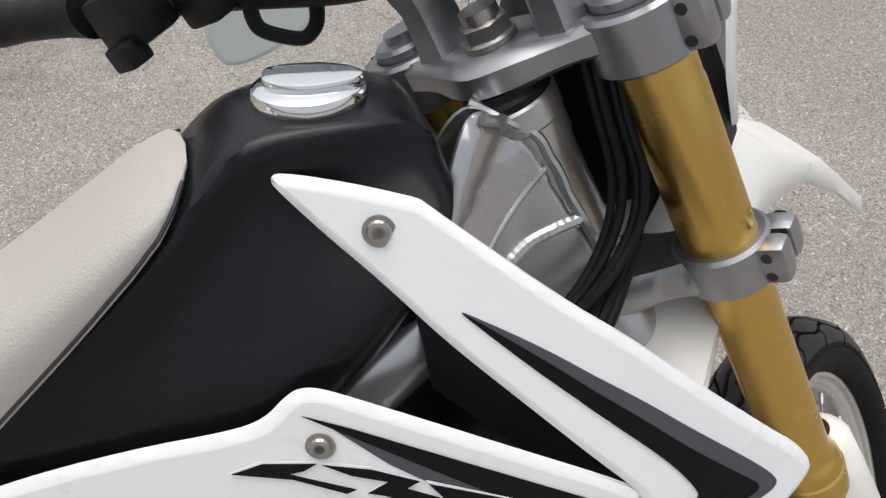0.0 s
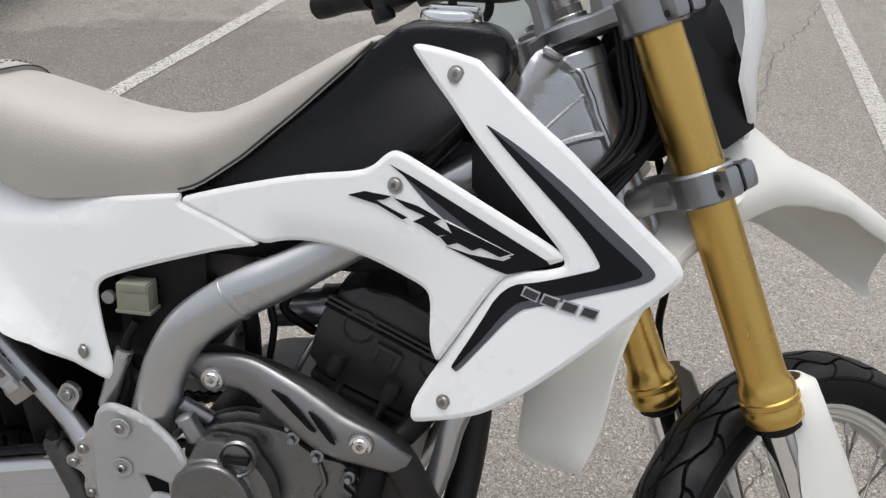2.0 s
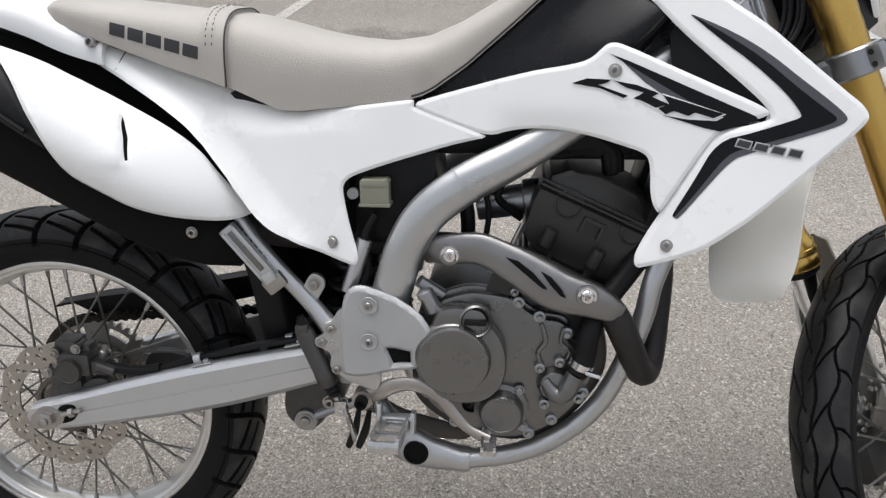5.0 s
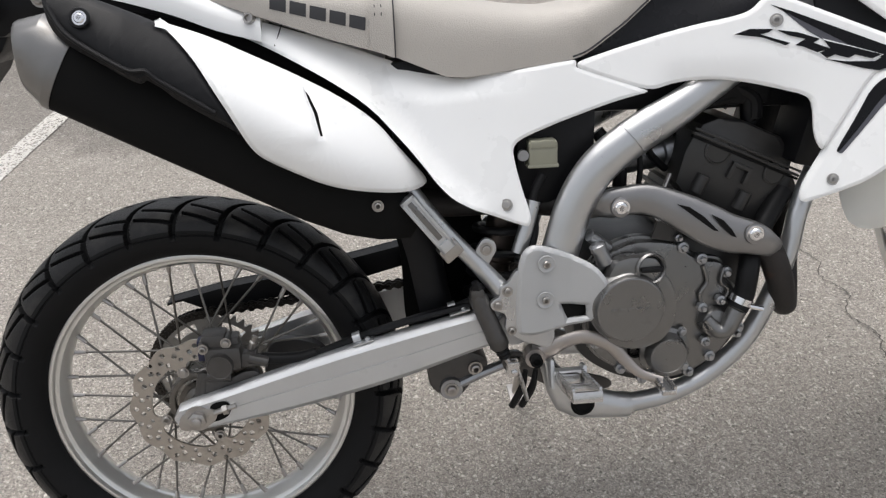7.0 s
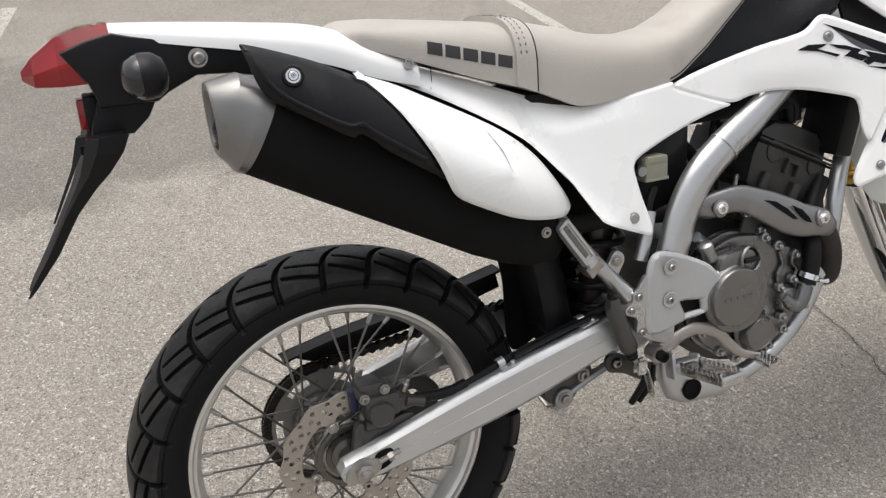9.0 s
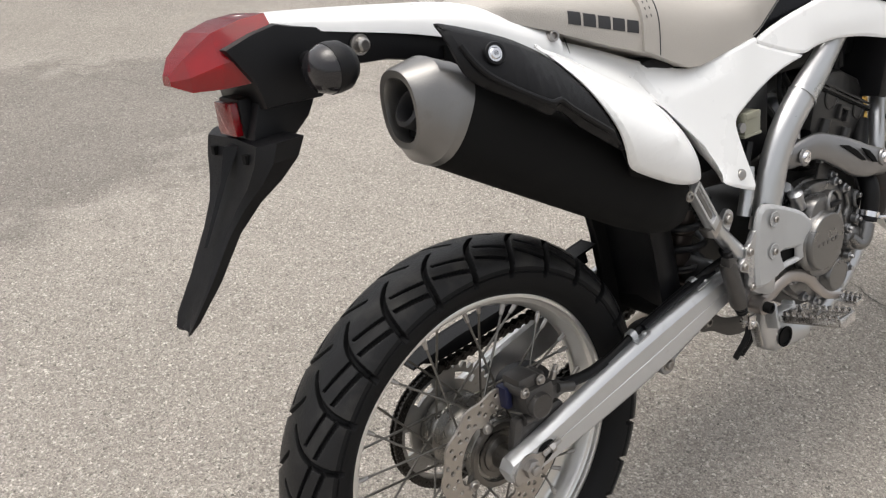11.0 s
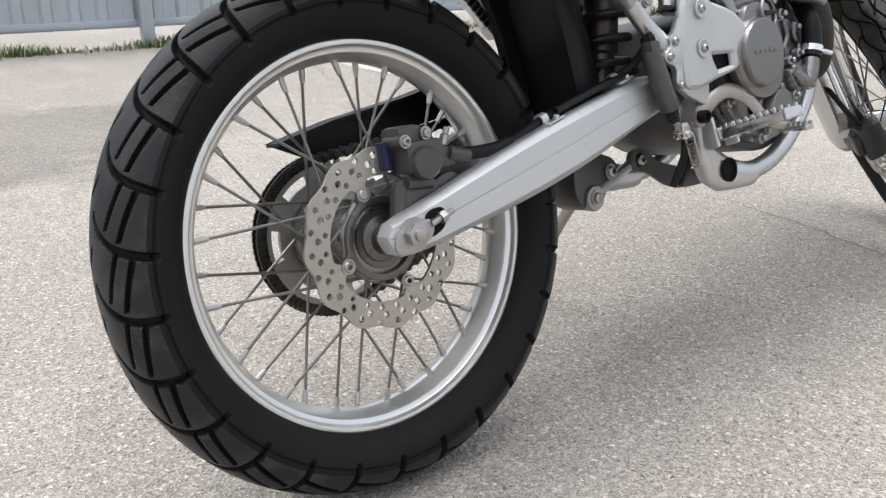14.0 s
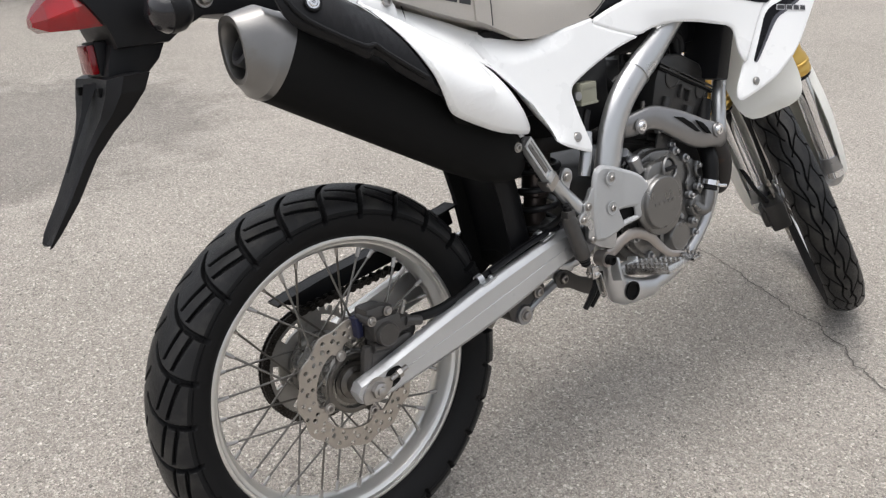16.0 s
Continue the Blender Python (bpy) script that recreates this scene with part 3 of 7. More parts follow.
SPROCKET = mat("dull_sprocket_steel", (0.36, 0.35, 0.33), 0.38, 0.8, 0.15, 60, 0.15, 300, dirt=(0.13, 0.118, 0.10))


def sprocket_loops(R, teeth):
    out = []
    for k in range(teeth * 4):
        t = 2 * math.pi * k / (teeth * 4)
        out.append(((R + (0.004, 0.004, -0.005, -0.005)[k % 4]) * math.cos(t), (R + (0.004, 0.004, -0.005, -0.005)[k % 4]) * math.sin(t)))
    slots = []
    for k in range(6):
        pts = []
        for rr, sgn in ((0.074, 1), (0.086, -1)):
            for i in range(6):
                t = 2 * math.pi * k / 6 + sgn * (i / 5 - 0.5) * 0.5
                pts.append((rr * math.cos(t), rr * math.sin(t)))
        slots.append(pts)
    return [out, ring2(0, 0, 0.04, 30)] + slots


part("sprocket", fill(sprocket_loops(0.098, 40), 0.069, 0.075), SPROCKET, rear_wheel, "steel rear sprocket")


def chain(parent):
    """The drive chain round the rear sprocket and forward to the engine."""
    R, r2, c2 = 0.101, 0.032, Vector((0.56, 0, 0.12))
    d = c2.length
    base = math.atan2(c2.z, c2.x)
    off = math.acos((R - r2) / d)
    pts = [Vector((R * math.cos(t), 0, R * math.sin(t))) for t in np.linspace(base + off, base + 2 * math.pi - off, 46)]
    a, b = c2 + Vector((r2 * math.cos(base - off), 0, r2 * math.sin(base - off))), c2 + Vector((r2 * math.cos(base + off), 0, r2 * math.sin(base + off)))
    lower = [pts[-1].lerp(a, k / 34) for k in range(1, 35)]
    upper = [b.lerp(pts[0], k / 34) for k in range(0, 34)]
    loop = pts + lower + upper
    bm = bmesh.new()
    for p, q in zip(loop, loop[1:] + loop[:1]):
        dirv = (q - p)
        if dirv.length < 1e-5:
            continue
        ex = dirv.normalized()
        m = Matrix((ex, Vector((0, 1, 0)), ex.cross(Vector((0, 1, 0))))).transposed().to_4x4()
        m.translation = (p + q) / 2
        L = dirv.length * 0.5
        for y in (-0.006, 0.006):
            box((-L, 0.072 + y - 0.0012, -0.0042), (L, 0.072 + y + 0.0012, 0.0042), 0, bm, m)
        turned([(0.0, 0.0625), (0.0035, 0.0625), (0.0035, 0.0645), (0.0076, 0.0648), (0.0076, 0.0675), (0.0045, 0.068), (0.0045, 0.076), (0.0076, 0.0765), (0.0076, 0.0792), (0.0, 0.0795)], c=p, axis=(0, 1, 0), seg=10, bm=bm)
    return tagged(part("chain", bm, CHAIN, parent), "oily black drive chain", kind="stuff")


chain(bike)

# swingarm: two tapered beams and a cross piece
def swing_beam(s, y_in, y_out):
    top = [(-0.0315, 0.010), (-0.0295, 0.0175), (-0.024, 0.024), (-0.014, 0.029), (0.020, 0.0375), (0.185, 0.087), (0.316, 0.120), (0.445, 0.146), (0.50, 0.142)]
    bot = [(-0.0315, 0.004), (-0.0295, -0.0055), (-0.0245, -0.0125), (-0.014, -0.0175), (0.010, -0.0185), (0.045, -0.014), (0.18, 0.009), (0.312, 0.040), (0.45, 0.084), (0.50, 0.098)]
    T = spline([(p[0], 0, p[1]) for p in top], 34)
    Bt = spline([(p[0], 0, p[1]) for p in bot], 34)
    rings = []
    for t, b in zip(T, Bt):
        mid, hgt = (t + b) / 2, (t - b) / 2
        ring = []
        for yy, k in ((y_out, 0.70), (y_out, 0.07), (y_out + 0.0012, 0.05), (y_out + 0.0012, 0.03), (y_out, 0.01), (y_out, -0.70), (y_out + 0.006, -0.92), (y_out + 0.012, -1), (y_in - 0.006, -1), (y_in, -0.85), (y_in, 0.85), (y_in - 0.006, 1), (y_out + 0.012, 1), (y_out + 0.006, 0.92)):
            p = mid + hgt * k
            ring.append((p.x, s * yy, p.z))
        rings.append(ring)
    return loft(rings)


swing = swing_beam(1, -0.092, -0.1165)
me = bpy.data.meshes.new("join")
b2 = swing_beam(-1, -0.092, -0.1165)
b2.to_mesh(me)
b2.free()
swing.from_mesh(me)
swingarm = part("swingarm", swing, ALU, bike, "silver aluminium swingarm", angle=28)
# coloured black for the shade between tyre and shock
part("cross_member", tube([(0.40, -0.10, 0.10), (0.40, 0.10, 0.10)], 0.033, smooth=False), MATTE, swingarm, "swingarm cross member coloured black for shade")
part("pivot_tube", tube([(0.49, -0.125, 0.12), (0.49, 0.125, 0.12)], 0.028, smooth=False), CAST, swingarm, "swingarm pivot tube")
nut = turned([(0.0, 0), (0.0205, 0), (0.0205, 0.003), (0.0, 0.003)], axis=(0, -1, 0), seg=24)
turned([(0.0140, 0.003), (0.0140, 0.012), (0.0115, 0.0135)], axis=(0, -1, 0), seg=6, bm=nut)
turned([(0.0080, 0.012), (0.0080, 0.0185), (0.0065, 0.0195)], axis=(0, -1, 0), seg=16, bm=nut)
part("axle_nut", nut, STEEL, swingarm, "steel axle nut", local=Matrix.Translation((0.003, -0.1165, 0.006)))
adj = fill([smooth2([(-0.024, -0.010), (0.0, -0.012), (0.026, -0.002), (0.032, 0.014), (0.020, 0.021), (-0.018, 0.014)])], -0.120, -0.116, bevel=0.001)
tube([(0.028, -0.1195, 0.014), (0.062, -0.1195, 0.024)], 0.0045, seg=8, bm=adj)
turned([(0.008, 0), (0.008, 0.008)], c=(0.042, -0.1195, 0.0175), axis=(0.96, 0, 0.28), seg=6, bm=adj)
part("chain_adjuster", adj, STEEL, swingarm, "steel chain adjuster")
# slot not cut: a black plate on the arm paints its shaded recess
slot = fill([smooth2([(0.024, -0.001), (0.045, 0.004), (0.054, 0.018), (0.048, 0.030), (0.030, 0.029), (0.022, 0.02)])], -0.1177, -0.1155)
part("adjuster_slot_shade", slot, MATTE, swingarm, "black plate for the adjuster slot's shade")
for x, z in ((0.250, 0.1095), (0.398, 0.148)):
    c = turned([(0.0068, -0.0058), (0.0092, -0.0058), (0.0092, 0.0058), (0.0068, 0.0058)], c=(x, -0.0935, z), axis=(0.96, 0, 0.26), seg=22, close=True)
    foot = Matrix.Translation((x, -0.1055, z - 0.0045)) @ pose(0, 0, 0, 0, -15, 0)
    box((-0.006, -0.007, -0.002), (0.026, 0.006, 0.001), 0.001, c, m=foot)
    turned([(0.0045, 0), (0.0045, 0.003), (0.003, 0.004), (0, 0.004)], c=foot @ Vector((0.017, 0, 0.001)), axis=(-0.25, 0, 0.96), seg=6, bm=c)
    part("hose_clip", c, ALU, swingarm, "bare metal hose clip")

# ---- body panels ----
def SHY(x, z):
    d = max(0.0, x - 1.01)
    return 0.182 - 0.515 * x + 0.292 * z + 0.5 * d * d / (d + 0.03)


def ease(t):
    t = max(0.0, min(1.0, t))
    return t * t * (3 - 2 * t)


def BODY(x, z):
    """Depth of the white side bodywork, from the tail to the radiators."""
    rear = -0.196 + 0.004 * x + 0.202 * z
    front = 0.005 - 0.287 * x + 0.193 * z
    k = ease((x - 0.50) / 0.24)
    dish = 0.012 * max(0, 1 - abs(z - 0.452) / 0.055) * ease((0.93 - x) / 0.12) * ease((x - 0.68) / 0.06)
    tuck = 0.45 * max(0, z - float(np.interp(x, (0.06, 0.163, 0.261, 0.311, 0.38, 0.46), (0.575, 0.562, 0.506, 0.474, 0.462, 0.47)))) * ease((0.55 - x) / 0.15)
    # the lower rear edge flares out towards the muffler
    lip = max(0, float(np.interp(x, (0.13, 0.186, 0.252, 0.292, 0.316, 0.349, 0.383, 0.416, 0.46), (0.560, 0.531, 0.493, 0.464, 0.437, 0.399, 0.350, 0.318, 0.298))) + 0.042 - z)
    flare = 0.038 * min(lip / 0.042, 1.12) ** 2 * float(np.interp(x, (0.13, 0.186, 0.252, 0.292, 0.316, 0.349, 0.383, 0.416, 0.46), (0.0, 0.35, 0.7, 0.95, 1.1, 1.25, 1.2, 0.5, 0.0)))
    return rear * (1 - k) + front * k + dish + tuck - flare


FPY = RPY = BODY


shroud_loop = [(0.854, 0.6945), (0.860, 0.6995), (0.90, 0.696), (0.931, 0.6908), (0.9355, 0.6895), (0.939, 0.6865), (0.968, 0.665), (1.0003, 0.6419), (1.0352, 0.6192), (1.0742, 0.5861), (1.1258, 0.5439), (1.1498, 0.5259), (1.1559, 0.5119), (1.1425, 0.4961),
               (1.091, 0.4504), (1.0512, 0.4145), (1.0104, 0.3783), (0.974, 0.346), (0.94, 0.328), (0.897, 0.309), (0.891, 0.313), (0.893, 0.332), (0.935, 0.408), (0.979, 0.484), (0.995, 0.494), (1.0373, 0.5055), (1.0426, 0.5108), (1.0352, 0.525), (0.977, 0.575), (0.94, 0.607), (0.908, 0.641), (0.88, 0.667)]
front_loop = [(0.592, 0.508), (0.66, 0.528), (0.745, 0.553), (0.808, 0.565), (0.828, 0.573), (0.842, 0.588), (0.851, 0.5935), (0.863, 0.593), (0.90, 0.578), (0.97, 0.549), (1.036, 0.522), (1.041, 0.515), (1.036, 0.511), (0.994, 0.493), (0.977, 0.483),
              (0.935, 0.410), (0.918, 0.381), (0.907, 0.40), (0.906, 0.444), (0.899, 0.457), (0.872, 0.464), (0.821, 0.476), (0.768, 0.4805), (0.725, 0.475), (0.695, 0.4645), (0.65, 0.478), (0.60, 0.496), (0.590, 0.501)]
rear_loop = [(0.06, 0.600), (0.131, 0.586), (0.233, 0.553), (0.296, 0.530), (0.36, 0.506), (0.405, 0.493), (0.43, 0.492), (0.461, 0.497), (0.588, 0.5115), (0.5890, 0.506), (0.5880, 0.5005), (0.64, 0.4825), (0.693, 0.4642), (0.64, 0.450), (0.602, 0.438), (0.55, 0.423), (0.505, 0.408), (0.492, 0.398), (0.490, 0.385),
             (0.50, 0.34), (0.514, 0.296), (0.511, 0.284), (0.505, 0.2825), (0.46, 0.300), (0.416, 0.320), (0.383, 0.350), (0.349, 0.399), (0.316, 0.437), (0.292, 0.464), (0.252, 0.493), (0.186, 0.531), (0.134, 0.557), (0.086, 0.577)]

for flip in (False, True):
    s = 1 if not flip else -1
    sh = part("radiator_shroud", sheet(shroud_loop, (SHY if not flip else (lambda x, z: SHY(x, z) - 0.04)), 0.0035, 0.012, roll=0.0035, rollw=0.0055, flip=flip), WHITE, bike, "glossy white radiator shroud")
    fp = part("front_side_panel", sheet(front_loop, BODY, 0.0035, 0.012, roll=0.003, rollw=0.005, flip=flip), WHITE, bike, "glossy white front side panel")
    rp = part("rear_side_cover", sheet(rear_loop, BODY, 0.0035, 0.008, roll=0.003, rollw=0.005, flip=flip), WHITE, bike, "glossy white rear side cover")
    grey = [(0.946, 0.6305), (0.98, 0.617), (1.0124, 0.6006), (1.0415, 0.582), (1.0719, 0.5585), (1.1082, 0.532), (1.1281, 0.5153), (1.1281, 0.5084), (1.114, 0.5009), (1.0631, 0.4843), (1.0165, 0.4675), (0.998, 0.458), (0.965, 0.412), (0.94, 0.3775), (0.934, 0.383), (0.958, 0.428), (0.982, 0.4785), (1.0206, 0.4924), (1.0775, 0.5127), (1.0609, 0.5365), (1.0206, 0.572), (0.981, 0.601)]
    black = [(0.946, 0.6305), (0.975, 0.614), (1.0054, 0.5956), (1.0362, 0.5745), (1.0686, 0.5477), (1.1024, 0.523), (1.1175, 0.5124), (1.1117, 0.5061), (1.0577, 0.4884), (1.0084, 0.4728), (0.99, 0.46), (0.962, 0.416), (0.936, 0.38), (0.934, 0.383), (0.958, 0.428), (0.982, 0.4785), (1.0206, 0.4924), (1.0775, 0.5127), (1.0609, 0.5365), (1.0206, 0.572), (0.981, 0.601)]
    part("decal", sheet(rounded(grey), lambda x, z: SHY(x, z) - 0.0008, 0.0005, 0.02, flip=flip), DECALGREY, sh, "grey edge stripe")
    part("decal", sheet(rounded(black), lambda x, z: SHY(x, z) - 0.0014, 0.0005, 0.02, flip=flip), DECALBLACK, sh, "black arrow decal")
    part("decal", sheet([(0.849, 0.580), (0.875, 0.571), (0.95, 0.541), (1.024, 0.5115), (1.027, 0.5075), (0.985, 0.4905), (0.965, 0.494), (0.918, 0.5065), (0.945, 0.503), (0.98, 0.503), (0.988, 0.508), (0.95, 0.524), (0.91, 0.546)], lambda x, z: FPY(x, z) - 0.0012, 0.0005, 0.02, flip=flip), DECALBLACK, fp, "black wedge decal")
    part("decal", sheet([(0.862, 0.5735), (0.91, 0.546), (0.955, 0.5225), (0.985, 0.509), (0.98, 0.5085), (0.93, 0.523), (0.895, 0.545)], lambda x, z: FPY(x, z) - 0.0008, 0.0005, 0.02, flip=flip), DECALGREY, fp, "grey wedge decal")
    # the maker's model lettering as plain slanted bars
    if flip:
        continue
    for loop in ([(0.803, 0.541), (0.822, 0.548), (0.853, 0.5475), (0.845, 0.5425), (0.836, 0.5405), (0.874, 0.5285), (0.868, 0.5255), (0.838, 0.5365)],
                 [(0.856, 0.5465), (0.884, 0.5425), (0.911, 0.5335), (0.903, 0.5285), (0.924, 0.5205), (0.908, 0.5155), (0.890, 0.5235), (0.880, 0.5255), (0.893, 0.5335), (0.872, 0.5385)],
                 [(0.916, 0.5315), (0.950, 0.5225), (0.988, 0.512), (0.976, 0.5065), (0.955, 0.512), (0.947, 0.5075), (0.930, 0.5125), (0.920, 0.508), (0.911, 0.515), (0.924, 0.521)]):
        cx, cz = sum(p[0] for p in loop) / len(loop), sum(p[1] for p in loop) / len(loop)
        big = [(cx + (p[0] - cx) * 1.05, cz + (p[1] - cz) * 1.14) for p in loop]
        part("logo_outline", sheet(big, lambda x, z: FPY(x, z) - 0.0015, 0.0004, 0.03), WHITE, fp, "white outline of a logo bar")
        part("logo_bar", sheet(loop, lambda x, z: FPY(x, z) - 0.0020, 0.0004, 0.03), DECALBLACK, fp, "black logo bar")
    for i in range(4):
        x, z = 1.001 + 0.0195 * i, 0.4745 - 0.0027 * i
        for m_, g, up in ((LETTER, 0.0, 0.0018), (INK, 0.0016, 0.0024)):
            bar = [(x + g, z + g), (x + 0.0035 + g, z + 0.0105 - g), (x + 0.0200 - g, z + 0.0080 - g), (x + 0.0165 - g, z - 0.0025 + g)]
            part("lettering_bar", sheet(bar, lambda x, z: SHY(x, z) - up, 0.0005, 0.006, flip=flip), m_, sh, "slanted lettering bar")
    nS = Vector((-0.515, -1, 0.292)).normalized()
    for who, (x, z), fn, r in ((sh, (0.910, 0.673), SHY, 0.0075), (sh, (0.929, 0.344), SHY, 0.0062), (fp, (0.857, 0.559), FPY, 0.0068), (rp, (0.477, 0.316), RPY, 0.0068)):
        bolt(who, (x, s * (fn(x, z) - 0.0005), z), n=(nS.x * 0.6, s * nS.y, nS.z * 0.6), r=r, h=0.004)

part("panel_seam", tube([(x, BODY(x, z) + 0.0004, z) for x, z in ((0.1775, 0.578), (0.172, 0.563), (0.166, 0.548))], 0.0008, seg=6), INK, rp, "fine panel seam")

# seat: front saddle and rear pad with a strap between them
def seat_rings(xs, top, low, hw, n=25):
    rings = []
    for x, t, l, w in zip(xs, top, low, hw):
        ring = []
        for k in range(n):
            a = math.pi * k / (n - 1)
            c, sn = math.cos(a), math.sin(a)
            yy = -w * math.copysign(abs(c) ** 0.62, c)
            zz = l + (t - l) * sn ** 0.55
            ring.append((x, yy * (1.0 + 0.05 * sn * (1 - sn)), zz))
        rings.append(ring)
    return rings


sx = np.concatenate([np.linspace(0.322, 0.77, 30), [0.78, 0.788, 0.794, 0.799, 0.803, 0.806, 0.808, 0.8095]])
top = np.interp(sx, [0.298, 0.35, 0.40, 0.45, 0.50, 0.55, 0.60, 0.65, 0.72, 0.77, 0.80, 0.808], [0.627, 0.622, 0.611, 0.598, 0.589, 0.585, 0.592, 0.613, 0.654, 0.684, 0.698, 0.697])
low = np.interp(sx, [0.298, 0.34, 0.40, 0.43, 0.48, 0.59, 0.61, 0.66, 0.73, 0.79, 0.808], [0.541, 0.523, 0.497, 0.495, 0.500, 0.512, 0.520, 0.555, 0.616, 0.672, 0.694])
wid = np.interp(sx, [0.298, 0.42, 0.55, 0.62, 0.73, 0.77, 0.79, 0.80, 0.806, 0.81], [0.096, 0.098, 0.082, 0.073, 0.068, 0.066, 0.060, 0.050, 0.036, 0.012])
seat = part("seat", loft(seat_rings(sx, top, low, wid)), SEAT, bike, "pale grey textured vinyl seat", angle=50)
px_ = np.linspace(0.052, 0.310, 22)
ptop = np.interp(px_, [0.052, 0.07, 0.12, 0.20, 0.31], [0.636, 0.646, 0.645, 0.637, 0.625])
plow = np.interp(px_, [0.052, 0.13, 0.24, 0.31], [0.622, 0.594, 0.555, 0.534])
pwid = np.interp(px_, [0.052, 0.07, 0.13, 0.31], [0.050, 0.072, 0.090, 0.1])
part("pillion_pad", loft(seat_rings(px_, ptop, plow, pwid)), SEAT, seat, "pale grey vinyl pillion pad", angle=50)
bx = np.linspace(0.296, 0.328, 7)
part("seat_strap", loft(seat_rings(bx, np.interp(bx, [0.296, 0.328], [0.635, 0.631]), np.interp(bx, [0.296, 0.328], [0.540, 0.527]), [0.1035] * 7)), SEAT, seat, "stitched vinyl seat strap", angle=50)
# the shadow gap beside the strap, drawn as a thin dark line
part("strap_shadow_line", tube([(0.3295, y, z) for _, y, z in seat_rings([0.3295], [0.630], [0.528], [0.1030])[0]], 0.0010, seg=6), INK, seat, "dark line drawn for the strap's shadow gap")
for k in range(2):
    p = seat_rings([0.304 + 0.009 * k], [0.6345], [0.538], [0.1042], 49)[0]
    for i in range(2, 23):
        a, b = Vector(p[2 * i]), Vector(p[2 * i + 1])
        part("stitch", tube([a, a.lerp(b, 0.7)], 0.0007, seg=5), INK, seat)
for s in (-1, 1):
    part("seat_piping", tube([(x, s * (w * 0.99 + 0.001), l + 0.004) for x, l, w in zip(sx[17:36], low[17:36], wid[17:36])], 0.0014, seg=8), INK, seat, "dark stitched piping along the seat edge")
# the maker's name on the pad's side as plain dark blocks
def pad_side(x, z):
    """Depth of the pillion pad's right flank."""
    t, l, w = (float(np.interp(x, px_, q)) for q in (ptop, plow, pwid))
    sn = max(0.0, min(1.0, (z - l) / (t - l))) ** (1 / 0.55)
    return -w * (1 - sn * sn) ** 0.31 * (1 + 0.05 * sn * (1 - sn)) - 0.0006


for i in range(5):
    x0 = 0.164 + i * 0.0262
    z0 = 0.5975 - i * 0.0068
    lp = [(x0, z0), (x0 + 0.0215, z0 - 0.0055), (x0 + 0.023, z0 + 0.0115), (x0 + 0.0015, z0 + 0.0165)]
    part("name_block", sheet(lp, pad_side, 0.0012, 0.004), INK, seat, "dark printed block")

# fuel tank
def tank_rings():
    xs = [0.598, 0.625, 0.66, 0.70, 0.74, 0.78, 0.81, 0.835, 0.86, 0.89, 0.922, 0.945, 0.958, 0.965]
    zt = [0.520, 0.538, 0.560, 0.594, 0.628, 0.662, 0.692, 0.713, 0.720, 0.721, 0.720, 0.714, 0.704, 0.69]
    zl = [0.495, 0.490, 0.490, 0.492, 0.495, 0.500, 0.508, 0.520, 0.538, 0.570, 0.605, 0.635, 0.655, 0.67]
    hl = [0.054, 0.060, 0.066, 0.076, 0.086, 0.094, 0.100, 0.104, 0.106, 0.104, 0.098, 0.090, 0.075, 0.055]
    ht = [0.052, 0.056, 0.060, 0.062, 0.063, 0.063, 0.057, 0.050, 0.049, 0.049, 0.048, 0.045, 0.040, 0.030]
    rings = []
    for x, t, l, a, b in zip(xs, zt, zl, hl, ht):
        h = t - l
        half = [(a * 0.9, l), (a, l + 0.15 * h), (a * 0.98, l + 0.32 * h), (b + (a - b) * 0.42, l + 0.58 * h), (b + (a - b) * 0.12, l + 0.74 * h), (b, l + 0.90 * h), (b * 0.97, t - 0.035 * h), (b * 0.90, t - 0.008 * h), (b * 0.7, t), (b * 0.3, t + 0.001)]
        rings.append([(x, -y, z) for y, z in half] + [(x, y, z) for y, z in half[::-1]])
    return rings


def smooth_rings(rings, n):
    m = len(rings[0])
    cols = [spline([r[k] for r in rings], n) for k in range(m)]
    return [[cols[k][i] for k in range(m)] for i in range(n)]


tk = smooth_rings(tank_rings(), 48)
tk = [spline([*ring], 64) for ring in tk]
tank = part("fuel_tank", loft(tk), TANKBLACK, bike, "satin black plastic fuel tank", angle=50)
CAP = Matrix.Translation((0.889, 0, 0.717)) @ Matrix.Scale(0.84, 4)
part("filler_neck", turned([(0.0485, -0.03), (0.0485, -0.002), (0.047, 0.002), (0.044, 0.002)], axis=(0, 0, 1)), BLACK, tank, "black filler recess", local=CAP)
cap = part("filler_cap", turned([(0.041, 0.0), (0.043, 0.004), (0.043, 0.012), (0.0415, 0.016), (0.037, 0.0185), (0, 0.0195)], axis=(0, 0, 1), seg=48), CHROME, tank, "chrome filler cap", local=CAP)
lid = fill([smooth2([(-0.034, -0.004), (-0.026, 0.018), (0.0, 0.026), (0.026, 0.018), (0.040, 0.006), (0.040, -0.006), (0.026, -0.018), (0.0, -0.022), (-0.026, -0.016)], 40)], 0.0, 0.007, bevel=0.003)
part("cap_flap", lid, CHROME, cap, "chrome key flap", local=pose(0, 0, 0.018, 90, 0, -20))
for y in (-0.10, 0.10):
    part("tank_edge_strip", tube([(0.862, y, 0.572), (0.90, y * 0.99, 0.604), (0.925, y * 0.93, 0.632), (0.946, y * 0.8, 0.66)], 0.006, seg=8), HOSE, tank, "black rubber edge strip")

# muffler on the right, rising to the rear
MD = Vector((-0.876, 0, 0.482))
M0 = Vector((0.27, -0.125, 0.337))


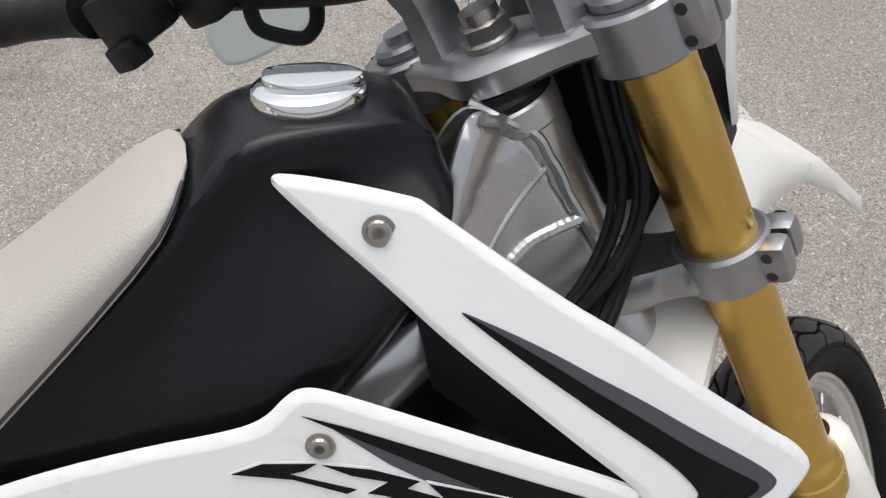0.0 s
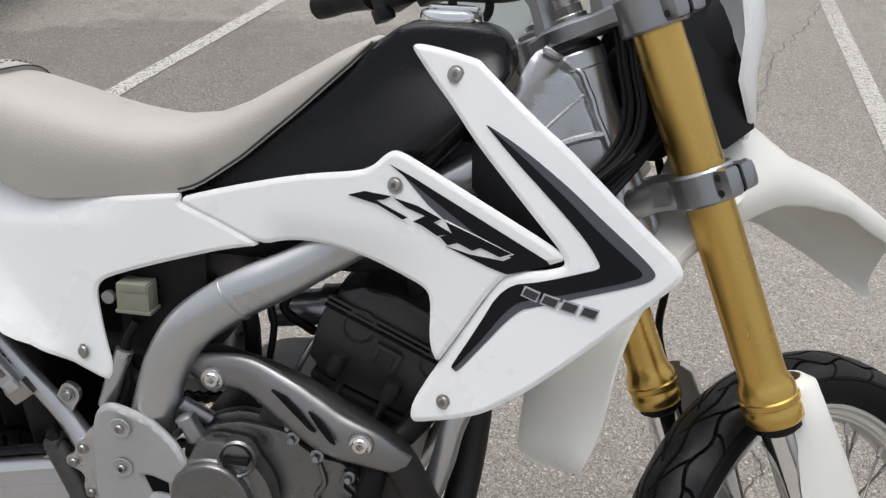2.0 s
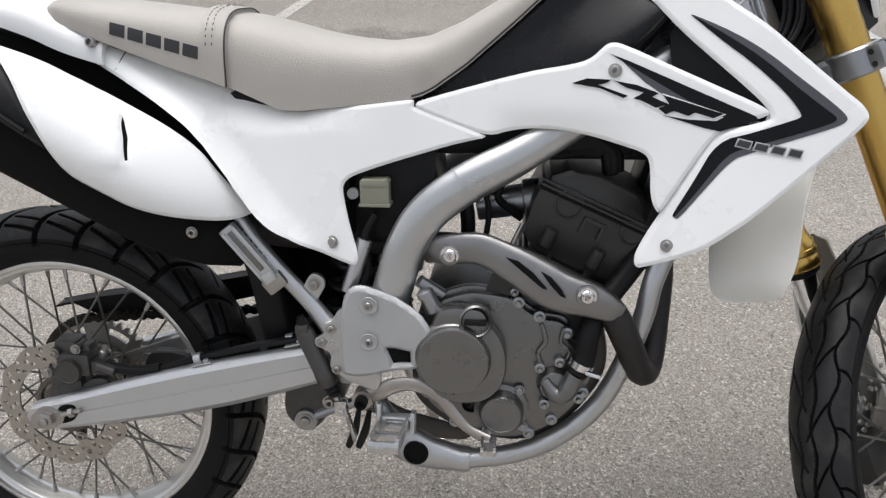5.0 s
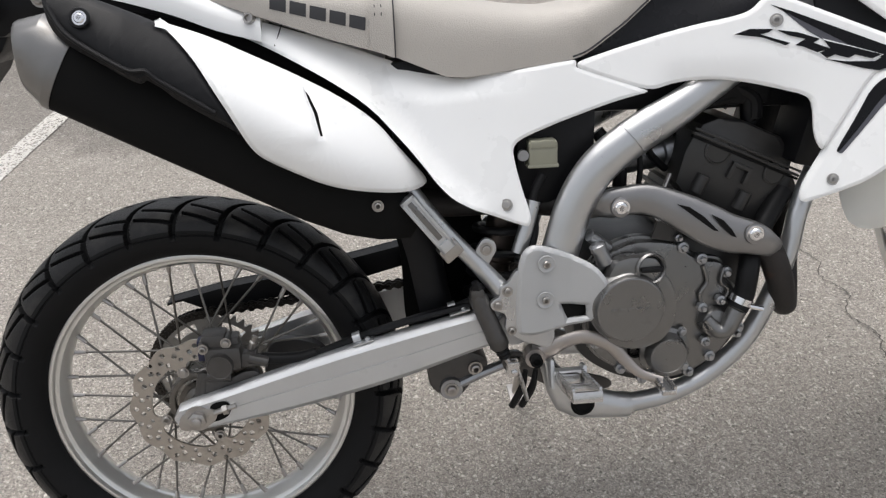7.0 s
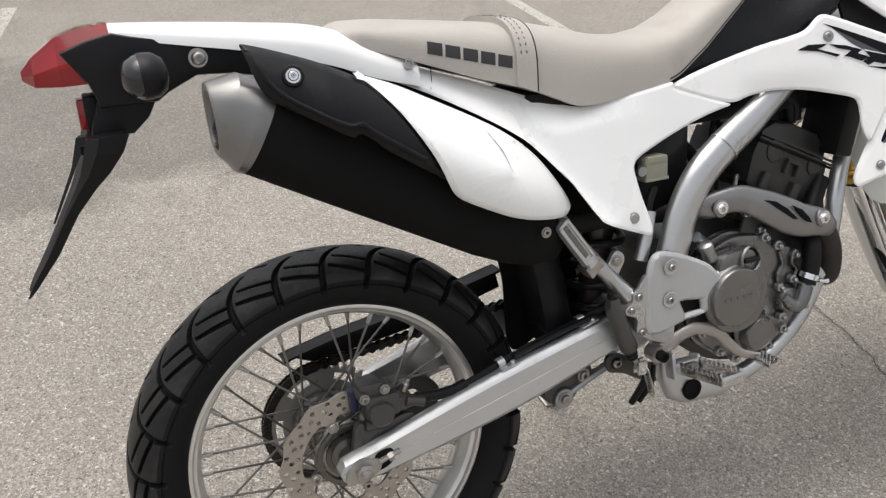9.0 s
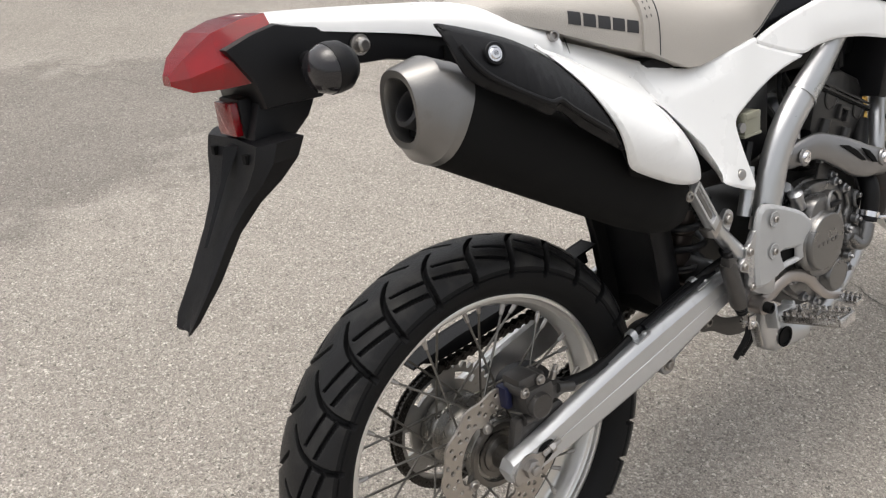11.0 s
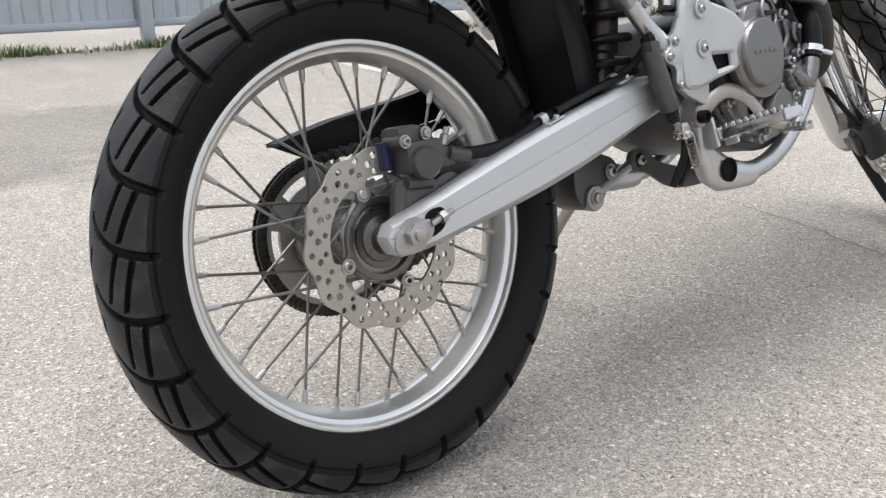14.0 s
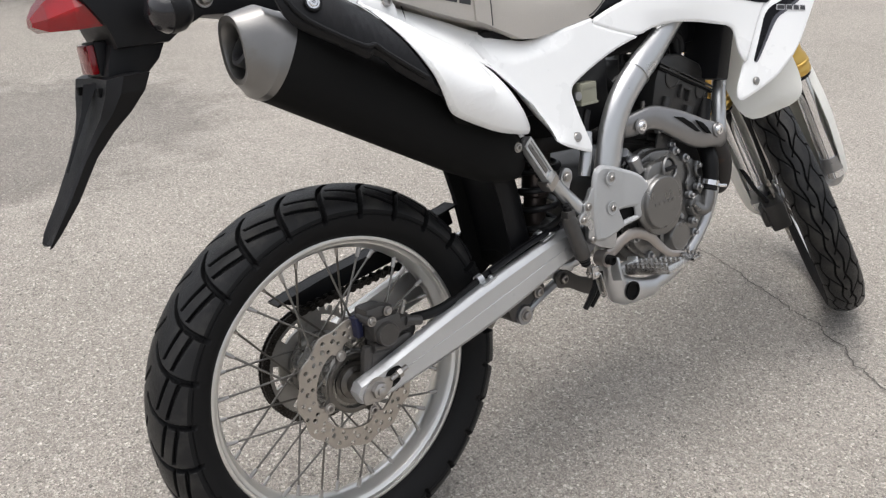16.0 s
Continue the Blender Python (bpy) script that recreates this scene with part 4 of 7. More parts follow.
def muffler_section(t, ry, rz, dy=0.0, n=40, e=0.8):
    c = M0 + MD * t + Vector((0, dy, 0))
    up = Vector((0.482, 0, 0.876))
    out = []
    for k in range(n):
        a = 2 * math.pi * k / n
        out.append(c + Vector((0, 1, 0)) * ry * math.copysign(abs(math.cos(a)) ** e, math.cos(a)) + up * rz * math.copysign(abs(math.sin(a)) ** e, math.sin(a)))
    return out


muffler = part("muffler", loft([muffler_section(t, a, b, d) for t, a, b, d in ((-0.09, 0.024, 0.028, 0.02), (-0.05, 0.040, 0.044, 0.01), (0.0, 0.050, 0.054, 0), (0.06, 0.054, 0.058, -0.005), (0.30, 0.054, 0.058, -0.012), (0.412, 0.0535, 0.0575, -0.014), (0.416, 0.050, 0.054, -0.014))]), MATTE, bike, "matte black muffler", angle=40)


def cap_section(t, u, tilt, h, w, n=44):
    """A ring of the end cap, leaning back by tilt degrees."""
    a0, up, out = radians(tilt), Vector((0.482, 0, 0.876)), []
    for k in range(n):
        a = 2 * math.pi * k / n
        ca, sa = (math.copysign(abs(v) ** 0.82, v) for v in (math.cos(a), math.sin(a)))
        out.append(M0 + MD * (t + h * math.sin(a0) * sa) + up * (u + h * math.cos(a0) * sa) + Vector((0, w * ca - 0.014, 0)))
    return out


part("end_cap", loft([cap_section(*q) for q in ((0.411, 0, 0, 0.0588, 0.0550), (0.424, 0, 3, 0.0588, 0.0550), (0.4275, 0, 5, 0.0575, 0.0538), (0.446, 0.001, 14, 0.0545, 0.0490), (0.4635, -0.0095, 30, 0.0465, 0.0385), (0.4665, -0.0105, 31, 0.0440, 0.0355), (0.4655, -0.0105, 31, 0.0365, 0.0290), (0.4600, -0.0095, 30, 0.0350, 0.0275), (0.436, -0.004, 20, 0.0345, 0.0270))]), MUFFLEREND, muffler, "satin steel muffler end cap", angle=24)
# black disc closes the cap so that its opening looks dark
part("cap_inside", loft([cap_section(*q) for q in ((0.437, -0.004, 20, 0.0340, 0.0265), (0.440, -0.004, 20, 0.0340, 0.0265))]), MATTE, muffler, "black disc inside the end cap")
part("tailpipe", turned([(0.021, 0), (0.021, 0.022), (0.0165, 0.024), (0.015, 0.020), (0.015, 0.002), (0, 0.002)], c=M0 + MD * 0.438 + Vector((0, -0.014, -0.006)), axis=MD), DARK, muffler, "dark tailpipe")
bolt(muffler, (-0.122, -0.176, 0.5165), n=(-0.45, -0.85, -0.2), r=0.006, h=0.004)


def MUFY(x, z):
    """The bulging flank of the muffler's covers, drawn in towards the front and the tail."""
    d = (x + 0.125) * 0.482 + (z - 0.55) * 0.876 - 0.05
    return min(-0.09, -0.224 + 12 * d * d + 3.3 * max(0, x - 0.2) ** 2 + 0.3 * max(0, -0.01 - x))


def COVY(x, z):
    """The white cover: the same flank, with a blister whose front end is the vent's step."""
    edge = float(np.interp(z, (0.4443, 0.4708, 0.4909, 0.4991), (0.2245, 0.219, 0.209, 0.2056)))
    back = edge - x
    rise = 0.005 * ease(1 - back / 0.06) if 0 <= back < 0.06 else 0.0
    return MUFY(x, z) - rise * ease((z - 0.43) / 0.02) * ease((0.512 - z) / 0.02)


cover_loop = [(0.0264, 0.5941), (0.053, 0.5845), (0.0929, 0.5688), (0.1476, 0.5407), (0.2054, 0.5111), (0.2563, 0.4806), (0.2979, 0.4472), (0.3255, 0.4114), (0.3522, 0.378), (0.3650, 0.3590), (0.3600, 0.3530), (0.337, 0.3510), (0.2968, 0.3600), (0.2326, 0.3760), (0.1894, 0.3965), (0.1512, 0.4166), (0.1389, 0.4285), (0.1293, 0.4467), (0.1133, 0.4808), (0.0973, 0.5085), (0.0793, 0.5395), (0.0606, 0.5634), (0.0432, 0.5818)]
slit = [(0.2056, 0.4991), (0.2118, 0.4909), (0.2216, 0.4708), (0.2266, 0.4439), (0.2240, 0.4443), (0.2172, 0.4715)]
# added black sheet that stands in for shade behind the slit
part("slit_shade_sheet", sheet([(0.049, 0.5695), (0.1, 0.549), (0.211, 0.494), (0.287, 0.447), (0.3375, 0.398), (0.345, 0.365), (0.28, 0.3655), (0.16, 0.405), (0.12, 0.461), (0.069, 0.5415)], lambda x, z: MUFY(x, z) + 0.012, 0.003, 0.02), MATTE, muffler, "black sheet added to darken the vent slit")
part("muffler_cover", sheet(cover_loop, COVY, 0.003, 0.008, roll=0.004, rollw=0.006, holes=[slit]), WHITE, muffler, "white plastic muffler cover")
guard_loop = [(-0.104, 0.6404), (-0.0722, 0.6315), (-0.0192, 0.6129), (0.0236, 0.5932), (0.0444, 0.5811), (0.0619, 0.5626), (0.0807, 0.5385), (0.0988, 0.5073), (0.1149, 0.4794), (0.1310, 0.4480), (0.1102, 0.4605), (0.0507, 0.4991), (0.0390, 0.5120), (0.0277, 0.5197), (0.0194, 0.525), (0.0126, 0.5187), (-0.008, 0.5297), (-0.036, 0.5477), (-0.0667, 0.5643), (-0.0844, 0.5795), (-0.093, 0.5968), (-0.0989, 0.6249)]
part("heat_guard", sheet(guard_loop, lambda x, z: MUFY(x, z) + 0.006, 0.004, 0.014, roll=0.005, rollw=0.007), BLACK, muffler, "black plastic heat guard")
part("guard_rib", tube([(x, MUFY(x, z) + 0.002, z) for x, z in ((-0.090, 0.615), (-0.074, 0.588), (-0.05, 0.568), (0.0, 0.5385), (0.020, 0.5365), (0.037, 0.523), (0.098, 0.482))], 0.0035, seg=8), BLACK, muffler, "moulded rib")
part("bolt_recess", turned([(0.013, 0.0), (0.012, 0.002), (0.0095, 0.0022), (0.0085, 0.0), (0, 0.0)], c=(-0.0515, -0.200, 0.600), axis=(-0.1, -1, 0.3)), BLACK, muffler, "dark bolt recess")
bolt(muffler, (-0.0515, -0.200, 0.600), n=(-0.1, -1, 0.3), r=0.0065, h=0.003, material=CHROME)
bolt(muffler, (0.292, -0.178, 0.339), r=0.006, h=0.004)

# ---- frame ----
def join(*bms):
    base = bms[0]
    for b in bms[1:]:
        me_ = bpy.data.meshes.new("join")
        b.to_mesh(me_)
        b.free()
        base.from_mesh(me_)
        bpy.data.meshes.remove(me_)
    return base


head_tube = turned([(0.030, -0.03), (0.034, -0.028), (0.034, 0.0), (0.031, 0.006), (0.031, 0.165), (0.033, 0.170), (0.033, 0.188), (0.0345, 0.190), (0.0345, 0.207), (0.033, 0.209), (0.030, 0.209)], c=HEADPOINT + Vector((-0.012, -0.012, 0)), axis=UP, seg=36)
frame_ = part("frame", head_tube, SILVER, bike, "silver painted steel frame")
part("bearing_seal", turned([(0.0, 0.209), (0.0325, 0.209), (0.0325, 0.214), (0.030, 0.217), (0.030, 0.223), (0.0, 0.223)], c=HEADPOINT + Vector((-0.012, -0.012, 0)), axis=UP, seg=36), HOSE, frame_, "black head bearing seal")
for s in (-1, 1):
    spar = [(0.995, s * 0.050, 0.600), (0.93, s * 0.066, 0.560), (0.86, s * 0.080, 0.518), (0.80, s * 0.090, 0.478), (0.735, s * 0.103, 0.438), (0.665, s * 0.115, 0.401), (0.612, s * 0.12, 0.360), (0.581, s * 0.121, 0.310), (0.562, s * 0.122, 0.25), (0.548, s * 0.122, 0.20)]
    part("main_spar", tube(spar, [0.024, 0.0245, 0.025, 0.025, 0.025, 0.0285, 0.029, 0.029, 0.029, 0.029], seg=24, n=60, flat=0.72), SILVER, frame_, "silver main spar")
    collar = tube([(0.6655, s * 0.1155, 0.4015), (0.6625, s * 0.1158, 0.399)], 0.0302, seg=24, smooth=False, flat=0.76)
    part("weld_collar", collar, SILVER, frame_, "raised weld bead")
    cradle = [(1.085, s * 0.030, 0.500), (1.03, s * 0.055, 0.42), (0.965, s * 0.085, 0.335), (0.933, s * 0.105, 0.27), (0.920, s * 0.112, 0.21), (0.897, s * 0.115, 0.142), (0.862, s * 0.115, 0.07), (0.807, s * 0.115, 0.016), (0.741, s * 0.116, -0.017), (0.665, s * 0.118, -0.029)]
    part("cradle_tube", tube(cradle, [0.016, 0.016, 0.0155, 0.0152, 0.015, 0.015, 0.015, 0.015, 0.015, 0.0155], seg=18, n=70), SILVER, frame_, "silver cradle tube")
    boot = loft([[(x, s * (0.118 + w * math.cos(a)), z + h * math.sin(a)) for a in (2 * math.pi * k / 20 for k in range(20))] for x, z, w, h in ((0.675, -0.029, 0.0185, 0.0195), (0.663, -0.029, 0.02, 0.021), (0.655, -0.028, 0.018, 0.021), (0.62, -0.022, 0.018, 0.026), (0.585, -0.010, 0.018, 0.034), (0.556, 0.012, 0.018, 0.040), (0.54, 0.045, 0.017, 0.04), (0.53, 0.09, 0.016, 0.04))])
    part("frame_boot", boot, SILVER, frame_, "silver lower frame casting", angle=50)
    # tube end in black: the shade of its bore is in the colour
    hole = turned([(0.019, 0), (0.019, 0.003), (0.015, 0.0032), (0.0135, -0.012), (0, -0.012)], c=(0.594, s * 0.1365, -0.012), axis=(0, s, 0), seg=28)
    part("cross_tube_end", hole, MATTE, frame_, "open tube end coloured black for shade")
    gus = [(0.925, 0.565), (0.950, 0.612), (0.967, 0.650), (0.980, 0.683), (0.990, 0.696), (1.000, 0.697), (1.017, 0.686), (1.041, 0.671), (1.053, 0.646), (1.066, 0.618), (1.088, 0.587), (1.112, 0.535), (1.105, 0.515), (1.04, 0.520), (0.96, 0.540)]
    gus_f = lambda x, z: -0.5 * max(0, 1.02 - x) - 0.15 * max(0, 0.69 - z) - 0.003 + (0.010 * ease((0.012 - abs(0.84 * (x - 0.994) - 0.54 * (z - 0.640))) / 0.02))
    part("head_gusset", sheet(gus, gus_f, 0.004, 0.012, roll=0.008, rollw=0.010, flip=(s > 0)), SILVER, frame_, "silver pressed gusset", angle=50)

    for line, r_ in (([(0.997, 0.696), (1.010, 0.690), (1.022, 0.684), (1.040, 0.673), (1.047, 0.660), (1.056, 0.644), (1.062, 0.628), (1.074, 0.606), (1.10, 0.555)], 0.0042), ([(1.072, 0.607), (1.052, 0.602), (1.030, 0.594), (1.008, 0.580)], 0.0052), ([(1.046, 0.650), (1.030, 0.634), (1.008, 0.612), (0.985, 0.588)], 0.0022)):
        part("weld_bead", tube([(x, -s * gus_f(x, z), z) for x, z in line], [r_ * (0.92 + 0.12 * (k % 2)) for k in range(26)], seg=8, n=52), SILVER, frame_, "rippled weld bead")

# pivot area on both sides
PIV = [(0.492, 0.222), (0.475, 0.203), (0.464, 0.197), (0.462, 0.183), (0.450, 0.174), (0.451, 0.163), (0.466, 0.156), (0.472, 0.148), (0.471, 0.130), (0.485, 0.117), (0.506, 0.105), (0.54, 0.098), (0.545, 0.15), (0.53, 0.20)]
for s in (-1, 1):
    bm = fill([smooth2(PIV)], 0, 0.010, bevel=0.002)
    for v in bm.verts:
        v.co.y = s * (0.139 + v.co.y)
    pv = part("pivot_plate", bm, SILVER, frame_, "silver pivot plate")
    if s < 0:
        for x, z, r in ((0.474, 0.190, 0.006), (0.460, 0.169, 0.0058), (0.480, 0.127, 0.0055)):
            bolt(pv, (x, s * 0.149, z), r=r, h=0.005)
bm = sheet([(0.514, 0.258), (0.533, 0.254), (0.566, 0.242), (0.602, 0.225), (0.616, 0.208), (0.622, 0.196), (0.618, 0.186), (0.618, 0.153), (0.608, 0.144), (0.590, 0.136), (0.55, 0.126), (0.515, 0.117), (0.492, 0.120), (0.487, 0.129), (0.486, 0.176), (0.490, 0.225), (0.498, 0.250)], lambda x, z: -0.1545 - 0.35 * max(0, x - 0.567) + 0.04 * (z - 0.19), 0.004, 0.008, roll=0.005, rollw=0.006, holes=[[(0.554, 0.1645), (0.590, 0.1635), (0.591, 0.146), (0.564, 0.141)]])
plate = part("frame_cover", bm, PLATE, bike, "silver grey plastic frame cover", local=Matrix.Translation((0, 0.001, 0)))
# added black plate gives the window its shaded inside
part("window_shade_plate", fill([[(0.545, 0.170), (0.598, 0.168), (0.598, 0.140), (0.555, 0.135)]], -0.150, -0.146), MATTE, plate, "black plate added for the window's shade")
for x, z in ((0.5305, 0.231), (0.5295, 0.175)):
    ring = turned([(0.0135, 0), (0.0125, 0.0008), (0.010, 0.0004), (0.008, -0.001)], c=(x, -0.1575, z), axis=(0, -1, 0), seg=24)
    part("bolt_boss", ring, PLATE, plate, "round boss")
    bolt(plate, (x, -0.1585, z), r=0.0058, h=0.004, washer=False)

# pillion footpeg hangers
for q in (1, -1):
    hanger = tube([(0.337, -0.122 * q, 0.352), (0.357, -0.125 * q, 0.322), (0.394, -0.124 * q, 0.272), (0.436, -0.124 * q, 0.224), (0.468, -0.130 * q, 0.186)], [0.011, 0.011, 0.012, 0.0125, 0.015], seg=14)
    hang = part("footpeg_hanger", hanger, SILVER, bike, "silver tubular pillion footpeg hanger")
    lug = fill([smooth2([(0.428, 0.232), (0.437, 0.258), (0.447, 0.266), (0.459, 0.260), (0.462, 0.248), (0.456, 0.236), (0.446, 0.222)]), ring2(0.447, 0.250, 0.006, 12)], min(-0.127 * q, -0.119 * q), max(-0.127 * q, -0.119 * q), bevel=0.001)
    part("lug", lug, SILVER, hang)
    bolt(hang, (0.447, -0.128 * q, 0.250), n=(0, -q, 0), r=0.007, h=0.005)
    peg = Matrix.Translation((0.363, -0.143 * q, 0.296)) @ Vector((0.066, 0.01 * q, -0.088)).to_track_quat("X", "Z").to_matrix().to_4x4()
    out = lambda a_, b_: (min(a_ * q, b_ * q), max(a_ * q, b_ * q))
    y0, y1 = out(-0.008, 0.005)
    pp = box((-0.055, y0, -0.0115), (0.045, y1, 0.0115), 0.003)
    ya, yb = out(-0.0115, -0.006)
    for z0, z1 in ((-0.0115, -0.0070), (0.0070, 0.0115)):
        box((-0.055, ya, z0), (0.045, yb, z1), 0.0012, pp)
    for x0, x1 in ((-0.055, -0.049), (0.030, 0.045)):
        box((x0, ya, -0.0115), (x1, yb, 0.0115), 0.0012, pp)
    pil = part("pillion_footpeg", pp, ALU, bike, "folded aluminium pillion footpeg", local=peg)
    ya, yb = out(-0.0092, -0.007)
    part("peg_insert", box((-0.047, ya, -0.004), (0.024, yb, 0.004), 0.0015), ENGINE, pil, "recessed grey rib")
    ya, yb = out(0.004, 0.010)
    for k in range(9):
        part("rubber_rib", box((-0.052 + k * 0.0105, ya, -0.012), (-0.0455 + k * 0.0105, yb, 0.012), 0.001), HOSE, pil, "black rubber rib")
    ya, yb = out(-0.010, 0.014)
    part("peg_clevis", box((0.038, ya, -0.016), (0.062, yb, 0.016), 0.004), STEEL, pil, "steel clevis")

# ---- engine ----
case = [(0.585, 0.10), (0.60, 0.055), (0.66, 0.015), (0.74, 0.0), (0.80, 0.02), (0.845, 0.07), (0.872, 0.125), (0.866, 0.19), (0.835, 0.235), (0.77, 0.245), (0.70, 0.245), (0.635, 0.235), (0.595, 0.20)]
eng = part("engine", fill([smooth2(case)], -0.108, 0.125, bevel=0.008), ENGINEDARK, bike, "grey brown single cylinder engine", angle=40)
cover = [(0.600, 0.12), (0.612, 0.075), (0.655, 0.040), (0.70, 0.022), (0.75, 0.022), (0.80, 0.048), (0.832, 0.088), (0.846, 0.13), (0.832, 0.160), (0.815, 0.178), (0.806, 0.205), (0.775, 0.212), (0.752, 0.224), (0.74, 0.238), (0.70, 0.246), (0.665, 0.246), (0.625, 0.228), (0.60, 0.19)]
rc = part("crankcase_cover", fill([smooth2(cover)], -0.134, -0.112, bevel=0.007), ENGINE, eng, "grey crankcase cover", angle=40)
part("gasket_flange", fill([smooth2([(0.72 + (x - 0.72) * 1.045, 0.14 + (z - 0.14) * 1.045) for x, z in cover])], -0.118, -0.104, bevel=0.002), ENGINE, eng, "flange of the cover")
CSH = Matrix.Translation((0.0, -0.012, 0.0035))
housing = [(0.610, 0.16), (0.617, 0.195), (0.630, 0.224), (0.648, 0.232), (0.668, 0.232), (0.692, 0.228), (0.706, 0.205), (0.719, 0.186), (0.727, 0.160), (0.726, 0.130), (0.714, 0.103), (0.692, 0.088), (0.660, 0.084), (0.628, 0.096), (0.612, 0.125)]
hs_ = fill([smooth2(housing)], -0.154, -0.125, bevel=0.010)
hous = part("clutch_housing", hs_, ENGINE, eng, "satin grey clutch housing", angle=50, local=CSH)
cl = turned([(0.0580, -0.006), (0.0560, -0.001), (0.0535, 0.0015), (0.0520, 0.0040), (0.0512, 0.0105), (0.0500, 0.0130), (0.0480, 0.0140), (0.0, 0.0143)], c=(0.652, -0.153, 0.155), axis=(0, -1, 0), seg=72)
clutch = part("clutch_cover", cl, ENGINE, eng, "round satin grey clutch cover", angle=22, local=CSH)
for i in range(5):
    x = 0.622 + i * 0.0128
    part("name_block", box((x, -0.1682, 0.153), (x + 0.0095, -0.1668, 0.159), 0.0004), ENGINE, clutch, "raised block")
oc = turned([(0.0235, -0.012), (0.0235, 0.002), (0.021, 0.005), (0.0188, 0.003), (0.0175, -0.006)], c=(0.683, -0.154, 0.2135), axis=(0.12, -1, 0.16), seg=30)
cap_o = part("oil_filler", oc, ENGINE, eng, "oil filler boss", local=CSH)
part("oil_filler_cap", join(turned([(0.0178, -0.006), (0.0178, -0.003), (0, -0.003)], c=(0.683, -0.154, 0.2135), axis=(0.12, -1, 0.16), seg=24), box((0.667, -0.162, 0.2095), (0.699, -0.150, 0.2165), 0.002)), BLACK, cap_o, "black oil filler cap")
fl = turned([(0.040, 0), (0.040, 0.006), (0.0335, 0.009), (0.0315, 0.022), (0.0285, 0.0265), (0.0265, 0.0268), (0.026, 0.0262), (0, 0.0266)], c=(0.721, -0.134, 0.069), axis=(0, -1, 0), seg=40)
filt = part("oil_filter_cover", fl, ENGINE, eng, "round oil filter cover", angle=25)
for a in (0.9, 2.6, 4.2, 5.6):
    bolt(filt, (0.721 + 0.041 * math.cos(a), -0.139, 0.069 + 0.041 * math.sin(a)), r=0.0058, h=0.008, material=CAST)


def flange_bolt(parent, x, y, z, r=0.0085):
    b_ = turned([(r, -0.006), (r, 0.004), (r * 0.75, 0.005)], c=(x, y, z), axis=(0, -1, 0), seg=16)
    turned([(r * 0.6, 0.005), (r * 0.6, 0.011), (r * 0.5, 0.012)], c=(x, y, z), axis=(0, -1, 0), seg=6, bm=b_)
    part("flange_bolt", b_, CAST, parent, "steel flange bolt")


for x, z in ((0.612, 0.090), (0.653, 0.044), (0.795, 0.054), (0.838, 0.10), (0.844, 0.145), (0.812, 0.192), (0.772, 0.216), (0.742, 0.236), (0.688, 0.024), (0.762, 0.030)):
    flange_bolt(eng, x, -0.134, z)
part("sight_window", turned([(0.013, 0), (0.013, 0.004), (0.010, 0.005), (0.009, 0.001), (0, 0.001)], c=(0.676, -0.133, 0.073), axis=(0, -1, 0)), MATTE, eng, "dark oil sight window")
wp = turned([(0.026, 0), (0.026, 0.006), (0.021, 0.014), (0.010, 0.018), (0, 0.019)], c=(0.797, -0.133, 0.113), axis=(0, -1, 0), seg=30)
tube([(0.782, -0.145, 0.122), (0.798, -0.152, 0.104), (0.812, -0.154, 0.108), (0.826, -0.152, 0.136)], [0.009, 0.012, 0.0145, 0.0140], bm=wp)
pump = part("water_pump", wp, ENGINE, eng, "cast water pump housing")
for x, z in ((0.783, 0.083), (0.832, 0.094), (0.775, 0.140), (0.803, 0.150)):
    flange_bolt(eng, x, -0.142, z, 0.0075)
part("cover_rib", tube([(0.775, -0.136, 0.205), (0.782, -0.138, 0.180), (0.772, -0.138, 0.160), (0.778, -0.138, 0.140)], 0.0035, seg=8), ENGINE, eng, "cast rib")
part("cover_rib", tube([(0.808, -0.136, 0.200), (0.804, -0.138, 0.178), (0.816, -0.138, 0.165), (0.812, -0.138, 0.150)], 0.003, seg=8), ENGINE, eng, "cast rib")
part("water_hose", tube([(0.827, -0.152, 0.139), (0.836, -0.150, 0.160), (0.842, -0.146, 0.195), (0.855, -0.125, 0.228), (0.88, -0.10, 0.25), (0.92, -0.08, 0.30)], 0.0160, seg=14), HOSE, eng, "black rubber water hose")
clamp = turned([(0.0172, -0.005), (0.0182, -0.005), (0.0182, 0.005), (0.0172, 0.005)], c=(0.833, -0.151, 0.152), axis=(0.35, 0, 0.9), seg=24)
tube([(0.838, -0.168, 0.147), (0.858, -0.170, 0.142)], 0.004, seg=8, bm=clamp)
part("hose_clamp", clamp, CHROME, eng, "bright hose clamp")
HEADM = pose(0.838, 0, 0.335, 0, 24, 0)
part("cylinder", box((-0.062, -0.070, -0.145), (0.068, 0.070, -0.055), 0.008, m=HEADM), ENGINEDARK, eng, "dark cylinder", angle=40)
for k in range(4):
    part("cylinder_rib", box((-0.068, -0.078, -0.135 + k * 0.019), (0.076, 0.078, -0.127 + k * 0.019), 0.0025, m=HEADM), ENGINEDARK, eng, "cylinder rib")
for k, x in enumerate((-0.03, 0.03)):
    part("cylinder_stud", tube([HEADM @ Vector((x, -0.079, -0.13)), HEADM @ Vector((x, -0.079, -0.06))], 0.006, seg=10, smooth=False), ENGINEDARK, eng, "cylinder stud boss")
hl_ = [(-0.080, -0.050), (-0.088, 0.0), (-0.086, 0.030), (0.090, 0.030), (0.097, -0.005), (0.090, -0.040), (0.068, -0.062), (-0.050, -0.066)]
hb_ = fill([hl_], -0.084, 0.084, bevel=0.007)
bmesh.ops.transform(hb_, matrix=HEADM, verts=hb_.verts)
